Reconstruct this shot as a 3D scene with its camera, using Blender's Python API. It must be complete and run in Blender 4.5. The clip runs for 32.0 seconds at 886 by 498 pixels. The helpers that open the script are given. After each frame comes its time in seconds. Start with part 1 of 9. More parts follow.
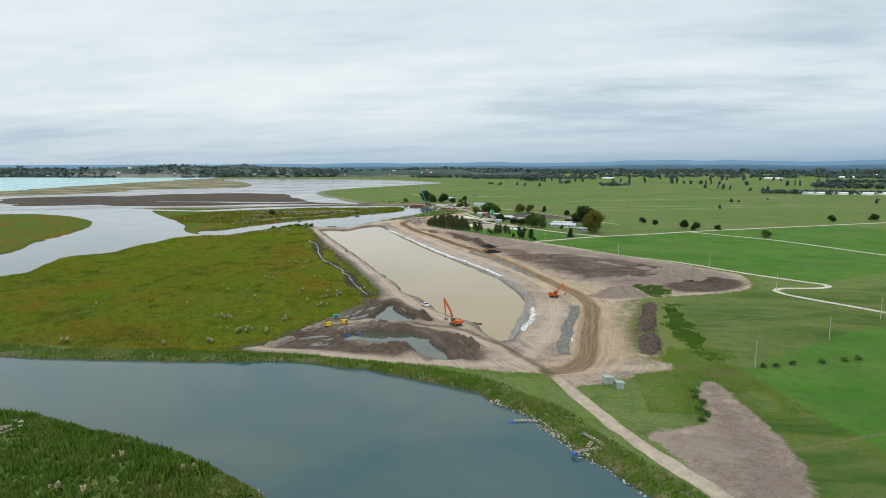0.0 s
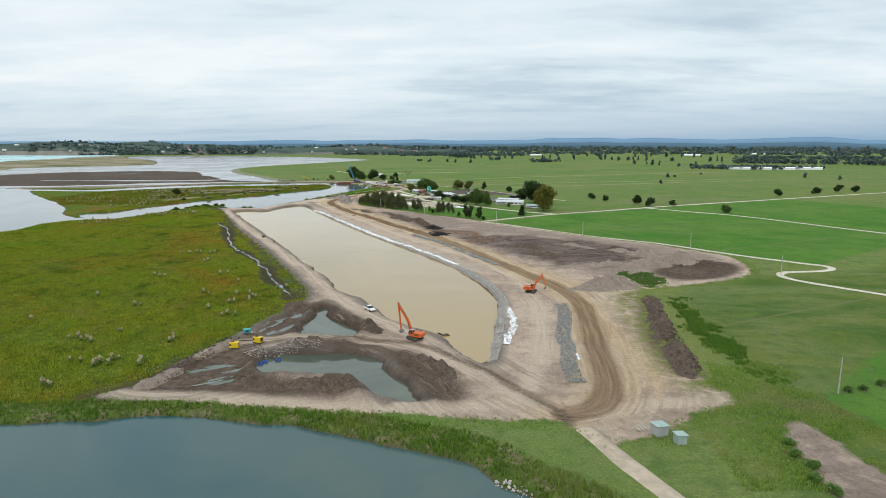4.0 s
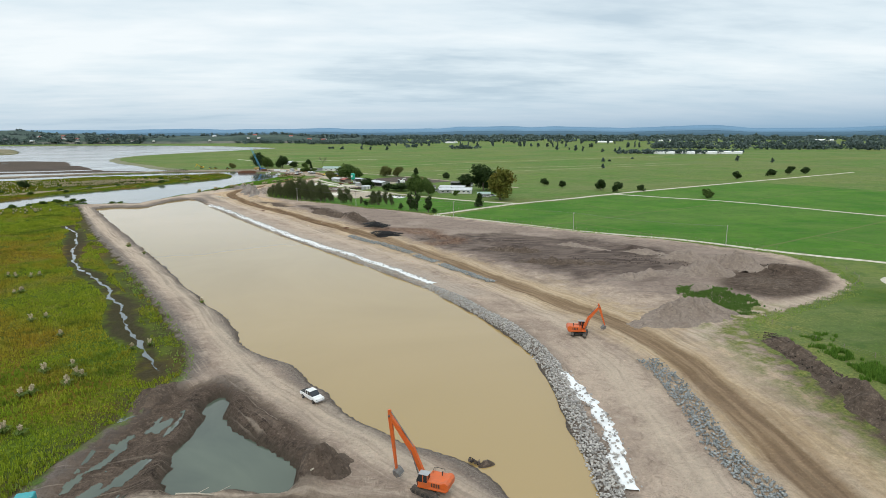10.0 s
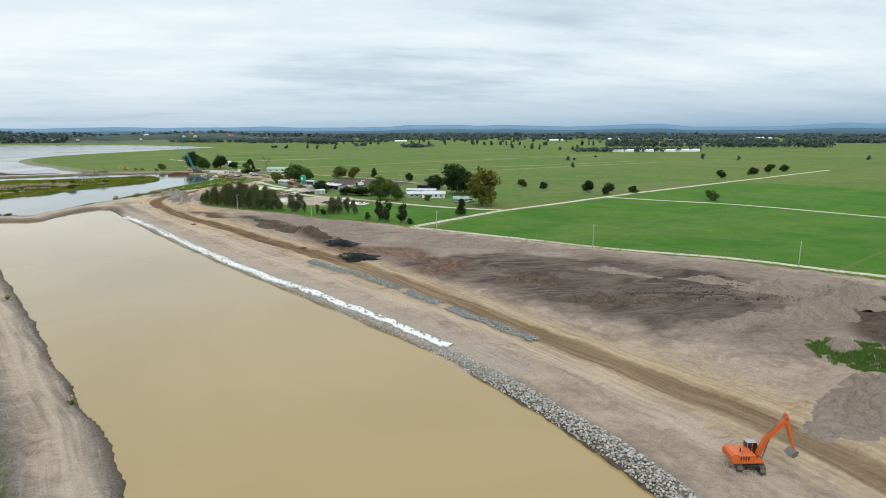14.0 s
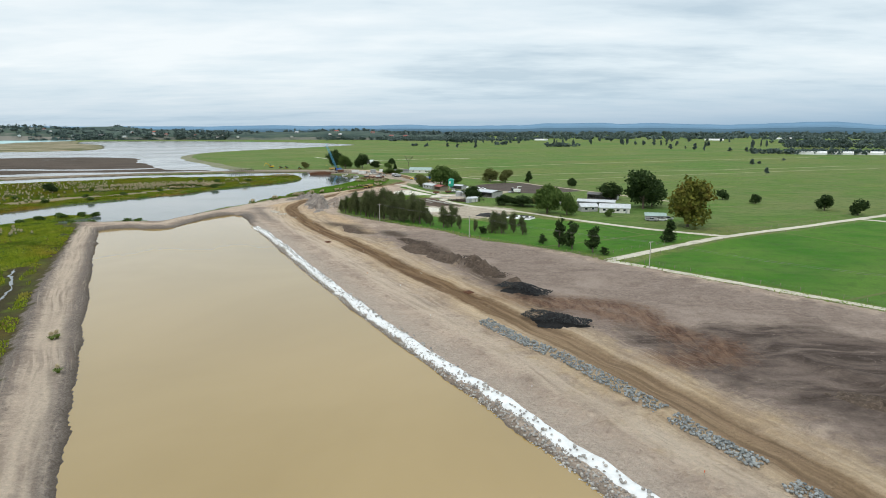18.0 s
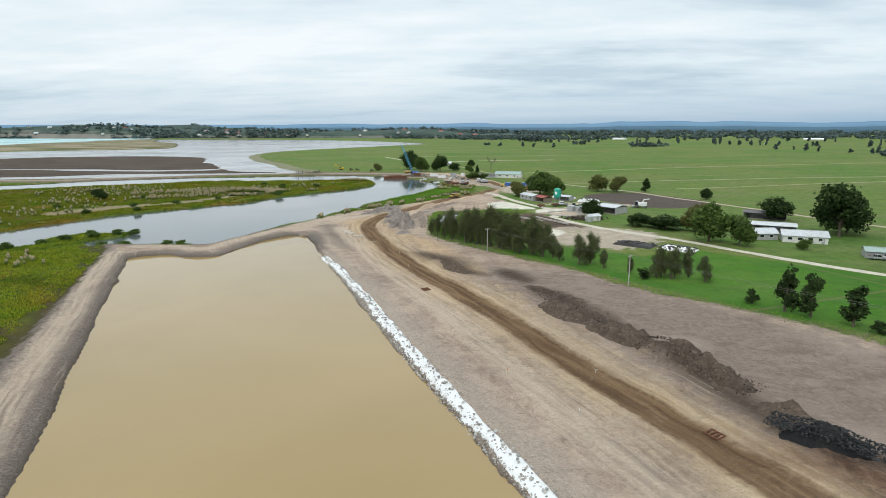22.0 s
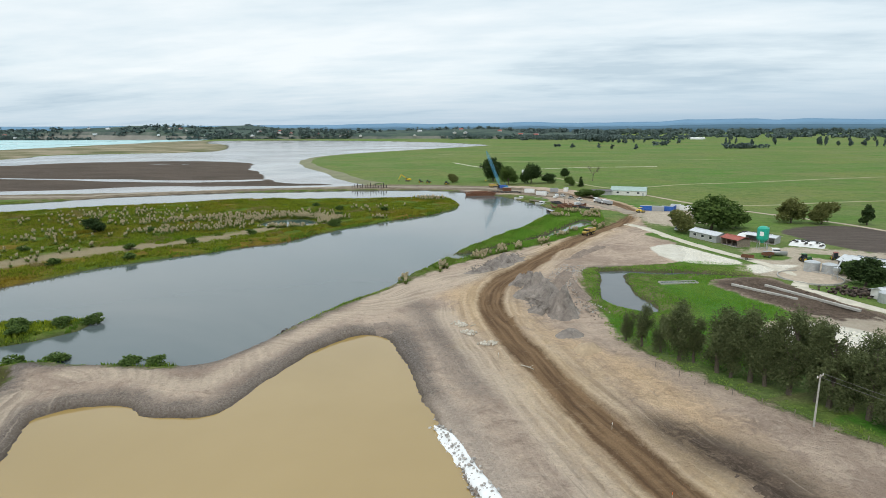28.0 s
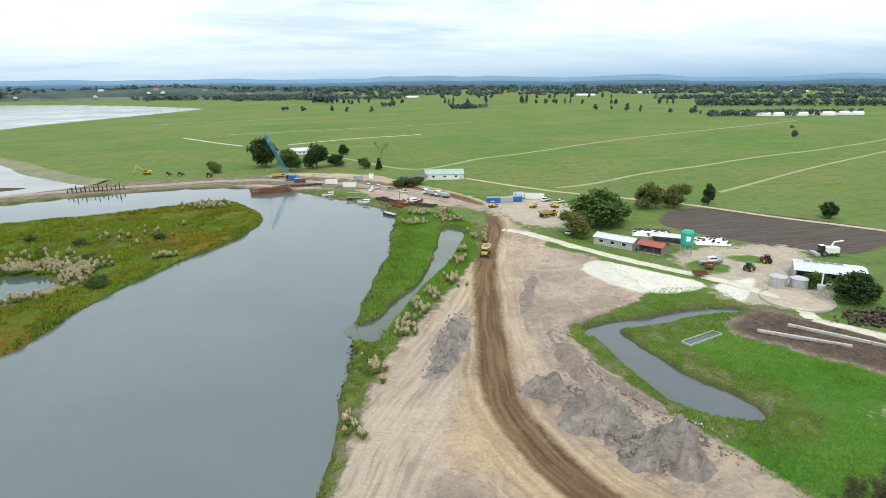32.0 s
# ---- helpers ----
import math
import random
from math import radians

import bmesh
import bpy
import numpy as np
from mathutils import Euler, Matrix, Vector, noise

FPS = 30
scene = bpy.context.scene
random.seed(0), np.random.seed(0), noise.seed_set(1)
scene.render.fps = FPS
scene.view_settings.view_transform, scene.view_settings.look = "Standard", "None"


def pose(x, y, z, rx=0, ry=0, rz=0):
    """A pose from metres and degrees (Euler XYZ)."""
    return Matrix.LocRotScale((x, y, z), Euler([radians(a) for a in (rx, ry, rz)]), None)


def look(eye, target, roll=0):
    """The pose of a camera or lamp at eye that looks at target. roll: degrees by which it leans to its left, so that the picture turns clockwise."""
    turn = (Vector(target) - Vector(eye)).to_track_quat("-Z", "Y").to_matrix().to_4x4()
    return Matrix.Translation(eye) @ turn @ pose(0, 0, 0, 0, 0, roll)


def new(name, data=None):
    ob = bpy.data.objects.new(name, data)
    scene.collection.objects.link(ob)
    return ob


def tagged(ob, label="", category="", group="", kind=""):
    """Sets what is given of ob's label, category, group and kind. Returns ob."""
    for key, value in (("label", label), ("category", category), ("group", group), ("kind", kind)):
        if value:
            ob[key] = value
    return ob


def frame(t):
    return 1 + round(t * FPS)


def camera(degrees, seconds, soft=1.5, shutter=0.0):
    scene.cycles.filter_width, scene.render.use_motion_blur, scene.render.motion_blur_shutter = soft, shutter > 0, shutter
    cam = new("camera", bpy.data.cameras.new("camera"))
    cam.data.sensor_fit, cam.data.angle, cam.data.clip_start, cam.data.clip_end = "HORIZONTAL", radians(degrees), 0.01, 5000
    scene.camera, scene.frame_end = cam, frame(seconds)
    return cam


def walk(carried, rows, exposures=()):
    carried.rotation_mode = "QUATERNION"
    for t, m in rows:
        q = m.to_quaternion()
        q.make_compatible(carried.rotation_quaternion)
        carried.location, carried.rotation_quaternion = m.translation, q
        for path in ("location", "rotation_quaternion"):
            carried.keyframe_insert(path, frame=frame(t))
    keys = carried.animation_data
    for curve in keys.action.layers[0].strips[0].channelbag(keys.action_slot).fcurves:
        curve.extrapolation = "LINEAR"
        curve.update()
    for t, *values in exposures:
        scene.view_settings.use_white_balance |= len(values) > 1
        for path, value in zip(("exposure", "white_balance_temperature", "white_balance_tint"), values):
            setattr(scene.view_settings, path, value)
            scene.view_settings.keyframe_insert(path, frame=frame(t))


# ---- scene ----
cam = camera(74.0, 32.0, 0.3)
PATH = [
    (0, (25.93, -93.126, 64.639), (25.616, -91.172, 64.349), -0.2),
    (0.5, (23.815, -86.021, 63.971), (23.517, -84.067, 63.669), -0.2),
    (1, (21.634, -78.674, 63.153), (21.35, -76.72, 62.84), -0.2),
    (1.5, (19.376, -71.078, 62.218), (19.105, -69.123, 61.895), -0.2),
    (2, (17.038, -63.264, 61.225), (16.78, -61.308, 60.894), -0.1),
    (2.5, (14.68, -55.316, 60.241), (14.435, -53.36, 59.903), -0.1),
    (3, (12.379, -47.318, 59.291), (12.178, -45.359, 58.946), -0.1),
    (3.5, (10.154, -39.278, 58.371), (10.039, -37.313, 58.017), -0.1),
    (5.5, (2.457, -6.828, 54.88), (2.436, -4.863, 54.507), -0.1),
    (6, (0.714, 1.168, 53.992), (0.709, 3.132, 53.617), -0.1),
    (6.5, (-0.98, 9.115, 53.096), (-0.971, 11.079, 52.717), -0.1),
    (7, (-2.625, 17.016, 52.184), (-2.605, 18.979, 51.803), -0.2),
    (7.5, (-4.248, 24.89, 51.247), (-4.218, 26.853, 50.864), -0.2),
    (8, (-5.879, 32.762, 50.286), (-5.842, 34.724, 49.899), -0.2),
    (8.5, (-7.521, 40.644, 49.313), (-7.473, 42.605, 48.924), -0.2),
    (9, (-9.156, 48.544, 48.354), (-9.078, 50.504, 47.963), -0.2),
    (9.5, (-10.738, 56.47, 47.447), (-10.552, 58.423, 47.056), -0.2),
    (10, (-12.209, 64.423, 46.634), (-11.97, 66.369, 46.24), -0.2),
    (10.5, (-13.519, 72.402, 45.927), (-13.259, 74.345, 45.532), -0.2),
    (11, (-14.648, 80.407, 45.309), (-14.372, 82.348, 44.913), -0.2),
    (11.5, (-15.572, 88.454, 44.744), (-15.282, 90.394, 44.349), -0.2),
    (12, (-16.287, 96.545, 44.238), (-15.923, 98.472, 43.844), -0.2),
    (12.5, (-16.876, 104.668, 43.856), (-16.479, 106.588, 43.463), -0.2),
    (13, (-17.512, 112.808, 43.648), (-17.101, 114.725, 43.254), -0.2),
    (13.5, (-18.249, 120.952, 43.618), (-17.831, 122.867, 43.221), -0.2),
    (15.5, (-22.634, 154.18, 44.753), (-22.312, 156.112, 44.35), -0.1),
    (16, (-23.763, 163.411, 44.544), (-23.573, 165.361, 44.141), -0.1),
    (16.5, (-24.955, 172.892, 44.189), (-24.833, 174.847, 43.785), -0.1),
    (17, (-26.276, 182.548, 43.728), (-26.22, 184.507, 43.325), -0.1),
    (17.5, (-27.911, 192.147, 43.31), (-27.904, 194.107, 42.909), -0.1),
    (18, (-29.921, 201.584, 43.032), (-29.939, 203.543, 42.63), -0.1),
    (18.5, (-32.265, 210.865, 42.896), (-32.401, 212.82, 42.494), -0.1),
    (19, (-34.889, 220.005, 42.868), (-35.082, 221.955, 42.466), -0.1),
    (19.5, (-37.756, 228.989, 42.909), (-37.97, 230.936, 42.506), -0.1),
    (20, (-40.82, 237.824, 42.975), (-41.043, 239.77, 42.571), -0.1),
    (20.5, (-44.021, 246.558, 43.028), (-44.245, 248.504, 42.623), -0.1),
    (21, (-47.298, 255.26, 43.059), (-47.526, 257.205, 42.654), -0.1),
    (21.5, (-50.607, 264.0, 43.075), (-50.835, 265.945, 42.67), -0.1),
    (22, (-53.93, 272.812, 43.084), (-54.158, 274.757, 42.677), -0.1),
    (22.5, (-57.278, 281.695, 43.083), (-57.504, 283.639, 42.672), -0.1),
    (23, (-60.685, 290.618, 43.06), (-60.909, 292.562, 42.646), -0.1),
    (23.5, (-64.19, 299.53, 43.003), (-64.456, 301.469, 42.59), -0.1),
    (24, (-67.837, 308.376, 42.92), (-68.185, 310.302, 42.51), -0.2),
    (24.5, (-71.645, 317.17, 42.863), (-72.024, 319.091, 42.453), -0.2),
    (25, (-75.592, 326.031, 42.893), (-75.985, 327.949, 42.487), -0.2),
    (25.5, (-79.669, 335.014, 43.006), (-80.059, 336.933, 42.597), -0.2),
    (27.5, (-96.616, 373.001, 44.278), (-97.012, 374.918, 43.869), -0.4),
    (28, (-100.678, 382.657, 45.233), (-101.068, 384.575, 44.824), -0.4),
    (28.5, (-104.811, 392.328, 46.433), (-105.057, 394.270, 46.024), -0.4),
    (29, (-109.095, 402.004, 47.875), (-109.302, 403.950, 47.464), -0.5),
    (29.5, (-114.091, 411.652, 49.423), (-114.253, 413.602, 49.010), -0.5),
    (30, (-120.2, 421.29, 50.918), (-120.237, 423.245, 50.496), -0.5),
    (30.5, (-127.46, 430.971, 52.271), (-127.382, 432.917, 51.815), -0.5),
    (31, (-135.753, 440.733, 53.473), (-135.452, 442.648, 52.979), -0.4),
    (31.5, (-145.033, 450.605, 54.529), (-144.638, 452.494, 54.002), -0.4),
    (32, (-155.275, 460.592, 55.498), (-154.730, 462.435, 54.944), -0.4),
]
walk(cam, [(t, look(eye, target, roll)) for t, eye, target, roll in PATH],
     [(0, -0.05), (6, 0.08), (13, 0.08), (20, 0.08), (28, 0.1), (30, 0.12), (31, 0.24), (32, 0.46)])


# ---- world and light ----
def lin(r, g, b):
    """Display colour 0-255 to a linear triple."""
    out = []
    for c in (r, g, b):
        c = c / 255.0
        out.append(c / 12.92 if c <= 0.04045 else ((c + 0.055) / 1.055) ** 2.4)
    return tuple(out)


world = bpy.data.worlds.new("overcast_sky")
scene.world = world
world.use_nodes = True
wn, wl = world.node_tree.nodes, world.node_tree.links
wn.clear()


def wnode(kind, **props):
    n = wn.new(kind)
    for k, v in props.items():
        if k == "inputs":
            for i, val in v.items():
                n.inputs[i].default_value = val
        else:
            setattr(n, k, v)
    return n


def wmath(op, a, b=None, clamp=False):
    n = wnode("ShaderNodeMath", operation=op, use_clamp=clamp)
    for i, v in enumerate((a, b)):
        if v is None:
            continue
        if isinstance(v, (int, float)):
            n.inputs[i].default_value = v
        else:
            wl.new(v, n.inputs[i])
    return n.outputs[0]


def wmix(fac, a, b):
    n = wnode("ShaderNodeMix", data_type="RGBA")
    for i, v in ((0, fac), (6, a), (7, b)):
        if isinstance(v, (int, float)):
            n.inputs[i].default_value = v
        elif isinstance(v, tuple):
            n.inputs[i].default_value = (*v, 1)
        else:
            wl.new(v, n.inputs[i])
    return n.outputs[2]


SUN_AZ, SUN_EL = 200.0, 52.0
sky = wnode("ShaderNodeTexSky", sky_type="NISHITA", sun_disc=False)
sky.sun_elevation, sky.sun_rotation = radians(SUN_EL), radians(SUN_AZ)
coord = wnode("ShaderNodeTexCoord")
sep = wnode("ShaderNodeSeparateXYZ")
wl.new(coord.outputs["Generated"], sep.inputs[0])
up = wmath("MAXIMUM", sep.outputs[2], 0.0)
den = wmath("ADD", up, 0.11)
comb = wnode("ShaderNodeCombineXYZ")
wl.new(wmath("DIVIDE", sep.outputs[0], den), comb.inputs[0])
wl.new(wmath("DIVIDE", sep.outputs[1], den), comb.inputs[1])


def wnoise(scale, detail, rough, sx, sy, off=0.0):
    m = wnode("ShaderNodeMapping")
    m.inputs["Scale"].default_value = (sx, sy, 1)
    m.inputs["Location"].default_value = (off, off * 0.7, 0)
    m.inputs["Rotation"].default_value = (0, 0, radians(-14))
    wl.new(comb.outputs[0], m.inputs[0])
    n = wnode("ShaderNodeTexNoise", inputs={"Scale": scale, "Detail": detail, "Roughness": rough})
    wl.new(m.outputs[0], n.inputs["Vector"])
    return n.outputs[0]


big = wnoise(0.5, 5, 0.6, 0.6, 1.0, 3.1)
small = wnoise(1.7, 6, 0.6, 0.5, 1.0, 7.7)
both = wmath("ADD", wmath("MULTIPLY", big, 0.68), wmath("MULTIPLY", small, 0.32))
ramp = wnode("ShaderNodeValToRGB")
wl.new(both, ramp.inputs[0])
ramp.color_ramp.elements[0].position, ramp.color_ramp.elements[0].color = 0.36, (*lin(192, 210, 222), 1)
ramp.color_ramp.elements[1].position, ramp.color_ramp.elements[1].color = 0.60, (*lin(241, 248, 251), 1)
e = ramp.color_ramp.elements.new(0.47)
e.color = (*lin(222, 235, 242), 1)
# towards the horizon the cloud base runs together into a blue-grey band
low = wmath("SUBTRACT", 1.0, wmath("DIVIDE", up, 0.085), clamp=True)
east = wmath("ADD", wmath("MULTIPLY", sep.outputs[0], 0.55), 0.62, clamp=True)
band = wmath("MULTIPLY", wmath("POWER", low, 1.1), wmath("ADD", wmath("MULTIPLY", east, 0.75), 0.22), clamp=True)
cloud = wmix(band, ramp.outputs[0], lin(132, 168, 197))
clear = wnode("ShaderNodeVectorMath", operation="SCALE", inputs={"Scale": 0.1})
wl.new(sky.outputs[0], clear.inputs[0])
total = wmix(0.94, clear.outputs[0], cloud)
bg = wnode("ShaderNodeBackground")
bg.inputs["Strength"].default_value = 1.0
lift = wnode("ShaderNodeMapRange", inputs={1: 0.22, 2: 0.75, 3: 1.0, 4: 1.28})
lift.interpolation_type = "SMOOTHSTEP"
wl.new(up, lift.inputs[0])
over = wnode("ShaderNodeVectorMath", operation="SCALE")
wl.new(total, over.inputs[0])
wl.new(lift.outputs[0], over.inputs["Scale"])
wl.new(over.outputs[0], bg.inputs["Color"])
wl.new(bg.outputs[0], wnode("ShaderNodeOutputWorld").inputs[0])

sun = new("sun", bpy.data.lights.new("sun", "SUN"))
sun.data.energy, sun.data.angle, sun.data.color = 1.1, radians(18), (1.0, 0.96, 0.9)
a, el = radians(SUN_AZ), radians(SUN_EL)
sun.matrix_world = look((0, 0, 300), (-300 * math.cos(el) * math.sin(a) / 300 * 100, -300 * math.cos(el) * math.cos(a) / 300 * 100, 300 - 100 * math.sin(el)))


# ---- materials ----
class Nodes:
    """Short hand for building one node material."""

    def __init__(self, name):
        self.m = bpy.data.materials.new(name)
        self.m.use_nodes = True
        self.t = self.m.node_tree
        self.t.nodes.clear()
        self.out = self.t.nodes.new("ShaderNodeOutputMaterial")
        self.b = self.t.nodes.new("ShaderNodeBsdfPrincipled")
        self.t.links.new(self.b.outputs[0], self.out.inputs[0])
        self.pos = None

    def put(self, sock, v):
        if isinstance(v, (int, float)):
            sock.default_value = v
        elif isinstance(v, tuple):
            sock.default_value = (*v, 1) if len(v) == 3 and len(sock.default_value) == 4 else v
        else:
            self.t.links.new(v, sock)

    def node(self, kind, ins=(), **props):
        n = self.t.nodes.new(kind)
        for k, v in props.items():
            setattr(n, k, v)
        for k, v in dict(ins).items():
            self.put(n.inputs[k], v)
        return n

    def place(self):
        if self.pos is None:
            self.pos = self.node("ShaderNodeNewGeometry").outputs["Position"]
        return self.pos

    def objplace(self):
        return self.node("ShaderNodeTexCoord").outputs["Object"]

    def noise(self, scale, detail=4, rough=0.55, vec=None, stretch=None, dist=0.0, turn=0.0):
        vec = vec or self.place()
        if stretch:
            vec = self.node("ShaderNodeMapping", {"Vector": vec, "Scale": stretch, "Rotation": (0, 0, radians(turn))}).outputs[0]
        return self.node("ShaderNodeTexNoise", {"Vector": vec, "Scale": scale, "Detail": detail, "Roughness": rough, "Distortion": dist}).outputs[0]

    def math(self, op, a, b=None, clamp=False):
        n = self.node("ShaderNodeMath", operation=op, use_clamp=clamp)
        self.put(n.inputs[0], a)
        if b is not None:
            self.put(n.inputs[1], b)
        return n.outputs[0]

    def mix(self, fac, a, b):
        n = self.node("ShaderNodeMix", data_type="RGBA")
        self.put(n.inputs[0], fac), self.put(n.inputs[6], a), self.put(n.inputs[7], b)
        return n.outputs[2]

    def ramp(self, fac, lo, hi, a=0.0, b=1.0):
        n = self.node("ShaderNodeMapRange", {0: fac, 1: lo, 2: hi, 3: a, 4: b})
        n.clamp = True
        return n.outputs[0]

    def attr(self, name):
        return self.node("ShaderNodeAttribute", attribute_name=name).outputs["Fac"]

    def rand(self):
        return self.node("ShaderNodeObjectInfo").outputs["Random"]

    def island(self):
        return self.node("ShaderNodeNewGeometry").outputs["Random Per Island"]

    def bump(self, height, strength=0.4, dist=0.1):
        self.put(self.b.inputs["Normal"], self.node("ShaderNodeBump", {"Height": height, "Strength": strength, "Distance": dist}).outputs[0])

    def done(self, color, rough=0.8, metal=0.0, spec=None, alpha=None):
        self.put(self.b.inputs["Base Color"], color)
        self.put(self.b.inputs["Roughness"], rough)
        self.put(self.b.inputs["Metallic"], metal)
        if spec is not None:
            self.put(self.b.inputs["Specular IOR Level"], spec)
        return self.m


def plain(name, col, rough=0.6, metal=0.0, var=0.16, scale=3.0, dirt=None, dirt_amount=0.3, bump=0.0, spec=None):
    """Paint, metal, cloth and the like: a base colour with grain, and dirt or wear in patches."""
    n = Nodes(name)
    p = n.objplace()
    g = n.noise(scale, 5, 0.6, p)
    c = n.mix(n.ramp(g, 0.3, 0.7), tuple(x * (1 - var) for x in col), tuple(min(1, x * (1 + var)) for x in col))
    if dirt:
        d = n.ramp(n.noise(scale * 0.45, 6, 0.65, p, dist=0.6), 0.5, 0.72, 0, dirt_amount)
        c = n.mix(d, c, dirt)
    if bump:
        n.bump(g, bump, 0.05)
    return n.done(c, n.ramp(g, 0.2, 0.8, max(0.05, rough - 0.1), min(1, rough + 0.1)), metal, spec)


def leafy(name, dark, light, dry=None, dry_amount=0.0, scale=0.25):
    n = Nodes(name)
    i = n.island()
    c = n.mix(i, dark, light)
    g = n.noise(scale, 3, 0.6)
    c = n.mix(n.ramp(g, 0.35, 0.7, 0, 0.55), c, light)
    if dry:
        c = n.mix(n.ramp(n.noise(scale * 0.5, 4, 0.6, dist=0.5), 0.5, 0.65, 0, dry_amount), c, dry)
    m = n.done(c, 0.8, spec=0.1)
    n.b.inputs["Subsurface Weight"].default_value = 0.0
    tr = n.node("ShaderNodeBsdfTranslucent", {"Color": c})
    mixer = n.node("ShaderNodeMixShader", {0: 0.22, 1: n.b.outputs[0], 2: tr.outputs[0]})
    n.t.links.new(mixer.outputs[0], n.out.inputs[0])
    return m


def water(name, base, rough, ripple, scale, spec=0.5, base2=None, patch=0.01):
    n = Nodes(name)
    a = n.noise(scale, 3, 0.6, stretch=(1.0, 0.35, 1.0), turn=25)
    b = n.noise(scale * 0.11, 4, 0.55)
    n.bump(n.math("ADD", a, n.math("MULTIPLY", b, 1.5)), ripple, 0.06)
    c = base
    if base2:
        c = n.mix(n.ramp(n.noise(patch, 4, 0.6, dist=0.8), 0.35, 0.65), base, base2)
    m = n.done(c, n.ramp(n.noise(patch * 2.5, 3, 0.6), 0.35, 0.65, rough * 0.7, rough * 1.5), spec=spec)
    n.b.inputs["IOR"].default_value = 1.33
    return m


M_POND = water("silty_pond_water", lin(160, 134, 82), 0.07, 0.015, 2.2, 1.6, lin(152, 126, 73), 0.012)
M_RIVER = water("river_water", (0.024, 0.078, 0.086), 0.08, 0.05, 1.1, 0.6, (0.080, 0.112, 0.094), 0.010)
M_CHANNEL = water("channel_water", (0.084, 0.110, 0.114), 0.08, 0.05, 1.1, 1.0, (0.112, 0.130, 0.130), 0.012)
M_POOL = water("settling_pool_water", lin(88, 96, 82), 0.05, 0.02, 1.6, 0.8, lin(72, 80, 70), 0.05)
M_FARMPOND = water("farm_pond_water", (0.085, 0.098, 0.105), 0.05, 0.03, 1.6, 0.5, (0.105, 0.115, 0.118), 0.05)
M_LAGOON = water("lagoon_water", (0.16, 0.175, 0.18), 0.16, 0.10, 0.5, 0.5, (0.24, 0.23, 0.22), 0.004)
M_SEA = water("sea_water", (0.36, 0.58, 0.59), 0.3, 0.12, 0.25, 0.12, (0.42, 0.62, 0.62), 0.002)


def ground_material():
    n = Nodes("land_surface")
    P = n.place()
    n1 = n.noise(0.035, 5, 0.6)            # tens of metres
    n2 = n.noise(0.22, 5, 0.62)            # metres
    n3 = n.noise(1.6, 5, 0.65)             # clods and tussocks
    n4 = n.noise(7.0, 4, 0.7)              # grain

    def mask(name, amp, soft, src=None):
        d = n.attr(name)
        w = n.math("ADD", d, n.math("MULTIPLY", n.math("SUBTRACT", src or n2, 0.5), amp))
        return n.ramp(w, -soft, soft, 1.0, 0.0)

    # pasture: paddocks in a turned grid, each its own green
    turned = n.node("ShaderNodeMapping", {"Vector": P, "Rotation": (0, 0, radians(-27)), "Scale": (1, 1, 0)}).outputs[0]
    brick = n.node("ShaderNodeTexBrick", {"Vector": turned, "Color1": (0, 0, 0), "Color2": (1, 1, 1), "Mortar": (0.5, 0.5, 0.5),
                                          "Scale": 1.0, "Mortar Size": 0.8, "Mortar Smooth": 0.4, "Bias": 0.0, "Brick Width": 150.0, "Row Height": 92.0})
    brick.offset = 0.37
    cell = n.node("ShaderNodeSeparateColor", {0: brick.outputs[0]}).outputs[0]
    g1 = n.mix(cell, (0.185, 0.230, 0.054), (0.072, 0.215, 0.025))
    g1 = n.mix(n.ramp(n.noise(0.006, 5, 0.65, dist=0.6), 0.50, 0.62, 0, 0.6), g1, (0.230, 0.215, 0.085))
    g1 = n.mix(n.ramp(n1, 0.38, 0.66, 0, 0.7), g1, (0.180, 0.205, 0.076))
    g1 = n.mix(n.ramp(n.noise(0.011, 4, 0.6), 0.45, 0.65, 0, 0.6), g1, (0.090, 0.190, 0.040))
    south = n.mix(n.ramp(n.noise(0.045, 6, 0.7, stretch=(0.4, 1, 1), turn=-20, dist=0.9), 0.40, 0.60), (0.042, 0.110, 0.011), (0.145, 0.180, 0.036))
    g1 = n.mix(mask("d_south", 16, 6.0), g1, south)
    lush = n.mix(n.ramp(n1, 0.35, 0.65), (0.044, 0.170, 0.013), (0.098, 0.225, 0.027))
    g1 = n.mix(mask("d_lush", 10, 1.2), g1, lush)
    mown = n.noise(0.09, 5, 0.62, stretch=(0.3, 1.0, 1.0), turn=27, dist=0.5)
    g1 = n.mix(n.ramp(mown, 0.42, 0.66, 0, 0.5), g1, (0.205, 0.225, 0.09))
    g1 = n.mix(n.ramp(n.noise(0.14, 5, 0.68, stretch=(0.5, 1.0, 1.0), turn=27, dist=0.6), 0.52, 0.68, 0, 0.55), g1, (0.070, 0.150, 0.030))
    g1 = n.mix(n.ramp(n.noise(0.011, 4, 0.6, stretch=(0.4, 1.0, 1.0), turn=20, dist=0.8), 0.50, 0.62, 0, 0.55), g1, (0.190, 0.225, 0.085))
    g1 = n.mix(n.ramp(n.noise(0.035, 5, 0.7, stretch=(0.35, 1.0, 1.0), turn=8, dist=0.5), 0.57, 0.68, 0, 0.5), g1, (0.235, 0.225, 0.110))
    g1 = n.mix(n.math("MULTIPLY", mask("d_lush", 10, 1.2), 0.6), g1, lush)
    g1 = n.mix(n.ramp(n2, 0.50, 0.68, 0, 0.6), g1, (0.060, 0.120, 0.028))
    g1 = n.mix(n.ramp(n3, 0.50, 0.68, 0, 0.45), g1, (0.165, 0.215, 0.075))
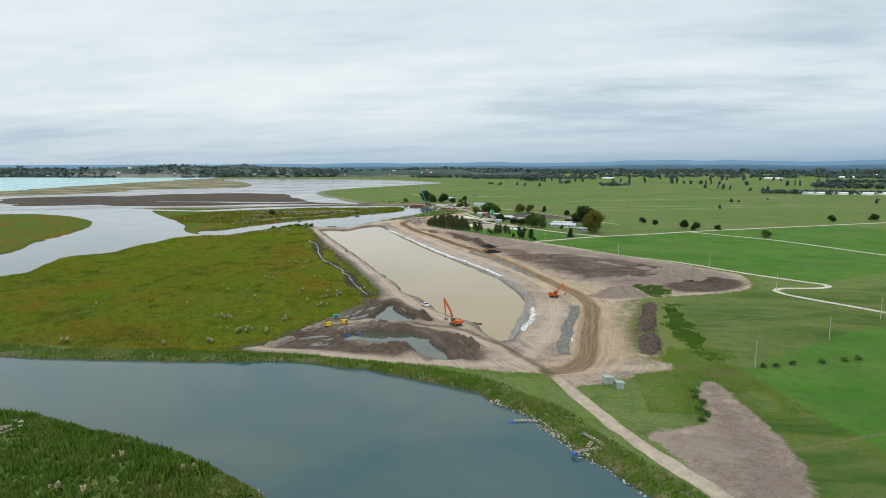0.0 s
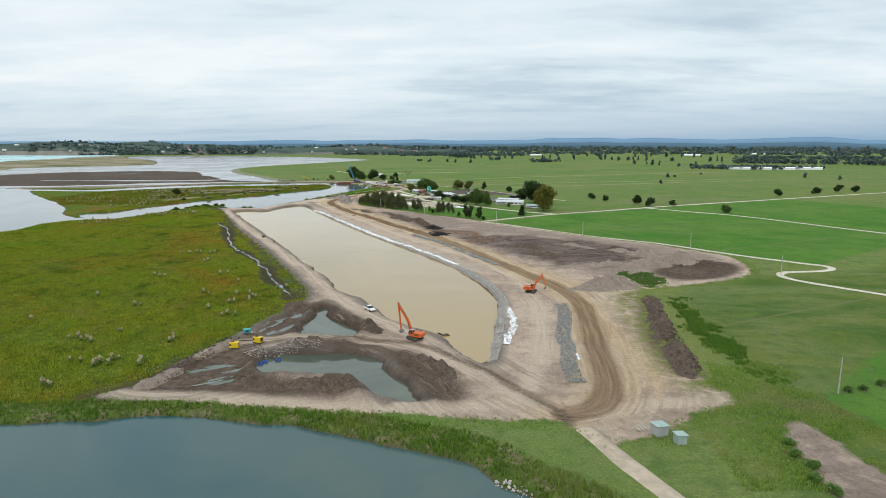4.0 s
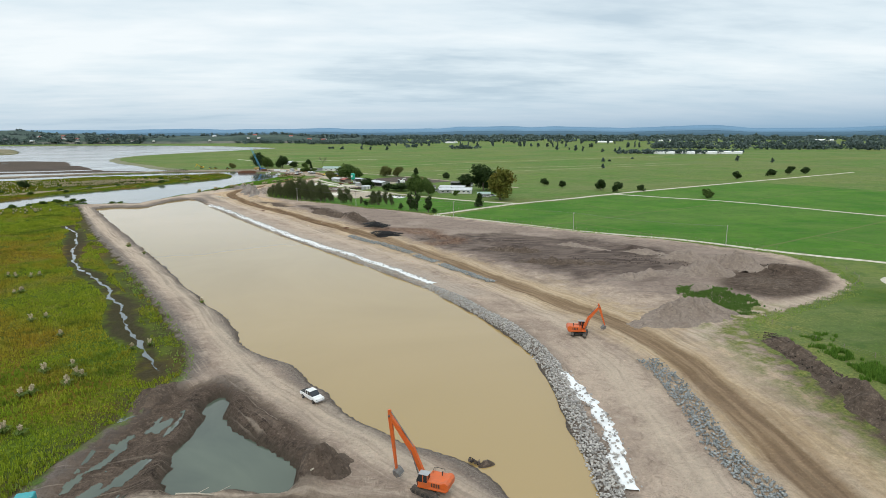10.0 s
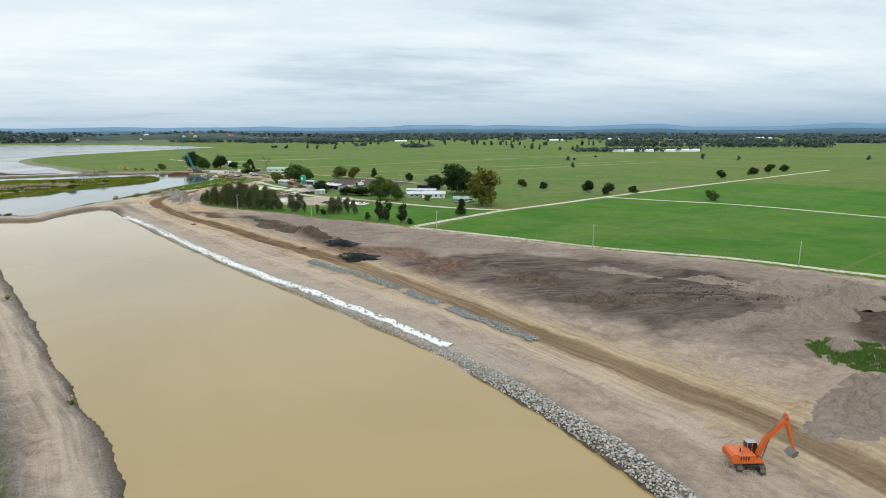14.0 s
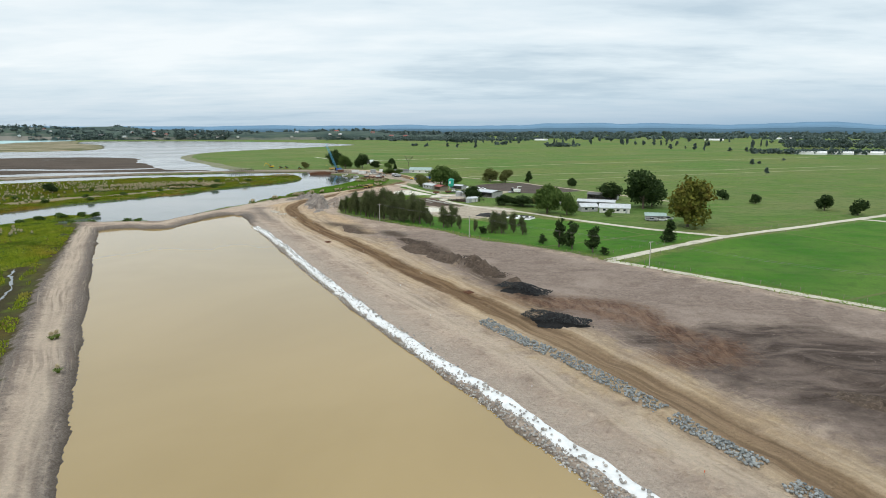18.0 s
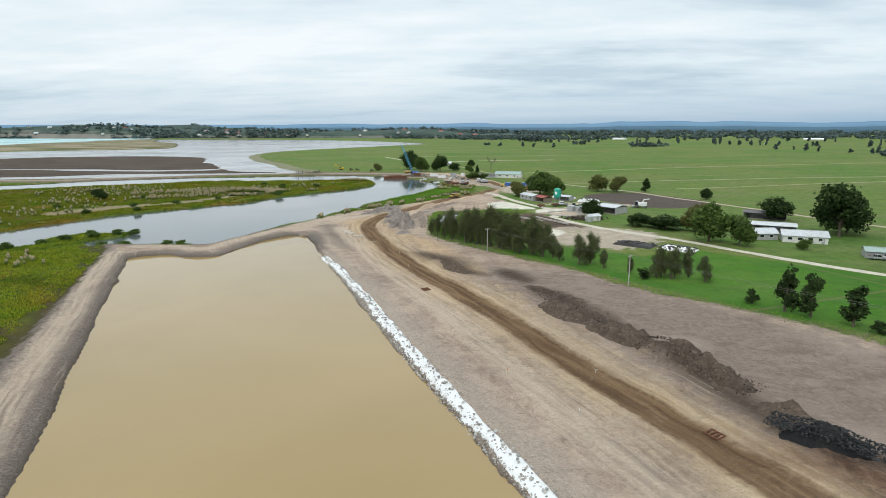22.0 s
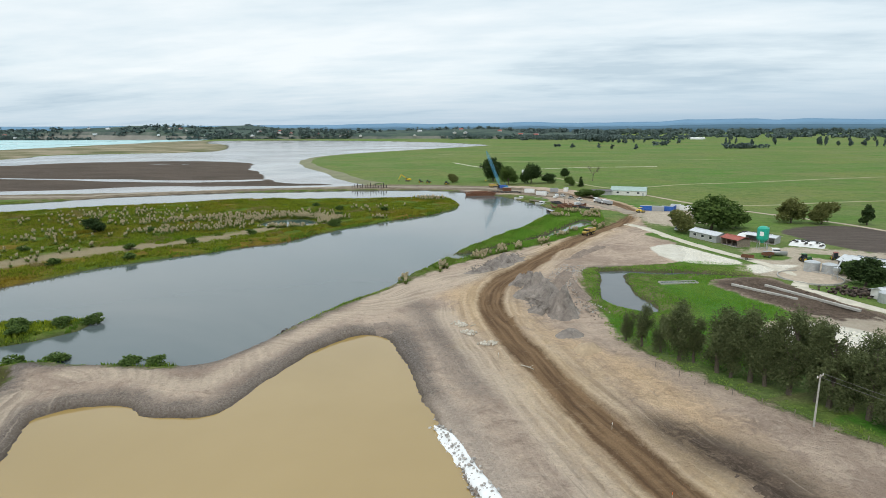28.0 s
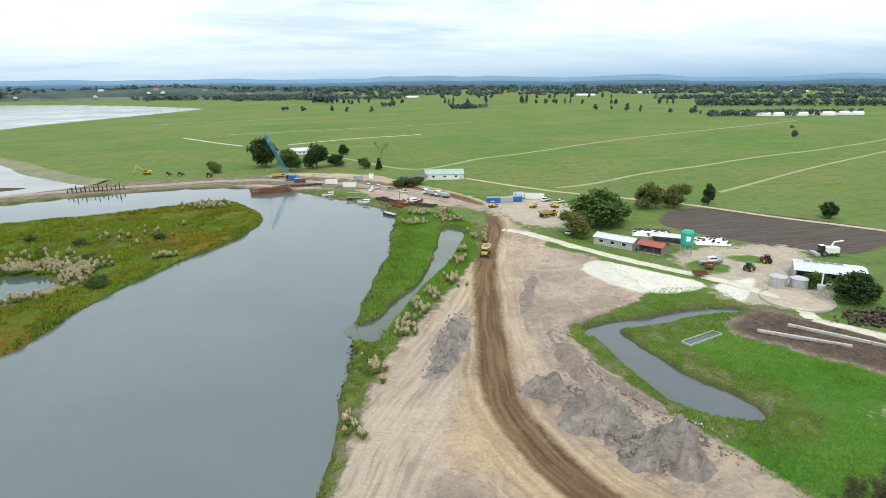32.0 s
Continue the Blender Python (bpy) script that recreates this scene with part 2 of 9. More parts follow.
    g1 = n.mix(n.math("MULTIPLY", brick.outputs[1], 0.55), g1, (0.19, 0.18, 0.085))
    bank = n.mix(n.ramp(n2, 0.35, 0.68), (0.050, 0.098, 0.014), (0.145, 0.190, 0.040))
    bank = n.mix(n.ramp(n.noise(0.18, 5, 0.68, dist=0.8), 0.50, 0.60, 0, 0.7), bank, (0.250, 0.195, 0.130))
    bank = n.mix(n.ramp(n3, 0.45, 0.7, 0, 0.6), bank, (0.155, 0.155, 0.055))
    g1 = n.mix(mask("d_rank", 9, 2.0), g1, bank)
    # wetland: green rushes with rust-coloured drier stands
    mz = n.noise(0.020, 5, 0.6, dist=0.6)
    mg = n.mix(n.ramp(n2, 0.35, 0.68), (0.065, 0.115, 0.012), (0.135, 0.185, 0.018))
    mr = n.mix(n.ramp(n2, 0.35, 0.68), (0.135, 0.090, 0.011), (0.220, 0.155, 0.020))
    m1 = n.mix(n.ramp(mz, 0.46, 0.60), mg, mr)
    m1 = n.mix(n.ramp(n3, 0.5, 0.74, 0, 0.7), m1, (0.045, 0.065, 0.012))
    m1 = n.mix(n.math("MULTIPLY", mask("d_bog", 9, 1.6), 0.9), m1, n.mix(n.ramp(n3, 0.35, 0.65), (0.028, 0.021, 0.014), (0.080, 0.060, 0.036)))
    g1 = n.mix(mask("d_marsh", 10, 1.5), g1, n.mix(n.ramp(n.math("ADD", n.attr("d_earth"), n.math("MULTIPLY", n.math("SUBTRACT", n2, 0.5), 9.0)), 0.5, 8.5, 0.9, 0.0), m1, n.mix(n.ramp(n3, 0.35, 0.65), (0.042, 0.034, 0.018), (0.105, 0.088, 0.042))))
    # bare soil of the works: patches of paler and greyer ground, with wheel lines that follow the traffic
    wander = n.math("MULTIPLY", n.math("SUBTRACT", n.noise(0.03, 2, 0.5), 0.5), 3.0)
    across = n.math("ADD", n.attr("d_flow_u"), wander)
    along_s = n.attr("d_flow_s")
    lines = lambda k: n.node("ShaderNodeCombineXYZ", {0: n.math("MULTIPLY", along_s, k), 1: across, 2: 0.0}).outputs[0]
    w1 = n.noise(0.8, 1, 0.5, lines(0.06), dist=0.2)
    w2 = n.noise(0.22, 2, 0.5, lines(0.12), dist=0.3)
    ruts = n.noise(1.7, 1, 0.5, lines(0.04), dist=0.1)
    nm = n.noise(0.42, 6, 0.68, dist=1.3)
    clod = n.noise(2.6, 4, 0.72, dist=0.4)
    far_u = n.math("ABSOLUTE", n.attr("d_flow_u"))
    near = n.math("MULTIPLY", n.ramp(far_u, 10, 26, 1, 0.1), n.ramp(n.noise(0.05, 4, 0.6), 0.42, 0.58, 0.1, 1.0))
    streak = n.noise(0.16, 6, 0.68, stretch=(0.35, 1.0, 1.0), turn=62, dist=1.3)
    big = n.noise(0.045, 5, 0.62, stretch=(0.6, 1.0, 1.0), turn=62, dist=0.9)
    patch = n.noise(0.11, 6, 0.70, dist=1.6)
    e1 = n.mix(n.ramp(big, 0.38, 0.60), (0.400, 0.303, 0.238), (0.590, 0.458, 0.356))
    e1 = n.mix(n.ramp(patch, 0.53, 0.66, 0, 0.6), e1, (0.285, 0.210, 0.162))
    e1 = n.mix(n.ramp(patch, 0.46, 0.34, 0, 0.55), e1, (0.690, 0.548, 0.425))
    e1 = n.mix(n.ramp(nm, 0.53, 0.72, 0, 0.6), e1, (0.262, 0.190, 0.146))
    e1 = n.mix(n.ramp(nm, 0.46, 0.30, 0, 0.55), e1, (0.640, 0.525, 0.418))
    e1 = n.mix(n.math("MULTIPLY", n.ramp(w2, 0.52, 0.66, 0, 0.45), near), e1, (0.270, 0.212, 0.174))
    e1 = n.mix(n.math("MULTIPLY", n.ramp(w2, 0.46, 0.32, 0, 0.5), near), e1, (0.640, 0.520, 0.412))
    grey = n.mix(n.ramp(nm, 0.34, 0.68), (0.375, 0.294, 0.242), (0.255, 0.192, 0.157))
    grey = n.mix(n.ramp(n1, 0.5, 0.62, 0, 0.75), grey, (0.430, 0.338, 0.278))
    grey = n.mix(n.ramp(streak, 0.54, 0.68, 0, 0.5), grey, (0.190, 0.142, 0.118))
    grey = n.mix(n.ramp(streak, 0.44, 0.32, 0, 0.45), grey, (0.480, 0.385, 0.320))
    e1 = n.mix(mask("d_spoil", 30, 4.0), e1, grey)
    brown = n.mix(n.ramp(streak, 0.36, 0.62), (0.225, 0.172, 0.144), (0.070, 0.052, 0.044))
    brown = n.mix(n.ramp(nm, 0.40, 0.28, 0, 0.6), brown, (0.350, 0.280, 0.235))
    e1 = n.mix(n.math("MULTIPLY", mask("d_brown", 55, 5.0, n1), 0.92), e1, brown)
    ochre = n.mix(n.ramp(nm, 0.35, 0.66), (0.640, 0.490, 0.325), (0.470, 0.335, 0.205))
    e1 = n.mix(n.math("MULTIPLY", mask("d_ochre", 34, 5.0), n.ramp(w2, 0.38, 0.6, 0.95, 0.3)), e1, ochre)
    # pale dusty slope above the bank cloth
    slope = n.ramp(n.math("ADD", n.attr("d_cloth"), n.math("MULTIPLY", n.math("SUBTRACT", nm, 0.5), 9.0)), 0.5, 6.0, 0.8, 0.0)
    e1 = n.mix(slope, e1, n.mix(n.ramp(clod, 0.35, 0.65), (0.590, 0.490, 0.405), (0.440, 0.356, 0.290)))
    shore = n.ramp(n.math("ADD", n.attr("d_water"), n.math("MULTIPLY", n.math("SUBTRACT", nm, 0.5), 5.0)), 2.5, 5.6, 0.85, 0.0)
    e1 = n.mix(n.math("MULTIPLY", shore, n.ramp(n.attr("d_cloth"), 0.0, 5.0)), e1, n.mix(n.ramp(clod, 0.36, 0.62), (0.285, 0.245, 0.212), (0.140, 0.116, 0.100)))
    sandy = n.mix(n.ramp(nm, 0.36, 0.64), (0.720, 0.520, 0.330), (0.540, 0.365, 0.215))
    e1 = n.mix(n.math("MULTIPLY", mask("d_sandy", 14, 3.5, nm), 0.85), e1, sandy)
    slate = n.mix(n.ramp(clod, 0.36, 0.62), (0.235, 0.208, 0.190), (0.110, 0.094, 0.084))
    e1 = n.mix(n.math("MULTIPLY", mask("d_slate", 12, 3.0, nm), 0.65), e1, slate)
    rim = n.math("MULTIPLY", n.ramp(n.math("ADD", n.attr("d_earth"), n.math("MULTIPLY", n.math("SUBTRACT", nm, 0.5), 5.0)), -4.5, -1.5, 0.0, 0.8), n.ramp(n.attr("d_marsh"), 4.0, 9.0, 1.0, 0.0))
    e1 = n.mix(rim, e1, slate)
    lump = n.math("ADD", n.math("MULTIPLY", nm, 0.6), n.math("MULTIPLY", clod, 0.4))
    dark = n.mix(n.ramp(lump, 0.36, 0.62), (0.180, 0.130, 0.097), (0.031, 0.022, 0.017))
    e1 = n.mix(n.math("MULTIPLY", mask("d_dark", 16, 2.2, lump), 0.92), e1, dark)
    scar = n.mix(n.ramp(n.noise(0.5, 5, 0.65, stretch=(1.0, 0.3, 1.0), turn=-65, dist=0.6), 0.38, 0.62), (0.270, 0.165, 0.108), (0.110, 0.056, 0.036))
    e1 = n.mix(n.math("MULTIPLY", mask("d_scar", 16, 3.0, nm), 0.85), e1, scar)
    pale = n.math("MULTIPLY", mask("d_track", 4, 1.2, nm), n.ramp(w1, 0.34, 0.60, 0.9, 0.4))
    e1 = n.mix(pale, e1, (0.650, 0.525, 0.405))
    e1 = n.mix(n.math("MULTIPLY", n.ramp(w1, 0.54, 0.66, 0, 0.35), near), e1, (0.240, 0.182, 0.142))
    e1 = n.mix(n.math("MULTIPLY", n.ramp(ruts, 0.60, 0.70, 0, 0.32), near), e1, (0.230, 0.172, 0.132))
    e1 = n.mix(n.math("MULTIPLY", n.ramp(ruts, 0.40, 0.30, 0, 0.32), near), e1, (0.680, 0.560, 0.440))
    # tan margins thrown up beside the haul road, broken into patches
    hd = n.math("ADD", n.attr("d_haul"), n.math("MULTIPLY", n.math("SUBTRACT", nm, 0.5), 11.0))
    e1 = n.mix(n.math("MULTIPLY", n.ramp(hd, 0.5, 7.5, 0.95, 0), n.ramp(n1, 0.36, 0.60, 0.95, 0.35)), e1, n.mix(n.ramp(w1, 0.38, 0.6), (0.680, 0.525, 0.350), (0.510, 0.360, 0.212)))
    # damp packed clay of the haul road and of the dark track round the pools
    packed = n.mix(n.ramp(w1, 0.36, 0.62), (0.270, 0.168, 0.092), (0.150, 0.090, 0.050))
    packed = n.mix(n.ramp(ruts, 0.56, 0.68, 0, 0.45), packed, (0.105, 0.066, 0.040))
    packed = n.mix(n.ramp(nm, 0.56, 0.72, 0, 0.5), packed, (0.350, 0.250, 0.160))
    north = n.ramp(n.node("ShaderNodeSeparateXYZ", {0: P}).outputs[1], 318, 352, 0.72, 0.97)
    e1 = n.mix(n.math("MULTIPLY", mask("d_haul", 2.4, 0.8, nm), north), e1, packed)
    e1 = n.mix(n.math("MULTIPLY", mask("d_wheel", 3.0, 0.9, nm), 0.8), e1, n.mix(n.ramp(w1, 0.4, 0.6), (0.215, 0.158, 0.112), (0.110, 0.078, 0.054)))
    e1 = n.mix(n.ramp(clod, 0.60, 0.74, 0, 0.45), e1, n.mix(0.55, e1, (0.04, 0.03, 0.025)))
    e1 = n.mix(n.ramp(clod, 0.38, 0.26, 0, 0.4), e1, n.mix(0.5, e1, (0.66, 0.57, 0.47)))
    earth = mask("d_earth", 9, 0.8)
    g1 = n.mix(earth, g1, e1)
    tuft = n.math("MULTIPLY", mask("d_weedy", 12, 4.0), n.ramp(n2, 0.42, 0.58))
    g1 = n.mix(tuft, g1, n.mix(n.ramp(n3, 0.4, 0.6), (0.250, 0.250, 0.080), (0.150, 0.195, 0.050)))
    # ploughed paddock, shell yards, tidal mud, sand
    plough = n.mix(n.ramp(n.noise(1.0, 4, 0.6, stretch=(0.05, 1, 1), turn=57), 0.35, 0.65), (0.088, 0.070, 0.060), (0.150, 0.122, 0.105))
    g1 = n.mix(mask("d_plough", 8, 0.8), g1, plough)
    g1 = n.mix(mask("d_yard", 24, 1.6), g1, n.mix(n.ramp(n2, 0.3, 0.7), (0.42, 0.35, 0.27), (0.56, 0.48, 0.38)))
    lawn = n.mix(n.ramp(n2, 0.35, 0.65), (0.085, 0.185, 0.032), (0.165, 0.230, 0.062))
    g1 = n.mix(mask("d_lawn", 5, 0.8), g1, n.mix(n.ramp(n3, 0.5, 0.68, 0, 0.6), lawn, (0.055, 0.105, 0.022)))
    shell = n.mix(n.ramp(n2, 0.3, 0.7), (0.70, 0.65, 0.54), (0.84, 0.80, 0.70))
    g1 = n.mix(mask("d_shell", 3, 0.5), g1, shell)
    mud = n.mix(n.ramp(n.noise(0.03, 6, 0.72, stretch=(0.35, 1, 1), turn=20, dist=0.8), 0.40, 0.60), (0.082, 0.054, 0.044), (0.215, 0.150, 0.122))
    md = mask("d_mud", 5, 1.5)
    g1 = n.mix(md, g1, mud)
    g1 = n.mix(mask("d_sand", 14, 6.0), g1, n.mix(n.ramp(n.noise(0.02, 6, 0.65, stretch=(0.4, 1, 1)), 0.42, 0.6), (0.36, 0.30, 0.21), (0.135, 0.140, 0.065)))
    g1 = n.mix(mask("d_dry", 16, 3.0), g1, n.mix(n.ramp(n3, 0.35, 0.65), (0.250, 0.200, 0.120), (0.360, 0.300, 0.190)))
    g1 = n.mix(mask("d_cause", 10, 1.5), g1, n.mix(n.ramp(n2, 0.35, 0.65), (0.150, 0.118, 0.082), (0.300, 0.245, 0.180)))
    # wet margin where the land meets the water
    wet = n.ramp(n.math("ADD", n.attr("d_water"), n.math("MULTIPLY", n.math("SUBTRACT", n3, 0.5), 1.5)), 0.2, 1.6, 1.0, 0.0)
    g1 = n.mix(n.math("MULTIPLY", wet, 0.75), g1, n.mix(n3, (0.055, 0.043, 0.033), (0.115, 0.092, 0.070)))
    # fine grain over all
    g1 = n.mix(n.math("MULTIPLY", n.ramp(n3, 0.52, 0.68, 0, 0.55), n.ramp(earth, 0, 1, 1.0, 0.4)), g1, n.mix(0.5, g1, (0.02, 0.02, 0.012)))
    g1 = n.mix(n.math("MULTIPLY", n.ramp(n4, 0.40, 0.66, 0.0, 0.5), n.ramp(earth, 0, 1, 1.0, 0.2)), g1, n.mix(0.5, g1, (0.03, 0.03, 0.02)))
    lighter = n.node("ShaderNodeMix", {0: 1.0, 6: g1, 7: (1.4, 1.38, 1.32)}, data_type="RGBA", blend_type="MULTIPLY")
    g1 = n.mix(n.math("MULTIPLY", n.ramp(n3, 0.47, 0.33, 0, 0.8), n.ramp(earth, 0, 1, 1.0, 0.4)), g1, lighter.outputs[2])
    h = n.math("ADD", n.math("MULTIPLY", n3, 0.6), n.math("ADD", n.math("MULTIPLY", n2, 1.2), n.math("MULTIPLY", n4, 0.2)))
    h = n.math("ADD", h, n.math("MULTIPLY", earth, n.math("ADD", n.math("MULTIPLY", nm, 1.6), n.math("ADD", n.math("MULTIPLY", clod, 0.5), n.math("MULTIPLY", near, n.math("ADD", n.math("MULTIPLY", w1, 0.3), n.math("MULTIPLY", ruts, 0.08)))))))
    n.bump(h, 0.9, 0.8)
    rough = n.ramp(md, 0, 1, 0.92, 0.8)
    return n.done(g1, rough, spec=0.06)


M_GROUND = ground_material()

# ---- the plan: outlines in metres ----
WATER_Z = -1.0
POND = [(15, 118), (17, 136), (19, 152), (21, 172), (20, 188), (17, 201), (13, 214), (8, 227), (3, 240), (-21, 283), (-65, 361), (-106, 440),
        (-119, 465), (-133, 493), (-139, 502), (-146, 501), (-151, 487), (-153, 475), (-155, 463), (-165, 459), (-173, 462), (-182, 457),
        (-176, 442), (-122, 345), (-92, 292), (-62, 237), (-52, 220), (-46, 208), (-42, 196), (-36, 188), (-29, 182), (-22, 169), (-15, 157),
        (-8, 149), (1, 142), (5, 134), (9, 125)]
RIVER = [(-900, 30), (-420, 62), (-260, 72), (-156, 75), (-134, 76), (-104, 78), (-76, 82), (-56, 84), (-40, 83), (-23, 80), (-8, 75), (5, 70),
         (14, 62), (24, 54), (31, 44), (37, 35), (44, 25), (56, 8), (72, -20), (92, -70), (125, -170), (160, -330), (60, -330), (38, -150),
         (18, -70), (4, -28), (-10, -6), (-24, 8), (-34, 14), (-43, 19), (-58, 24), (-75, 28), (-97, 34), (-115, 36), (-190, 30), (-420, 8), (-900, -40)]
ARM = [(-286, 202), (-283, 219), (-302, 266), (-287, 292), (-292, 330), (-288, 390), (-268, 403), (-310, 428), (-362, 501), (-436, 577),
       (-500, 645), (-524, 684), (-600, 700), (-760, 640), (-950, 540), (-760, 380), (-560, 180), (-420, 110), (-320, 130)]
ISLET = [(-365, 279), (-392, 337), (-411, 395), (-446, 466), (-511, 535), (-612, 585), (-690, 565), (-640, 450), (-530, 320), (-430, 240)]
CHANNEL = [(-262, 402), (-246, 440), (-234, 472), (-224, 482), (-210, 473), (-201, 476), (-189, 477), (-177, 478), (-169, 483), (-165, 495),
           (-160, 515), (-150, 545), (-141, 577), (-138, 590), (-133, 610), (-121, 645), (-108, 690), (-106, 710), (-114, 734), (-133, 763),
           (-149, 780), (-173, 797), (-200, 805), (-246, 797), (-292, 781), (-338, 767), (-401, 731), (-424, 704), (-460, 682), (-520, 690),
           (-512, 662), (-440, 652), (-407, 656), (-391, 673), (-366, 689), (-340, 706), (-302, 735), (-258, 741), (-225, 750), (-194, 760),
           (-178, 764), (-166, 745), (-159, 717), (-166, 690), (-182, 663), (-200, 632), (-211, 602), (-226, 582), (-242, 564), (-254, 543),
           (-262, 521), (-275, 488), (-285, 455), (-300, 432)]
STREAM = [(-166, 380), (-146, 347), (-121, 290), (-102, 263), (-84, 234), (-69, 204), (-61, 192), (-55, 180)]
SPIT = [(-233, 495), (-225, 497), (-214, 501), (-210, 495), (-213, 488), (-218, 481), (-228, 472), (-238, 480)]
INLET = [(-141, 589), (-136, 580), (-129, 592), (-116, 613), (-102, 634), (-94, 649), (-86, 667), (-88, 677), (-92, 676), (-103, 646), (-115, 619), (-126, 604), (-133, 594)]
ISLAND_POND = [(-240, 656), (-228, 658), (-218, 649), (-221, 640), (-230, 634), (-243, 640)]
LAGOON = [(-250, 839), (-283, 873), (-338, 957), (-399, 1046), (-450, 1145), (-475, 1247), (-461, 1359), (-413, 1475), (-336, 1650), (-280, 1793),
          (-317, 1900), (-507, 2120), (-809, 2300), (-1100, 2350), (-1330, 2300), (-1150, 2000), (-1000, 1850), (-800, 1500), (-833, 1388),
          (-914, 1338), (-985, 1272), (-970, 1148), (-1080, 960), (-900, 700), (-730, 650), (-554, 712), (-421, 752), (-344, 789), (-300, 808)]
MUD = [(-640, 735), (-700, 780), (-760, 860), (-800, 960), (-790, 1062), (-700, 1120), (-623, 1140), (-500, 1110), (-434, 988), (-367, 890), (-326, 852),
       (-285, 832), (-422, 790), (-485, 755)]
MUD_WEST = [(-800, 720), (-1000, 900), (-860, 1010), (-760, 1020), (-690, 900), (-650, 790)]
STRIP_WATER = [(-640, 850), (-540, 850), (-457, 845), (-413, 850), (-372, 864)]
MUD_MOUND = [(-402, 934), (-372, 892), (-352, 868), (-331, 884), (-310, 868), (-288, 852)]
SANDBAR = [(-954, 1150), (-1000, 1272), (-914, 1345), (-833, 1392), (-793, 1495), (-1000, 1850), (-1150, 1990), (-1330, 2290), (-1400, 2290), (-1390, 2029),
           (-1340, 1700), (-1330, 1500), (-1240, 1185), (-1100, 960)]
SEA = [(-900, 300), (-1180, 900), (-1270, 1185), (-1345, 1500), (-1365, 1700), (-1405, 2029), (-1440, 2400), (-1600, 2640), (-2600, 2700), (-4900, 2350),
       (-4900, -400), (-1500, -400), (-900, -60)]
POOL_A = [(-46, 116), (-43, 122), (-35, 123.5), (-23, 123), (-14, 119), (-13, 114), (-10, 109), (-6, 104), (-3, 98), (-1, 93), (-8, 94), (-13, 96),
          (-14, 98.5), (-19, 106), (-24, 108), (-34, 108.5), (-42, 109)]
POOL_B = [(-41, 139), (-42, 152), (-41, 168), (-39.5, 169), (-38, 161), (-33, 154), (-26, 146), (-24, 137), (-32, 138)]
MIRES = [[(-54, 138), (-53, 150), (-49, 160), (-45, 160), (-44, 148), (-46, 138)], [(-65, 100), (-61, 112), (-52, 116), (-47, 112), (-50, 105), (-57, 100)]]
MIRE_Z = -0.45
EARTH = [(-75, 92), (-70, 99), (-67, 109), (-64, 121), (-60, 134), (-58, 144), (-52, 166), (-50, 183), (-64, 214), (-104, 288), (-147, 364),
         (-196, 460), (-207, 470), (-189, 474), (-177, 475), (-171, 480), (-163, 496), (-157, 516), (-150, 533), (-144.5, 548.5), (-136.5, 568),
         (-123, 588), (-104, 615), (-91, 636), (-79, 662), (-70, 684), (-66, 696), (-60, 694), (-63, 664), (-59, 640), (-57, 621), (-60, 590),
         (-74, 580), (-92, 573), (-94, 559), (-93, 540), (-90, 524), (-87, 508), (-79, 496), (-64, 479), (-38, 455), (-20, 431), (-5, 420),
         (10, 408), (23, 392), (57, 355), (84, 327), (111, 303), (128, 284), (143, 262), (135, 225), (107, 206), (79, 194), (73, 181), (70, 160),
         (69, 137), (66, 108), (70, 95), (58, 88), (47, 78), (36, 76), (28, 83), (10, 84), (-4, 86), (-20, 87), (-37, 89), (-54, 91)]
EARTH_SPUR = [(72, 77), (79, 85), (81, 72), (84, 50), (82, 29), (78, 18), (66, 16), (56, 40), (52, 47), (65, 52), (70, 58)]
MARSH = [(-75, 92), (-66, 112), (-60, 135), (-52, 168), (-50, 185), (-61, 213), (-99, 286), (-140, 362), (-195, 462), (-205, 472), (-212, 500),
         (-150, 620), (-128, 700), (-150, 772), (-210, 793), (-420, 705), (-500, 665), (-700, 600), (-1250, 420), (-1250, 60), (-170, 86)]
SPOIL = [(-60, 446), (-30, 445), (20, 388), (57, 350), (84, 322), (128, 278), (136, 262), (130, 230), (105, 212), (70, 218), (52, 240), (30, 262),
         (14, 290), (-4, 322), (-22, 352), (-44, 398), (-66, 436)]
DARK_PATCHES = [[(-72, 97), (-62, 120), (-57, 136), (-52, 166), (-46, 172), (-40, 172), (-36, 164), (-40, 137), (-50, 126), (-46, 120), (-44, 106), (-30, 104), (-20, 100), (-14, 95), (-40, 94)],
                [(-44, 121), (-38, 126), (-22, 128), (-8, 124), (0, 114), (8, 104), (9, 94), (3, 91), (-3, 100), (-10, 113), (-14, 121), (-28, 124)],
                [(-57, 450), (-52, 448), (-47, 437), (-50, 434), (-58, 441)],
                [(-48, 428), (-40, 425), (-35, 408), (-28, 398), (-18, 372), (-9, 356), (-3, 334), (-8, 326), (-14, 348), (-26, 380), (-40, 408)],
                [(76, 186), (78, 174), (75, 145), (70, 113), (65, 107), (61, 113), (62, 137), (68, 163)],
                [(-62, 99), (-60, 118), (-47, 116), (-42, 107), (-14, 97), (-24, 94), (-50, 96)],
                [(-56, 140), (-52, 162), (-44, 166), (-36, 168), (-22, 150), (-18, 140), (-24, 133), (-46, 134)],
                [(92, 224), (104, 240), (124, 250), (136, 244), (133, 230), (116, 214), (100, 212)],
                [(-88, 470), (-80, 472), (-66, 452), (-60, 440), (-70, 446)],
                [(-124, 562), (-117, 577), (-108, 596), (-114, 570), (-120, 558)],
                [(-1, 92), (0, 107), (6, 110), (9, 101), (10, 95), (7, 91)]]
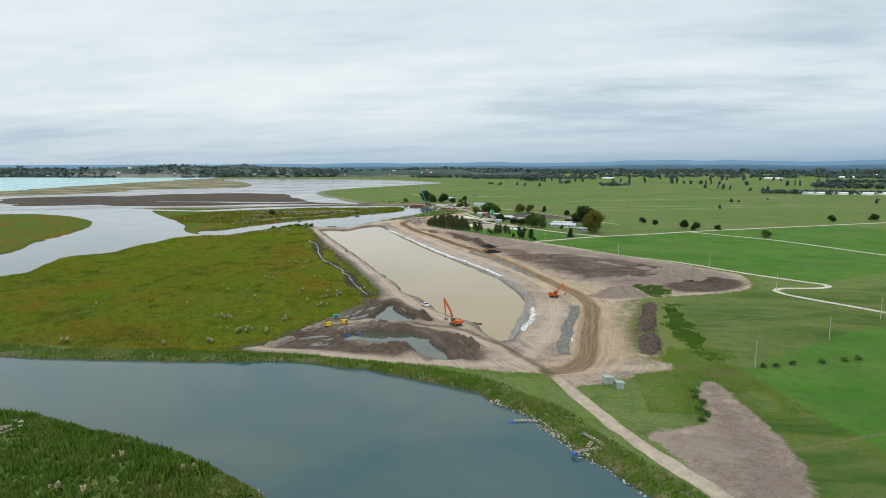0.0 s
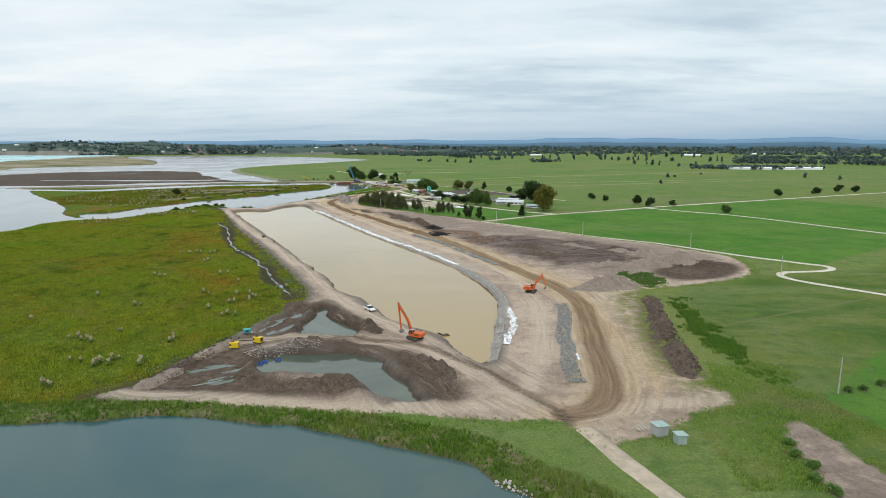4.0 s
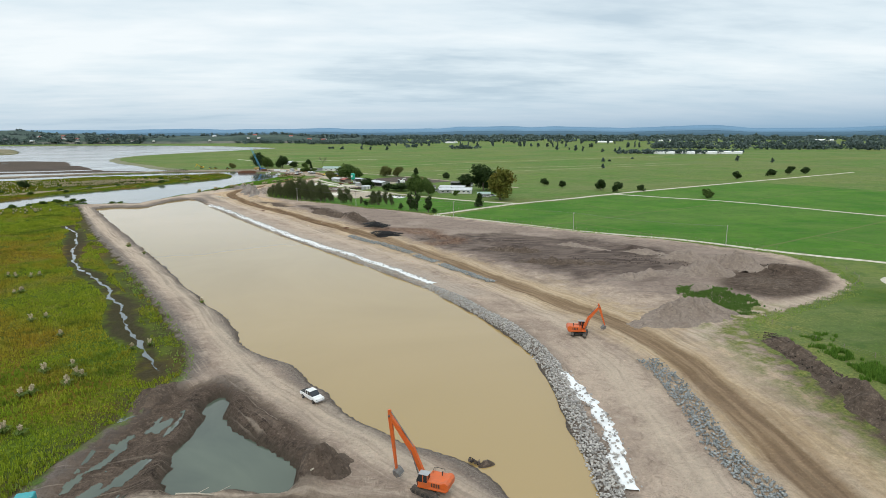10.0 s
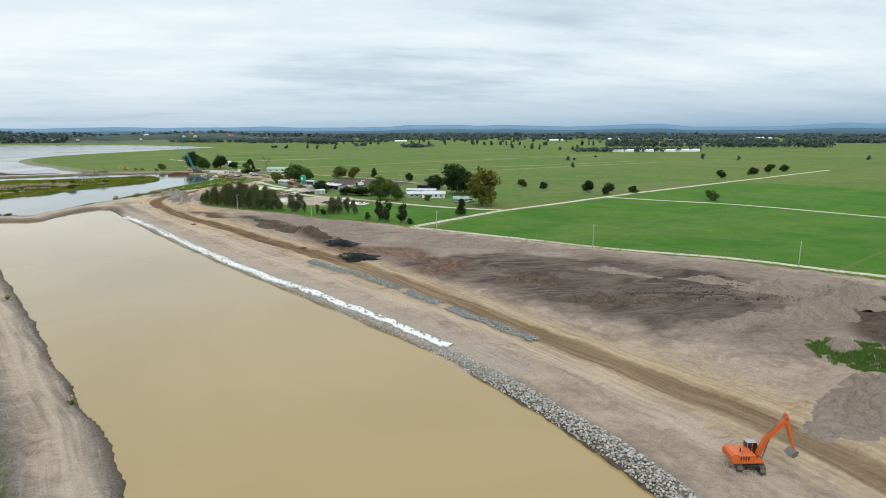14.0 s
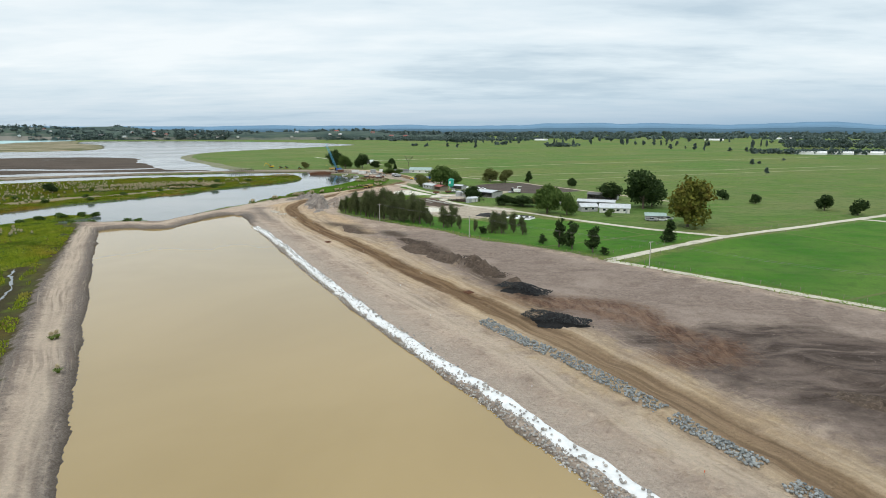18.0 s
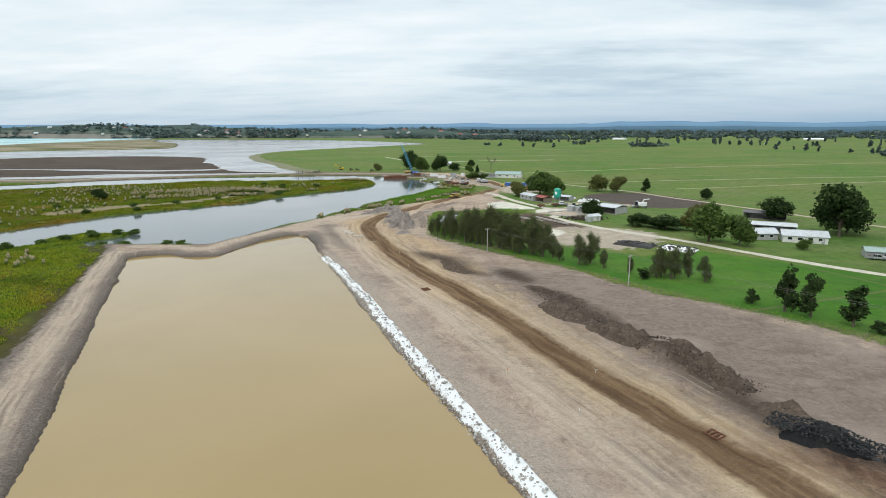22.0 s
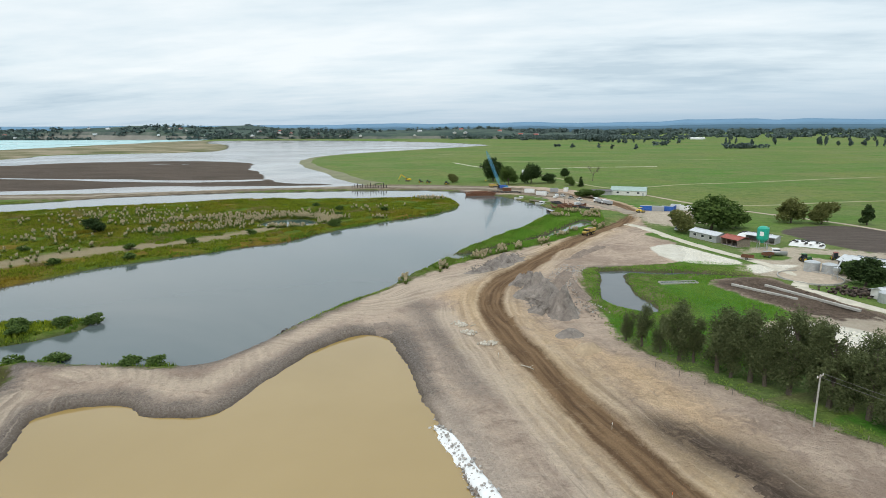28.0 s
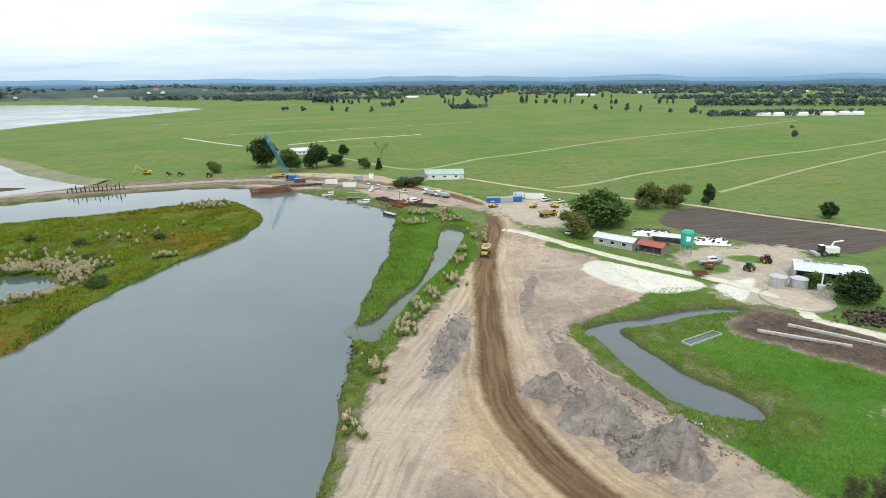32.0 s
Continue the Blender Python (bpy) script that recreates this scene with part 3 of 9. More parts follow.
OCHRE = [(-120, 500), (-100, 505), (-86, 480), (-66, 440), (-40, 398), (-20, 352), (0, 318), (20, 280), (36, 250), (52, 220), (60, 190), (64, 150),
         (60, 100), (36, 90), (44, 120), (48, 160), (42, 196), (24, 236), (0, 280), (-24, 330), (-52, 384), (-80, 440), (-110, 490)]
LUSH = [[(-94, 574), (-79, 578), (-58, 589), (-41, 584), (-46, 566), (-56, 561), (-53, 550), (-45, 534), (-60, 500), (-72, 497), (-86, 512), (-90, 530), (-93, 554)],
        [(-56, 478), (-38, 491), (-9, 474), (10, 488), (43, 463), (76, 436), (26, 398), (8, 412), (-18, 436), (-39, 460)],
        [(100, 60), (90, 96), (150, 150), (230, 190), (320, 120), (220, 20), (120, 0)],
        [(76, 221), (83, 226), (92, 217), (90, 206), (80, 201)],
        [(30, 388), (84, 432), (156, 470), (239, 517), (330, 562), (400, 440), (250, 300), (178, 246), (146, 272), (121, 301), (84, 333), (57, 362)]]
WHARF = [(-176, 813), (-164, 827), (-140, 838), (-110, 824), (-93, 812), (-84, 790), (-74, 766), (-66, 747), (-58, 716), (-60, 694), (-66, 696), (-72, 706), (-82, 716), (-92, 722),
         (-101, 732), (-107, 744), (-112, 764), (-124, 774), (-138, 778), (-156, 779), (-172, 796)]
PLOUGH = [(-9, 651), (26, 673), (64, 620), (36, 600), (15, 606)]
YARD = [[(-66, 707), (-45, 722), (-28, 706), (-30, 680), (-48, 662), (-60, 668), (-63, 691)],
        [(-44, 578), (-38, 592), (-28, 618), (11, 614), (6, 598), (-8, 588), (-14, 572), (-30, 566)],
        [(-60, 516), (-50, 527), (-36, 531), (-8, 530), (6, 516), (-6, 490), (-26, 488), (-42, 500)]]
LAWN = [[(-34, 606), (-26, 608), (-22, 601), (-28, 595), (-36, 598)], [(-16, 609), (-6, 607), (-7, 600), (-15, 602)], [(-57, 624), (-50, 616), (-47, 602), (-42, 590), (-35, 588), (-38, 599), (-42, 609), (-46, 622), (-53, 629)],
        [(-22, 562), (-10, 569), (-2, 560), (-6, 548), (-16, 552)], [(-66, 640), (-56, 646), (-44, 660), (-36, 652), (-48, 634), (-56, 624)]]
BROWN = [(8, 318), (34, 330), (66, 316), (99, 284), (100, 262), (82, 246), (58, 236), (44, 244), (38, 262), (24, 290)]
SOUTH = [(64, 40), (70, 90), (82, 110), (84, 190), (110, 204), (140, 222), (175, 228), (260, 260), (420, 200), (420, -200), (140, -220), (80, -20)]
PALE_BANK = [(-152, 530), (-140, 553), (-122, 584), (-100, 616), (-84, 648), (-78, 644), (-94, 608), (-114, 574), (-132, 540), (-146, 512)]
DRY = [(-282, 540), (-272, 561), (-253, 578), (-237, 604), (-227, 626), (-207, 646), (-212, 654), (-230, 640), (-243, 618), (-258, 592), (-280, 575), (-292, 548)]
CAUSEWAY = [(-730, 642), (-554, 702), (-432, 724), (-344, 781), (-300, 800), (-250, 814), (-200, 820), (-150, 812), (-110, 782)]
SHELL = [[(-67, 611), (-58, 617), (-50, 606), (-41, 589), (-51, 585), (-61, 588), (-66, 597)], [(-40, 586), (-24, 589), (-34, 580), (-41, 575)],
         [(-55, 517), (-50, 523), (-41, 527), (-31, 520), (-38, 508), (-51, 510)]]
FARM_POOL = [(-88, 572), (-80, 574.5), (-70, 574), (-60, 575.5), (-46, 573.5), (-46, 570.5), (-60, 571.5), (-71, 570), (-80, 570), (-81, 561), (-80.5, 552), (-78.5, 543), (-76, 537),
             (-76, 531.5), (-79, 530.5), (-86, 535), (-89, 543), (-88.5, 555), (-88, 566)]
SILAGE = [(-57, 562), (-43, 568), (-33, 557), (-24, 539), (-20, 526), (-34, 522), (-44, 535), (-53, 550)]
WEEDY = [(72, 200), (96, 206), (80, 150), (74, 110), (64, 96), (58, 112), (60, 150), (64, 186)]
HAUL = [(-151, 805), (-121, 804), (-103, 790), (-87, 773), (-75, 751), (-66, 726), (-65, 710), (-67, 694), (-71, 672), (-88, 637), (-103, 597), (-112, 569), (-118, 549), (-118, 530), (-111, 507), (-95, 472), (-83, 449), (-60, 411),
        (-38, 371), (-16, 334), (0, 305), (14, 276), (26, 246), (38, 218), (47, 196), (51, 175), (50, 160), (48, 142), (46, 126), (45, 114), (43.5, 104), (41, 95), (36.5, 89.5), (31, 87)]
WHEELWAYS = [[(30, 82), (30, 87), (26, 93), (21, 100), (16, 109), (9, 117), (2, 125), (-5, 130), (-19, 132.5), (-35, 133), (-46, 132)]]
SCARS = [[(-23, 350), (-15, 346), (-6, 342), (2, 338), (10, 330)], [(-10, 343), (2, 343), (14, 338), (16, 327), (19, 317)], [(24, 314), (22, 308), (12, 306)]]
SLATE = [[(-140, 506), (-136, 511), (-130, 504), (-125, 488), (-129, 485), (-136, 499)], [(-80, 468), (-75, 470), (-67, 461), (-66, 455), (-74, 453)],
         [(-131, 562), (-124, 574), (-112, 590), (-108, 593), (-117, 571), (-126, 554), (-130, 557)], [(-140, 530), (-132, 522), (-112, 480), (-116, 478), (-136, 516)],
         [(-60, 449), (-54, 452), (-47, 439), (-54, 435)]]
SANDY = [[(-128, 545), (-120, 556), (-121, 541), (-117, 524), (-110, 506), (-114, 505), (-121, 514), (-127, 527), (-132, 535)],
         [(-112, 529), (-106, 512), (-100, 502), (-93, 494), (-88, 495), (-97, 505), (-105, 516)], [(-86, 497), (-72, 470), (-62, 446), (-66, 444), (-78, 466), (-92, 492)]]
CLOTH_LINE = [(-121.5, 468), (-106, 444.5), (-65, 366), (-38.5, 318), (-20, 288), (-6, 264), (4, 246), (12, 228)]
TRACKS = [[(34, 87), (28, 88), (20, 98), (13, 108), (2, 121), (-11, 130), (-25, 134), (-44, 134), (-58, 128), (-63, 119)], [(-128, 520), (-118, 497), (-100, 462), (-66, 398), (-36, 340), (-6, 288), (14, 254), (28, 222), (34, 196), (34, 160), (30, 126), (24, 100)],
          [(-192, 460), (-174, 424), (-156, 393), (-134, 352), (-99, 293), (-69, 240), (-58, 221), (-50, 203), (-38, 180), (-24, 161), (-10, 143), (4, 124), (20, 98)],
          [(-72, 94), (-40, 92), (-16, 88), (6, 89), (20, 92)],
          [(-190, 470), (-176, 472), (-163, 470), (-156, 500), (-146, 526), (-132, 550)],
          [(34, 86), (52, 92), (66, 95)], [(-150, 532), (-142, 548), (-128, 566), (-112, 590), (-98, 616), (-82, 646)],
          [(56, 180), (74, 196), (100, 206), (128, 216)]]
BUND_TOPS = [([(-197, 462), (-146, 364), (-103, 289), (-64, 217), (-52, 186)], 0.8, 2.5),
             ([(-204, 471), (-178, 470), (-164, 467), (-158, 482), (-154, 502), (-142, 524)], 0.7, 5.0),
             ([(-75, 94), (-66, 113), (-60, 137)], 0.8, 2.5)]


def smooth(pts, closed=True, k=4):
    """A Catmull-Rom curve through the points."""
    p = np.array(pts, float)
    n = len(p)
    out = []
    for i in range(n if closed else n - 1):
        if closed:
            a, b, c, d = (p[(i + j) % n] for j in (-1, 0, 1, 2))
        else:
            a, b, c, d = (p[min(max(i + j, 0), n - 1)] for j in (-1, 0, 1, 2))
        for s in range(k):
            t = s / k
            out.append(0.5 * (2 * b + (c - a) * t + (2 * a - 5 * b + 4 * c - d) * t * t + (3 * b - a - 3 * c + d) * t ** 3))
    if not closed:
        out.append(p[-1])
    return np.array(out)


def seg_dist(px, py, a, b):
    ab = b - a
    L = max(ab @ ab, 1e-9)
    t = np.clip(((px - a[0]) * ab[0] + (py - a[1]) * ab[1]) / L, 0, 1)
    return (px - a[0] - t * ab[0]) ** 2 + (py - a[1] - t * ab[1]) ** 2


def line_dist(curve, X, Y, far=40.0):
    out = np.full(X.shape, far)
    lo, hi = curve.min(0) - far, curve.max(0) + far
    sel = (X > lo[0]) & (X < hi[0]) & (Y > lo[1]) & (Y < hi[1])
    if not sel.any():
        return out
    x, y = X[sel], Y[sel]
    d = np.full(x.shape, far * far)
    for a, b in zip(curve[:-1], curve[1:]):
        d = np.minimum(d, seg_dist(x, y, a, b))
    out[sel] = np.sqrt(d)
    return out


def flow(curves, X, Y, far=70.0):
    """Distance across and along the nearest of some lines."""
    best, u, s = np.full(X.shape, far * far), np.full(X.shape, far), np.zeros(X.shape)
    for c in curves:
        run = 0.0
        for a, b in zip(c[:-1], c[1:]):
            ab = b - a
            L = np.linalg.norm(ab)
            sel = (np.abs(X - a[0]) < far + L) & (np.abs(Y - a[1]) < far + L)
            x, y = X[sel] - a[0], Y[sel] - a[1]
            t = np.clip((x * ab[0] + y * ab[1]) / (L * L), 0, 1)
            d = (x - t * ab[0]) ** 2 + (y - t * ab[1]) ** 2
            sign = np.where(x * ab[1] - y * ab[0] > 0, 1.0, -1.0)
            m = d < best[sel]
            k = np.flatnonzero(sel)[m]
            best[k], u[k], s[k] = d[m], (np.sqrt(d) * sign)[m], (run + t * L)[m]
            run += L
    return u, s


def sdf(curve, X, Y, far=40.0):
    """Distance to a closed curve in metres, below zero inside, held within far."""
    out = np.full(X.shape, far)
    lo, hi = curve.min(0) - far, curve.max(0) + far
    sel = (X > lo[0]) & (X < hi[0]) & (Y > lo[1]) & (Y < hi[1])
    if not sel.any():
        return out
    x, y = X[sel], Y[sel]
    d = np.full(x.shape, far * far)
    inside = np.zeros(x.shape, bool)
    for a, b in zip(curve, np.roll(curve, -1, 0)):
        d = np.minimum(d, seg_dist(x, y, a, b))
        if a[1] != b[1]:
            hit = ((a[1] > y) != (b[1] > y)) & (x < (b[0] - a[0]) * (y - a[1]) / (b[1] - a[1]) + a[0])
            inside ^= hit
    d = np.sqrt(d)
    out[sel] = np.where(inside, -d, d)
    return out


LATTICE = np.random.RandomState(5).rand(257, 257)


def vnoise(x, y):
    xi, yi = np.floor(x).astype(int), np.floor(y).astype(int)
    fx, fy = x - xi, y - yi
    fx, fy = fx * fx * (3 - 2 * fx), fy * fy * (3 - 2 * fy)
    g = lambda i, j: LATTICE[(xi + i) % 257, (yi + j) % 257]
    return (g(0, 0) * (1 - fx) + g(1, 0) * fx) * (1 - fy) + (g(0, 1) * (1 - fx) + g(1, 1) * fx) * fy - 0.5


def fbm(x, y, size, octaves=4):
    out, amp, f = 0, 1.0, 1.0 / size
    for o in range(octaves):
        out = out + amp * vnoise(x * f + 17 * o, y * f + 31 * o)
        amp, f = amp * 0.5, f * 2.03
    return out


def step(x, a, b):
    t = np.clip((x - a) / (b - a), 0, 1)
    return t * t * (3 - 2 * t)


CURVES = {k: smooth(v) for k, v in dict(pond=POND, river=RIVER, arm=ARM, islet=ISLET, channel=CHANNEL, spit=SPIT, inlet=INLET, ipond=ISLAND_POND,
                                          lagoon=LAGOON, mud=MUD, mudw=MUD_WEST, bar=SANDBAR, sea=SEA, poola=POOL_A, poolb=POOL_B,
                                          fpool=FARM_POOL, earth=EARTH, spur=EARTH_SPUR, marsh=MARSH, spoil=SPOIL, ochre=OCHRE, plough=PLOUGH,
                                          silage=SILAGE, weedy=WEEDY).items()}
# heaps: x, y, length, width, height, heading in degrees, roughness
HEAPS = [(-121, 574, 36, 9, 0.8, 62, 0.5), (-106, 540, 22, 12, 3.0, -45, 0.7), (-100, 524, 16, 10, 2.6, -50, 0.7), (-34, 408, 34, 9, 1.9, -60, 0.7),
         (-22, 380, 30, 9, 2.2, -62, 0.7), (-10, 353, 14, 8, 0.9, -50, 0.5), (-6, 329, 14, 8, 0.8, -40, 0.5), (114, 252, 26, 12, 2.6, -35, 0.5),
         (122, 240, 22, 10, 2.2, -35, 0.5), (100, 262, 26, 9, 2.0, -30, 0.5), (69, 203, 34, 18, 2.2, 12, 0.5), (84, 214, 14, 10, 1.6, 10, 0.3), (70, 140, 60, 9, 1.6, 82, 0.7),
         (-24, 100, 20, 7, 1.3, -8, 0.6), (-31, 127, 34, 5, 1.2, 3, 0.7), (-4, 118, 22, 6, 1.2, -48, 0.7), (-21, 139, 10, 7, 1.6, 20, 0.8), (-50, 168, 16, 6, 1.5, 60, 0.7), (-30, 122, 40, 5, 0.9, 4, 0.6), (4, 112, 16, 5, 0.9, -60, 0.6), (-56, 152, 22, 4, 1.0, 75, 0.7), (6, 100, 8, 10, -1.6, 80, 0.4),
         (-110, 517, 8, 5, 1.2, 30, 0.6), (-76, 455, 16, 6, 1.2, -50, 0.5), (-100, 592, 26, 5, 1.3, 60, 0.6), (-96, 560, 20, 5, 1.4, 80, 0.6),
         (-40, 566, 26, 8, 0.8, -10, 0.4), (92, 282, 26, 8, 1.6, -40, 0.6), (40, 300, 30, 8, 1.2, -50, 0.5), (60, 245, 30, 8, 1.0, -40, 0.5)]


def masks(X, Y):
    """Distances to every zone of the plan, by name."""
    c = CURVES
    D = {}
    pond = sdf(c["pond"], X, Y)
    land = np.minimum(sdf(c["islet"], X, Y), sdf(c["spit"], X, Y))
    wild = np.minimum(np.minimum(sdf(c["river"], X, Y), sdf(c["channel"], X, Y)), sdf(c["arm"], X, Y))
    wild = np.maximum(wild, -land) + fbm(X, Y, 14, 3) * 2.4
    small = np.minimum(np.minimum(sdf(c["poola"], X, Y), sdf(c["poolb"], X, Y)) + fbm(X, Y, 5, 3) * 1.7,
                       np.minimum.reduce([sdf(c[k], X, Y) for k in ("fpool", "inlet", "ipond")]) + fbm(X, Y, 5, 3) * 0.9)
    stream = line_dist(smooth(STREAM, False, 6), X, Y)
    D["d_bog"] = stream - 3.2 + fbm(X, Y, 16, 2) * 6
    bar = sdf(c["bar"], X, Y)
    open_w = np.maximum(np.minimum(sdf(c["lagoon"], X, Y), sdf(c["sea"], X, Y)), -bar)
    D["dug"] = np.minimum(sdf(c["poola"], X, Y), sdf(c["poolb"], X, Y)) + fbm(X, Y, 5, 3) * 1.7
    D["pond"], D["wild"], D["small"], D["open"] = pond + fbm(X, Y, 6, 3) * 1.0, wild, small, open_w
    D["d_water"] = np.minimum.reduce([D["pond"], wild, small, open_w])
    D["d_mud"] = np.minimum.reduce([sdf(c["mud"], X, Y), sdf(c["mudw"], X, Y)])
    D["d_sand"] = bar
    D["d_earth"] = np.minimum.reduce([sdf(c["earth"], X, Y), sdf(smooth(WHARF), X, Y), sdf(c["spur"], X, Y), sdf(c["silage"], X, Y)])
    D["d_marsh"] = sdf(c["marsh"], X, Y)
    D["d_spoil"], D["d_ochre"], D["d_plough"], D["d_weedy"] = (sdf(c[k], X, Y) for k in ("spoil", "ochre", "plough", "weedy"))
    D["d_spoil"] = np.minimum(D["d_spoil"], sdf(c["spur"], X, Y))
    D["d_dark"] = np.minimum.reduce([sdf(smooth(p), X, Y) for p in DARK_PATCHES] + [sdf(c["silage"], X, Y)])
    D["d_lush"] = np.minimum.reduce([sdf(smooth(p) if k in (0, 3) else np.array(p, float), X, Y) for k, p in enumerate(LUSH)])
    D["d_yard"] = np.minimum.reduce([sdf(smooth(p), X, Y) for p in YARD])
    D["d_lawn"] = np.minimum.reduce([sdf(smooth(p), X, Y) for p in LAWN])
    D["d_brown"] = sdf(smooth(BROWN), X, Y)
    D["d_south"] = sdf(np.array(SOUTH, float), X, Y)
    D["d_dry"] = sdf(smooth(DRY), X, Y)
    D["d_cause"] = line_dist(smooth(CAUSEWAY, False), X, Y) - 15.0
    D["d_shell"] = np.minimum.reduce([sdf(smooth(p), X, Y) for p in SHELL])
    D["d_haul"] = line_dist(smooth(HAUL, False), X, Y) - 3.5
    D["d_track"] = np.minimum.reduce([line_dist(smooth(t, False), X, Y) for t in TRACKS]) - 2.6
    D["d_track"] = np.minimum(D["d_track"], sdf(smooth(PALE_BANK), X, Y))
    D["d_sandy"] = np.minimum.reduce([sdf(smooth(p), X, Y) for p in SANDY])
    D["d_cloth"] = line_dist(np.array(CLOTH_LINE), X, Y) - 2.5
    D["d_wheel"] = np.minimum.reduce([line_dist(smooth(t, False), X, Y) for t in WHEELWAYS]) - 1.4
    D["d_scar"] = np.minimum.reduce([line_dist(smooth(t, False), X, Y) for t in SCARS]) - 4.0
    D["d_slate"] = np.minimum.reduce([sdf(smooth(p), X, Y) for p in SLATE])
    D["d_flow_u"], D["d_flow_s"] = flow([smooth(HAUL, False, 2), smooth(TRACKS[0], False, 2), smooth(TRACKS[2], False, 2), smooth(TRACKS[6], False, 2)], X, Y)
    D["d_rank"] = np.minimum(wild, np.minimum(sdf(c["fpool"], X, Y), sdf(c["inlet"], X, Y))) - 9.0
    return D


def height(X, Y, D=None):
    """Level of the land in metres; the pastures lie at zero."""
    X, Y = np.asarray(X, float), np.asarray(Y, float)
    D = D or masks(X, Y)
    z = fbm(X, Y, 60, 3) * 0.35
    e = 1 - step(D["d_earth"], -3, 2)
    z = z * (1 - 0.5 * e) + e * (fbm(X, Y, 7, 4) * 0.6 + fbm(X, Y, 30, 2) * 0.25)
    for line, h, w in BUND_TOPS:
        z = np.maximum(z, z * 0 + h * np.exp(-(line_dist(np.array(line, float), X, Y) / w) ** 2) + z)
    z = z + 0.35 * (1 - step(D["d_spoil"], -8, 6))
    z = z - 0.25 * (1 - step(D["d_haul"], -0.8, 0.6)) + 0.16 * np.exp(-((D["d_haul"] - 1.2) / 0.8) ** 2)
    rut = np.clip(1 - np.abs(D["d_track"] + 1.3) / 1.0, 0, 1)
    z = z - 0.10 * rut
    for hx, hy, L, W, H, ang, r in HEAPS:
        ca, sa = math.cos(radians(ang)), math.sin(radians(ang))
        sel = (np.abs(X - hx) < L) & (np.abs(Y - hy) < L)
        if not sel.any():
            continue
        u = ((X[sel] - hx) * ca + (Y[sel] - hy) * sa) / (L / 2)
        v = (-(X[sel] - hx) * sa + (Y[sel] - hy) * ca) / (W / 2)
        lump = fbm(X[sel], Y[sel], 5.0, 3)
        d = np.sqrt(u * u + v * v) + lump * 0.5 * r
        z[sel] = z[sel] + H * (1 - step(d, 0.15, 1.0)) * (1 + r * 0.9 * fbm(X[sel] + 90, Y[sel], 3.0, 3))
    m = 1 - step(D["d_marsh"], -4, 4)
    z = z * (1 - m * (1 - e)) + m * (1 - e) * (-0.25 + fbm(X, Y, 25, 3) * 0.5)
    # dug banks round the pools, heaped and uneven
    z = z + 0.9 * np.exp(-((D["dug"] - 3.2) / 2.2) ** 2) * (1 + 1.6 * fbm(X, Y, 4.5, 3))
    # trampled wet mud, half under shallow water
    for p in MIRES:
        inside = 1 - step(sdf(smooth(p), X, Y), -1.5, 2.0)
        z = z * (1 - inside) + inside * ((MIRE_Z + fbm(X, Y, 6.0, 3) * 0.12))
    # flats that the tide half covers
    flat = 1 - step(D["d_mud"] + 14 * fbm(X, Y, 60, 3), -14, 10)
    sand = 1 - step(D["d_sand"], -10, 8)
    for key, drop, depth, slope in (("pond", 2.0, 0.2, 0.35), ("wild", 2.2, 0.25, 0.22), ("small", 1.1, 0.15, 0.3), ("open", 6.0, 0.2, 0.05)):
        d = D[key]
        t = step(d, 0, drop)
        bed = WATER_Z - depth - np.clip(-d, 0, 10) * slope
        z = np.where(d < drop, bed * (1 - t) + z * t, z)
    z = np.where(D["open"] < 6, z * (1 - flat) + flat * (WATER_Z + 0.36 + fbm(X * 0.7 + 0.4 * Y, Y * 1.8, 90, 6) * 0.75 - 0.9 * step(-line_dist(np.array(STRIP_WATER, float), X, Y), -11, -3)
                                                             + 1.1 * np.exp(-(line_dist(np.array(MUD_MOUND, float), X, Y) / 5.0) ** 2)), z)
    z = z * (1 - sand) + sand * (np.clip(-D["d_sand"], 0, 40) * 0.06 + WATER_Z + 0.3)
    # the far shore rises into low hills
    hill = np.clip((Y + 0.25 * X - 2450) / 900, 0, 1) * np.clip((-X + 100) / 900, 0, 1)
    z = z + hill * (9 + 20 * fbm(X, Y, 700, 3)) * (D["open"] > 6)
    return z


def axis(lo, hi, fine_lo, fine_hi, fine, grow=1.055, cap=70.0):
    mid = list(np.arange(fine_lo, fine_hi + 0.1, fine))
    for sign, end in ((-1, lo), (1, hi)):
        s, p = fine, mid[0] if sign < 0 else mid[-1]
        while (p - end) * sign < 0:
            s = min(s * grow, cap)
            p += sign * s
            mid.insert(0, p) if sign < 0 else mid.append(p)
    return np.array(mid)


def mesh_np(name, verts, faces, mats=(), smooth_shade=False, index=None):
    """A mesh from arrays: vertices n x 3, faces n x 3 or n x 4."""
    me = bpy.data.meshes.new(name)
    verts, faces = np.asarray(verts, np.float32), np.asarray(faces, np.int32)
    k = faces.shape[1]
    me.vertices.add(len(verts))
    me.vertices.foreach_set("co", verts.ravel())
    me.loops.add(faces.size)
    me.loops.foreach_set("vertex_index", faces.ravel())
    me.polygons.add(len(faces))
    me.polygons.foreach_set("loop_start", np.arange(0, faces.size, k, dtype=np.int32))
    if index is not None:
        me.polygons.foreach_set("material_index", np.asarray(index, np.int32))
    for m in mats:
        me.materials.append(m)
    if smooth_shade:
        me.polygons.foreach_set("use_smooth", np.ones(len(faces), bool))
    me.update(calc_edges=True)
    return me


def grid_faces(nx, ny):
    i, j = np.meshgrid(np.arange(nx - 1), np.arange(ny - 1))
    a = (j * nx + i).ravel()
    return np.stack([a, a + 1, a + nx + 1, a + nx], 1)


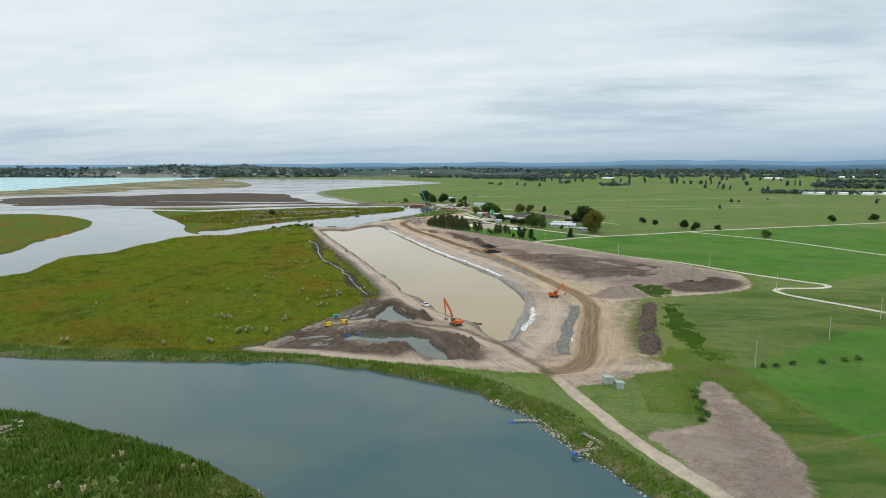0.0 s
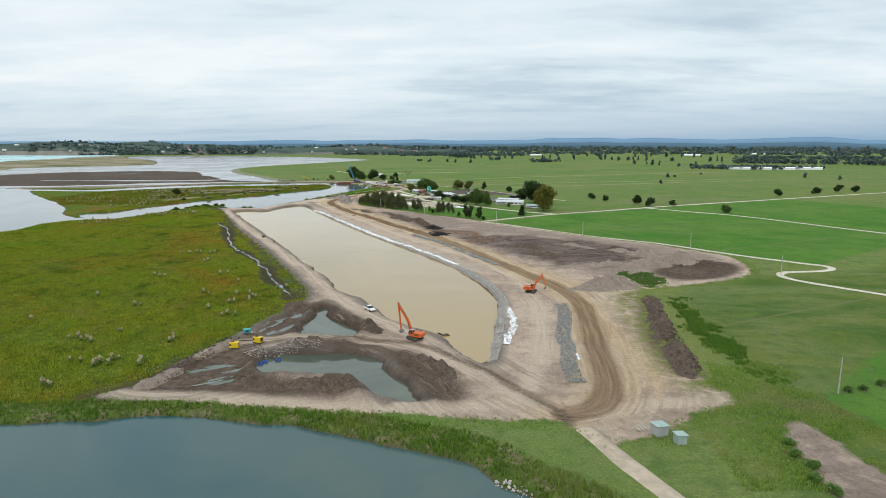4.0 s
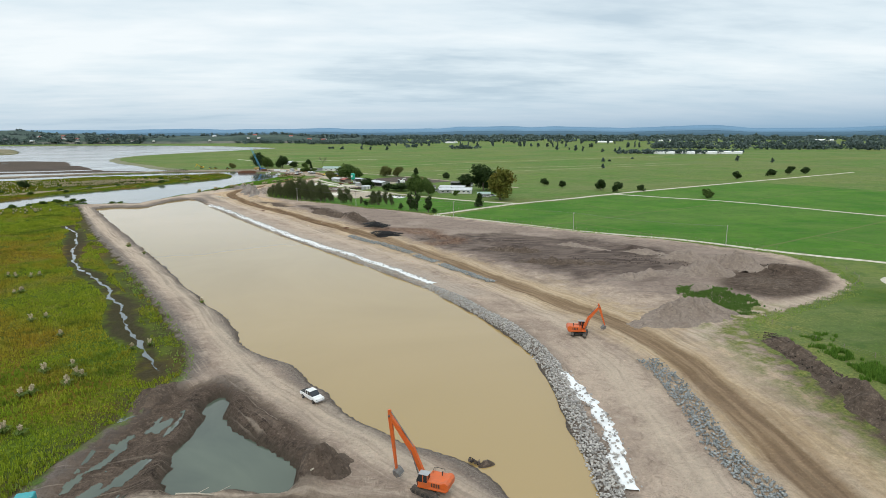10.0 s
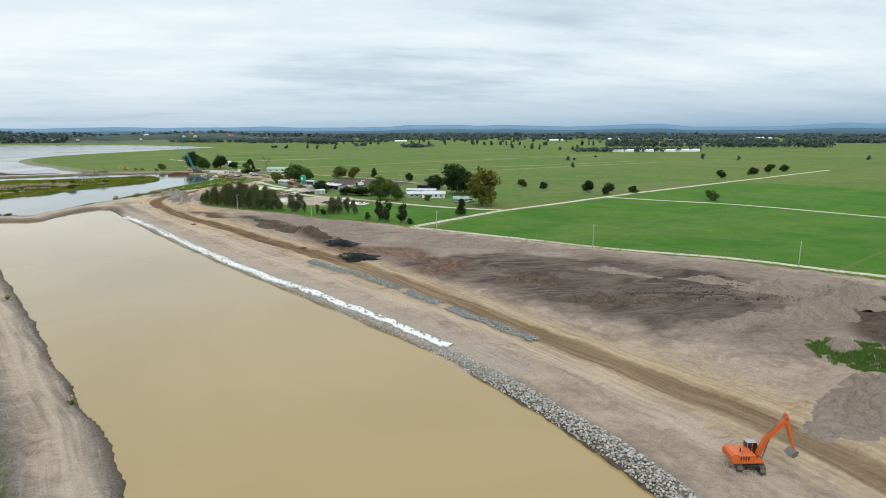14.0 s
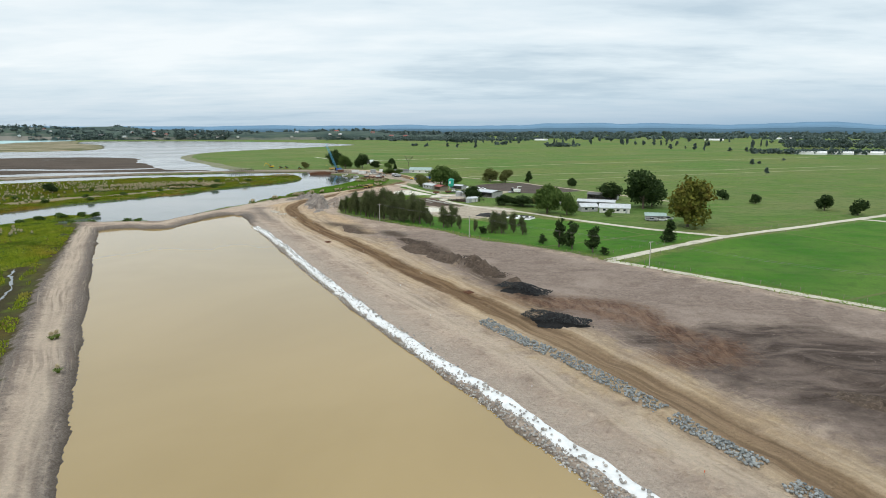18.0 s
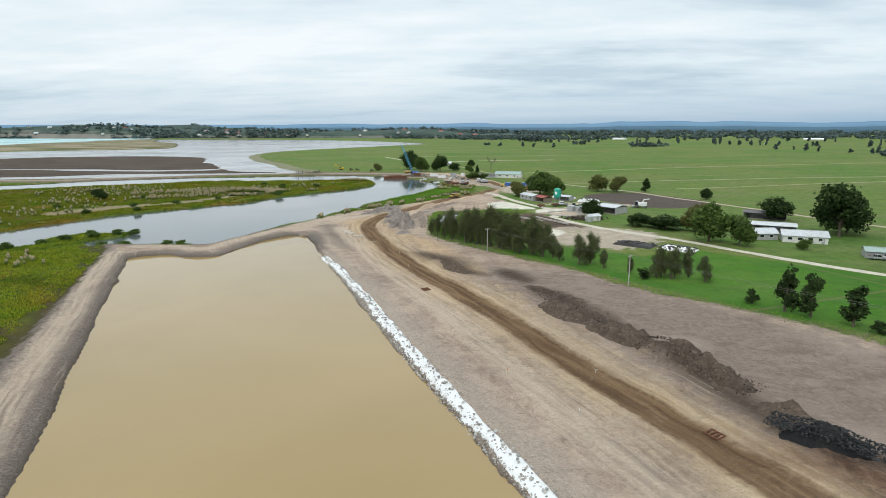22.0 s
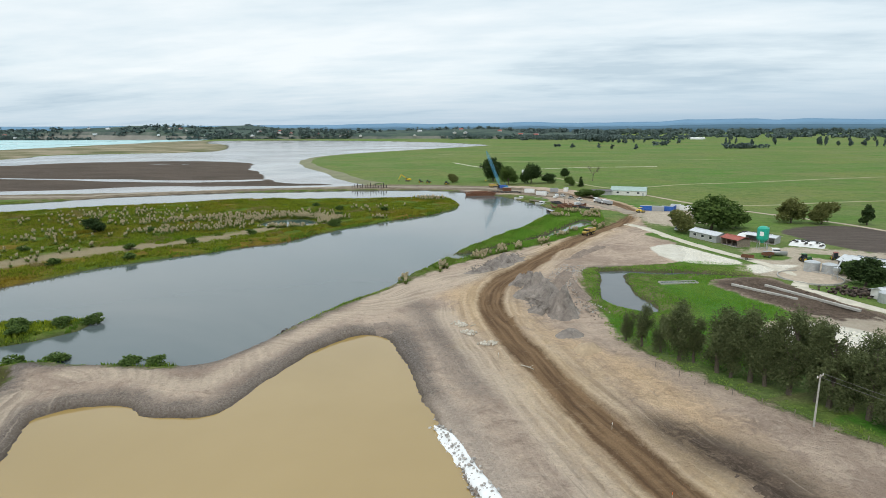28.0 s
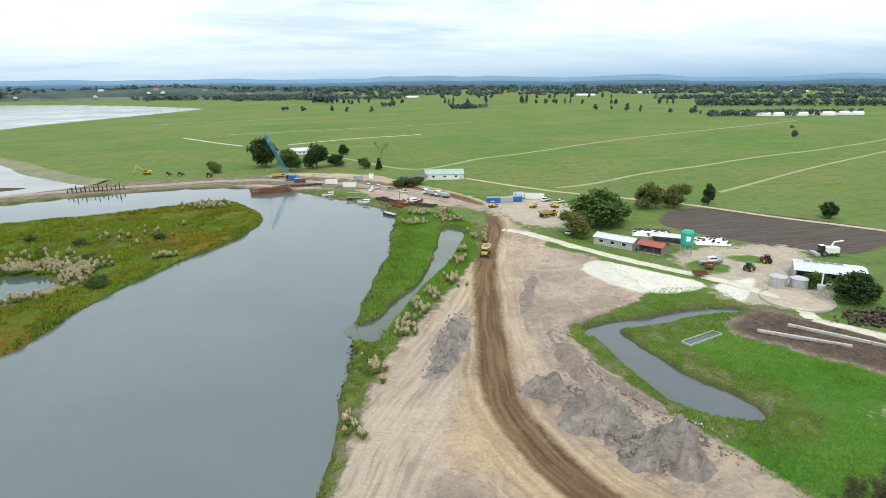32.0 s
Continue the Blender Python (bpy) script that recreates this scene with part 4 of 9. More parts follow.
gx = axis(-4900, 4900, -222, 146, 1.2, 1.034)
gy = axis(-700, 4900, 60, 600, 1.2, 1.022)
GX, GY = (g.ravel() for g in np.meshgrid(gx, gy))
GD = masks(GX, GY)
GZ = height(GX, GY, GD)
LAND = np.stack([GX, GY, GZ], 1)
LAND_FACES = grid_faces(len(gx), len(gy))


def land_piece(name, faces, label, category):
    """Some faces of the land as an object of their own, with the distances that its surface reads."""
    used, back = np.unique(faces, return_inverse=True)
    me = mesh_np(name, LAND[used], back.reshape(-1, 4), [M_GROUND], True)
    for key, val in GD.items():
        if key.startswith("d_"):
            me.attributes.new(key, "FLOAT", "POINT").data.foreach_set("value", val[used].astype(np.float32))
    return tagged(new(name, me), label, category, kind="structure")


on_road = GD["d_haul"][LAND_FACES].min(1) < 0.4
land_piece("ground", LAND_FACES[~on_road], "open land of green pasture, olive wetland and bare grey-brown earthworks", "ground")
land_piece("haul_road", LAND_FACES[on_road], "damp brown haul road packed by trucks", "road")


GRID_SHAPE = (len(gy), len(gx))


def lookup(field, x, y):
    """A value of the land's grid between its points."""
    x, y = np.asarray(x, float), np.asarray(y, float)
    f = field.reshape(GRID_SHAPE)
    i = np.clip(np.searchsorted(gx, x) - 1, 0, len(gx) - 2)
    j = np.clip(np.searchsorted(gy, y) - 1, 0, len(gy) - 2)
    u = np.clip((x - gx[i]) / (gx[i + 1] - gx[i]), 0, 1)
    v = np.clip((y - gy[j]) / (gy[j + 1] - gy[j]), 0, 1)
    return (f[j, i] * (1 - u) + f[j, i + 1] * u) * (1 - v) + (f[j + 1, i] * (1 - u) + f[j + 1, i + 1] * u) * v


def zones(x, y):
    return {k: lookup(f, x, y) for k, f in GD.items()}


def level(x, y):
    return float(lookup(GZ, np.array([float(x)]), np.array([float(y)]))[0])


def levels(p):
    p = np.asarray(p, float)
    return lookup(GZ, p[:, 0], p[:, 1])


def water_sheet(name, curve, z, material, label, spread=3.0):
    """A flat sheet that runs a little way under its banks."""
    c = np.asarray(curve)
    bm = bmesh.new()
    tangent = np.roll(c, -1, 0) - np.roll(c, 1, 0)
    normal = np.stack([tangent[:, 1], -tangent[:, 0]], 1) / np.linalg.norm(tangent, axis=1)[:, None]
    area = 0.5 * np.sum(c[:, 0] * np.roll(c[:, 1], -1) - np.roll(c[:, 0], -1) * c[:, 1])
    c = c + normal * spread * (1 if area > 0 else -1)
    f = bm.faces.new([bm.verts.new((x, y, z)) for x, y in c])
    bmesh.ops.triangulate(bm, faces=[f])
    for f in bm.faces:
        if f.normal.z < 0:
            f.normal_flip()
    me = bpy.data.meshes.new(name)
    bm.to_mesh(me)
    bm.free()
    me.materials.append(material)
    return tagged(new(name, me), label, "water", kind="structure")


water_sheet("sediment_pond", CURVES["pond"], WATER_Z, M_POND, "long pond of still milky tan silty water")
water_sheet("river", CURVES["river"], WATER_Z, M_RIVER, "dark blue-green river with smooth water")
water_sheet("river_arm", CURVES["arm"], WATER_Z - 0.02, M_CHANNEL, "calm grey river arm beside the wetland")
water_sheet("river_channel", CURVES["channel"], WATER_Z, M_CHANNEL, "calm grey river channel round a green island", 1.5)
water_sheet("tidal_inlet", CURVES["inlet"], WATER_Z + 0.01, M_POOL, "narrow shallow muddy inlet beside the haul road", 1.0)
water_sheet("island_pond", CURVES["ipond"], WATER_Z + 0.01, M_RIVER, "small dark pond among pale plumed grass", 1.0)
water_sheet("settling_pool", CURVES["poola"], WATER_Z + 0.01, M_POOL, "grey-green pool of dirty water in a dug hollow", 1.0)
water_sheet("settling_pool", CURVES["poolb"], WATER_Z + 0.01, M_POOL, "small grey-green pool beside the haul track", 1.0)
water_sheet("farm_pond", CURVES["fpool"], WATER_Z + 0.01, M_FARMPOND, "L-shaped grey pond in bright green grass", 1.0)
water_sheet("lagoon", CURVES["lagoon"], WATER_Z - 0.01, M_LAGOON, "wide silvery tidal lagoon with brown mudflats", 10.0)
water_sheet("sea", CURVES["sea"], WATER_Z - 0.03, M_SEA, "pale green-blue sea along a sand bar", 2.0)

# ---- building kit ----
def box(bm, c, s, rz=0.0, ry=0.0, taper=1.0, bevel=0.0):
    """A block centred on c; taper scales its top."""
    m = pose(*c, 0, ry, rz)
    vs = []
    for z in (-0.5, 0.5):
        k = taper if z > 0 else 1.0
        for x, y in ((-0.5, -0.5), (0.5, -0.5), (0.5, 0.5), (-0.5, 0.5)):
            vs.append(bm.verts.new(m @ Vector((x * s[0] * k, y * s[1] * k, z * s[2]))))
    fs = [bm.faces.new([vs[i] for i in q]) for q in ((0, 3, 2, 1), (4, 5, 6, 7), (0, 1, 5, 4), (1, 2, 6, 5), (2, 3, 7, 6), (3, 0, 4, 7))]
    if bevel:
        edges = {e for f in fs for e in f.edges}
        bmesh.ops.bevel(bm, geom=list(edges), offset=bevel, segments=1, affect="EDGES")
    return bm


def tube(bm, a, b, r, r2=None, n=8, caps=True):
    a, b = Vector(a), Vector(b)
    r2 = r if r2 is None else r2
    q = (b - a).to_track_quat("Z", "Y").to_matrix()
    rings = []
    for p, k in ((a, r), (b, r2)):
        rings.append([bm.verts.new(p + q @ Vector((k * math.cos(2 * math.pi * i / n), k * math.sin(2 * math.pi * i / n), 0))) for i in range(n)])
    for i in range(n):
        bm.faces.new((rings[0][i], rings[0][(i + 1) % n], rings[1][(i + 1) % n], rings[1][i]))
    if caps:
        bm.faces.new(rings[0][::-1])
        bm.faces.new(rings[1])
    return bm


def prism(bm, outline, y0, y1):
    """An outline in x and z, drawn out along y."""
    a = [bm.verts.new((x, y0, z)) for x, z in outline]
    b = [bm.verts.new((x, y1, z)) for x, z in outline]
    n = len(outline)
    bm.faces.new(a)
    bm.faces.new(b[::-1])
    for i in range(n):
        bm.faces.new((a[(i + 1) % n], a[i], b[i], b[(i + 1) % n]))
    return bm


def lathe(bm, profile, n=14, c=(0, 0, 0)):
    rings = [[bm.verts.new((c[0] + r * math.cos(2 * math.pi * i / n), c[1] + r * math.sin(2 * math.pi * i / n), c[2] + z)) for i in range(n)] for r, z in profile]
    for p, q in zip(rings[:-1], rings[1:]):
        for i in range(n):
            bm.faces.new((p[i], p[(i + 1) % n], q[(i + 1) % n], q[i]))
    bm.faces.new(rings[0][::-1])
    bm.faces.new(rings[-1])
    return bm


def part(name, bm, material, parent, label="", at=None, rounded=False):
    """Links a bmesh as one mesh under a thing or a part."""
    me = bm if isinstance(bm, bpy.types.Mesh) else bpy.data.meshes.new(name)
    if me is not bm:
        bmesh.ops.recalc_face_normals(bm, faces=bm.faces[:])
        bm.to_mesh(me)
        bm.free()
        me.materials.append(material)
        if rounded:
            me.polygons.foreach_set("use_smooth", np.ones(len(me.polygons), bool))
    ob = new(name, me)
    ob.parent = parent
    if at is not None:
        ob.matrix_basis = at
    if label:
        ob["label"] = label
    return ob


def thing(name, x, y, rz, label, category, group="", z=None):
    ob = new(name)
    ob.matrix_basis = pose(x, y, level(x, y) if z is None else z, 0, 0, rz)
    return tagged(ob, label, category, group)


def B():
    return bmesh.new()


M_ORANGE = plain("orange_machine_paint", (0.62, 0.115, 0.018), 0.42, 0, 0.1, 2.0, (0.20, 0.13, 0.08), 0.35)
M_YELLOW = plain("yellow_machine_paint", (0.72, 0.50, 0.02), 0.42, 0, 0.1, 2.0, (0.22, 0.16, 0.09), 0.3)
M_BLACK = plain("black_rubber_and_steel", (0.025, 0.024, 0.023), 0.7, 0, 0.3, 5, (0.14, 0.11, 0.08), 0.45)
M_STEEL = plain("worn_steel", (0.22, 0.21, 0.20), 0.5, 0.7, 0.25, 4, (0.16, 0.10, 0.06), 0.5)
M_TRACKS = plain("muddy_track_steel", (0.10, 0.085, 0.07), 0.75, 0.2, 0.3, 4, (0.24, 0.19, 0.14), 0.6)
M_GLASS = plain("dark_window_glass", (0.02, 0.025, 0.03), 0.08, 0, 0.1, 1, None, 0, 0, 0.6)
M_WHITE = plain("white_paint", (0.78, 0.78, 0.76), 0.45, 0, 0.05, 2, (0.45, 0.42, 0.36), 0.3)
M_GREYPAINT = plain("grey_paint", (0.36, 0.37, 0.38), 0.5, 0, 0.12, 2, (0.25, 0.22, 0.18), 0.3)
M_DUSTYYELLOW = plain("dusty_yellow_paint", (0.46, 0.31, 0.07), 0.6, 0, 0.15, 1.5, (0.26, 0.19, 0.12), 0.7)
M_TEAL = plain("teal_paint", (0.03, 0.32, 0.34), 0.45, 0, 0.12, 3, (0.2, 0.2, 0.17), 0.25)
M_BLUE = plain("blue_plastic", (0.02, 0.11, 0.42), 0.45, 0, 0.15, 3, (0.25, 0.24, 0.2), 0.3)
M_CRANE = plain("blue_crane_paint", (0.05, 0.28, 0.42), 0.45, 0, 0.12, 3, (0.2, 0.2, 0.2), 0.2)
M_GREENPAINT = plain("green_paint", (0.01, 0.36, 0.25), 0.45, 0, 0.12, 2, (0.2, 0.25, 0.2), 0.25)
M_REDROOF = plain("rusty_red_roofing", (0.34, 0.085, 0.06), 0.65, 0, 0.2, 1.2, (0.18, 0.09, 0.06), 0.5)
M_ROOF = plain("pale_galvanised_roofing", (0.60, 0.62, 0.63), 0.45, 0.25, 0.12, 0.8, (0.30, 0.24, 0.18), 0.35)
M_GREENROOF = plain("grey_green_roofing", (0.34, 0.44, 0.40), 0.55, 0.1, 0.12, 0.6, (0.22, 0.24, 0.2), 0.35)
M_DARKROOF = plain("dark_roofing", (0.13, 0.12, 0.12), 0.6, 0.1, 0.2, 0.8, (0.22, 0.2, 0.18), 0.35)
M_WALL = plain("weatherboard_paint", (0.70, 0.69, 0.65), 0.6, 0, 0.08, 1.5, (0.36, 0.33, 0.27), 0.35)
M_GREYWALL = plain("grey_cladding", (0.40, 0.40, 0.39), 0.6, 0.1, 0.12, 1.2, (0.25, 0.21, 0.17), 0.4)
M_WOOD = plain("weathered_timber", (0.24, 0.195, 0.15), 0.85, 0, 0.3, 3, (0.12, 0.1, 0.08), 0.4, 0.2)
M_PALEWOOD = plain("pale_sawn_timber", (0.42, 0.37, 0.29), 0.85, 0, 0.2, 3, (0.25, 0.22, 0.17), 0.4, 0.2)
M_CONCRETE = plain("concrete", (0.42, 0.40, 0.36), 0.85, 0, 0.18, 1.4, (0.20, 0.18, 0.14), 0.5, 0.15)
M_PIPE = plain("galvanised_steel", (0.48, 0.50, 0.51), 0.42, 0.5, 0.14, 2, (0.25, 0.2, 0.15), 0.3)
M_RUST = plain("rusted_steel", (0.17, 0.075, 0.04), 0.85, 0.2, 0.35, 2, (0.08, 0.05, 0.035), 0.5, 0.2)
M_BARK = plain("bark", (0.12, 0.095, 0.07), 0.9, 0, 0.3, 6, (0.05, 0.045, 0.03), 0.4, 0.4)
M_ROCK = None


def rock_material(name, a, b, c):
    n = Nodes(name)
    r = n.math("FRACT", n.math("ADD", n.math("MULTIPLY", n.rand(), 7.3), n.island()))
    col = n.mix(r, a, b)
    col = n.mix(n.ramp(n.noise(1.4, 5, 0.65), 0.5, 0.75, 0, 0.6), col, c)
    n.bump(n.noise(5.0, 4, 0.6), 0.4, 0.1)
    return n.done(col, 0.9, spec=0.25)


M_ROCK = rock_material("quarried_grey_rock", (0.25, 0.236, 0.220), (0.55, 0.520, 0.475), (0.30, 0.235, 0.17))
M_BLUEROCK = rock_material("blue_grey_crushed_rock", (0.15, 0.162, 0.160), (0.37, 0.385, 0.375), (0.27, 0.245, 0.21))
M_TARRY = rock_material("black_woody_debris", (0.022, 0.018, 0.016), (0.115, 0.086, 0.068), (0.20, 0.145, 0.105))
M_BARKPILE = rock_material("blue_black_bark", (0.012, 0.014, 0.016), (0.060, 0.062, 0.064), (0.090, 0.080, 0.070))
M_CLOTH = plain("white_geotextile", (0.80, 0.80, 0.79), 0.8, 0, 0.06, 0.8, (0.42, 0.38, 0.32), 0.35, 0.3)
M_PLUME = leafy("cream_grass_plume", (0.40, 0.33, 0.20), (0.66, 0.57, 0.39))
M_TUSSOCK = leafy("plume_grass_blades", (0.085, 0.150, 0.030), (0.215, 0.280, 0.075), (0.30, 0.28, 0.12), 0.35)
def rush_material(name, k, dry):
    """Rushes: yellow-green, with stands of darker green and of rust."""
    n = Nodes(name)
    tone = lambda r, g, b: (r * k, g * k, b * k)
    c = n.mix(n.island(), tone(0.100, 0.138, 0.010), tone(0.240, 0.275, 0.024))
    c = n.mix(n.ramp(n.noise(0.012, 6, 0.66, dist=1.0), 0.48, 0.62, 0, 0.8), c, n.mix(n.island(), tone(0.170, 0.105, 0.016), tone(0.310, 0.205, 0.028)))
    c = n.mix(n.ramp(n.noise(0.035, 6, 0.70, dist=0.9), 0.52, 0.64, 0, 0.75), c, tone(0.045, 0.088, 0.010))
    c = n.mix(n.ramp(n.noise(0.022, 5, 0.66, dist=0.7), 0.54, 0.66, 0, 0.6), c, tone(0.120, 0.215, 0.016))
    c = n.mix(n.ramp(n.noise(0.25, 5, 0.7, dist=0.6), 0.55, 0.66, 0, 0.6), c, tone(0.300, 0.300, 0.050))
    c = n.mix(n.ramp(n.noise(0.16, 5, 0.7, dist=0.6), 0.55, 0.64, 0, 0.7), c, tone(0.036, 0.066, 0.010))
    c = n.mix(n.ramp(n.noise(0.05, 5, 0.68, dist=0.9), 0.56, 0.64, 0, dry), c, tone(0.255, 0.195, 0.090))
    m = n.done(c, 0.8, spec=0.1)
    tr = n.node("ShaderNodeBsdfTranslucent", {"Color": c})
    mixer = n.node("ShaderNodeMixShader", {0: 0.22, 1: n.b.outputs[0], 2: tr.outputs[0]})
    n.t.links.new(mixer.outputs[0], n.out.inputs[0])
    return m


M_REED = rush_material("wetland_rushes", 1.5, 0.25)
M_ISLANDRUSH = rush_material("island_rushes", 1.1, 0.85)
M_ROUGHGRASS = leafy("rough_olive_grass", (0.110, 0.210, 0.026), (0.270, 0.370, 0.075), (0.33, 0.29, 0.13), 0.6, 0.12)
M_PONDGRASS = leafy("bright_long_grass", (0.075, 0.210, 0.020), (0.210, 0.375, 0.052), (0.30, 0.38, 0.10), 0.5, 0.1)
M_SPITGRASS = leafy("dark_rank_grass", (0.040, 0.100, 0.012), (0.145, 0.235, 0.034), (0.17, 0.17, 0.05), 0.5, 0.1)
M_DRAINGROWTH = leafy("dark_drain_growth", (0.050, 0.130, 0.016), (0.150, 0.265, 0.040), (0.14, 0.20, 0.05), 0.4, 0.1)
M_BRAMBLE = leafy("dark_bramble_leaves", (0.055, 0.125, 0.024), (0.155, 0.250, 0.060))
M_LUSHGRASS = leafy("rank_bank_grass", (0.048, 0.125, 0.012), (0.165, 0.265, 0.036), (0.30, 0.29, 0.09), 0.5, 0.1)
M_DARKLEAF = leafy("dark_evergreen_leaves", (0.018, 0.036, 0.014), (0.060, 0.095, 0.030))
M_MIDLEAF = leafy("broad_green_leaves", (0.040, 0.078, 0.020), (0.125, 0.185, 0.048))
M_AUTUMN = leafy("yellowing_plane_leaves", (0.070, 0.085, 0.018), (0.175, 0.180, 0.036), (0.22, 0.140, 0.034), 0.4)
M_BROWNLEAF = leafy("browning_leaves", (0.085, 0.098, 0.030), (0.185, 0.195, 0.066))
M_WILLOW = leafy("feathery_grey_green_leaves", (0.052, 0.070, 0.030), (0.160, 0.182, 0.080))
# haze over the far trees is mixed into this leaf colour as blue-grey
M_HAZYLEAF = leafy("haze_tinted_foliage", (0.072, 0.105, 0.102), (0.125, 0.165, 0.148), None, 0, 0.02)
def lumpy(name, lo, mid, hi, scale):
    """Dug soil: lumps with dark cracks between them."""
    n = Nodes(name)
    p = n.place()
    a = n.noise(scale, 6, 0.68, p, dist=0.8)
    b = n.noise(scale * 3.3, 5, 0.7, p, dist=0.4)
    c = n.mix(n.ramp(a, 0.28, 0.72), lo, hi)
    c = n.mix(n.ramp(n.noise(scale * 1.4, 6, 0.7, p, dist=1.2), 0.58, 0.68, 0, 0.7), c, tuple(0.5 * x for x in lo))
    c = n.mix(n.ramp(b, 0.52, 0.68, 0, 0.75), c, mid)
    n.bump(n.math("ADD", a, n.math("MULTIPLY", b, 0.5)), 1.0, 0.9)
    return n.done(c, 0.95, spec=0.2)


M_SILT = lumpy("dry_grey_silt", (0.150, 0.126, 0.110), (0.270, 0.228, 0.198), (0.430, 0.374, 0.326), 0.42)
M_CLOD = lumpy("dark_topsoil_clods", (0.060, 0.043, 0.032), (0.260, 0.190, 0.142), (0.175, 0.130, 0.098), 0.5)
M_GRIT = lumpy("brown_spoil", (0.210, 0.164, 0.132), (0.420, 0.335, 0.270), (0.370, 0.295, 0.240), 0.5)
M_BLACKSOIL = lumpy("black_bark_mulch", (0.014, 0.014, 0.015), (0.050, 0.047, 0.044), (0.040, 0.039, 0.038), 0.9)
M_SANDPILE = plain("ochre_sand", (0.40, 0.30, 0.195), 0.95, 0, 0.2, 0.8, (0.3, 0.22, 0.14), 0.5, 0.4)
M_SHELLROAD = plain("crushed_shell_road", (0.56, 0.51, 0.41), 0.95, 0, 0.18, 0.35, (0.36, 0.33, 0.24), 0.7, 0.3)
M_TRACKROAD = plain("dry_clay_track", (0.44, 0.355, 0.268), 0.95, 0, 0.2, 0.4, (0.28, 0.23, 0.165), 0.7, 0.3)


M_GRASSTRACK = plain("grassy_worn_track", (0.300, 0.285, 0.150), 0.95, 0, 0.2, 0.3, (0.17, 0.20, 0.08), 0.7, 0.2)


def ribbon(name, pts, width, material, label, lift=0.07, category="road", rag=0.25, crown=0.05):
    """A road laid over the ground along a line, with ragged edges and a slight crown."""
    c = smooth(pts, False, 8)
    seg = np.linalg.norm(np.diff(c, axis=0), axis=1)
    s = np.r_[0, np.cumsum(seg)]
    k = max(8, int(s[-1] / 2.5))
    q = np.linspace(0, s[-1], k)
    c = np.stack([np.interp(q, s, c[:, 0]), np.interp(q, s, c[:, 1])], 1)
    t = np.gradient(c, axis=0)
    t /= np.linalg.norm(t, axis=1)[:, None]
    nrm = np.stack([-t[:, 1], t[:, 0]], 1)
    cols = np.array([-1, -0.9, -0.35, 0, 0.35, 0.9, 1])
    rows = []
    for j, f in enumerate(cols):
        w = width / 2 * f * (1 + (rag * 2 if abs(f) > 0.8 else 0.0) * vnoise(q * 0.21 + 5 * j, q * 0 + 3.3 * j))
        p = c + nrm * w[:, None]
        z = levels(p) + (lift if abs(f) < 1 else -0.15) + crown * (1 - f * f)
        rows.append(np.stack([p[:, 0], p[:, 1], z], 1))
    v = np.stack(rows, 1).reshape(-1, 3)
    me = mesh_np(name, v, grid_faces(len(cols), k), [material], True)
    me.attributes.new("across", "FLOAT", "POINT").data.foreach_set("value", np.tile(cols, k).astype(np.float32))
    me.attributes.new("run", "FLOAT", "POINT").data.foreach_set("value", np.repeat(q, len(cols)).astype(np.float32))
    return tagged(new(name, me), label, category, kind="structure")


def leaves(pts, size, seed, flat=0.3, droop=0.0, aspect=0.6):
    """Small leaf cards, one for each point, turned every way; vertices and faces."""
    r = np.random.RandomState(seed)
    n = len(pts)
    u = r.normal(size=(n, 3))
    u[:, 2] = u[:, 2] * (1 - flat) - droop
    u /= np.linalg.norm(u, axis=1)[:, None]
    w = np.cross(u, r.normal(size=(n, 3)))
    w /= np.linalg.norm(w, axis=1)[:, None]
    s = size * (0.6 + 0.8 * r.rand(n))[:, None]
    a, b = u * s, w * s * aspect
    v = np.stack([pts - a, pts + b * 0.9, pts + a, pts - b], 1).reshape(-1, 3)
    f = np.arange(4 * n).reshape(-1, 4)
    return v, f


def crown_points(lobes, per, seed, hollow=0.55):
    r = np.random.RandomState(seed)
    out = []
    for cx, cy, cz, rx, ry, rz in lobes:
        k = int(per * rx * rz)
        d = r.normal(size=(k, 3))
        d /= np.linalg.norm(d, axis=1)[:, None]
        rad = (hollow + (1 - hollow) * r.rand(k)) * (1 + 0.22 * np.sin(d[:, 0] * 7 + seed) * np.cos(d[:, 1] * 6 + d[:, 2] * 5))
        p = d * rad[:, None] * (rx, ry, rz) + (cx, cy, cz)
        keep = vnoise(p[:, 0] * 0.7 + seed, p[:, 2] * 0.7 + p[:, 1] * 0.5) > -0.27
        out.append(p[keep])
    return np.concatenate(out)


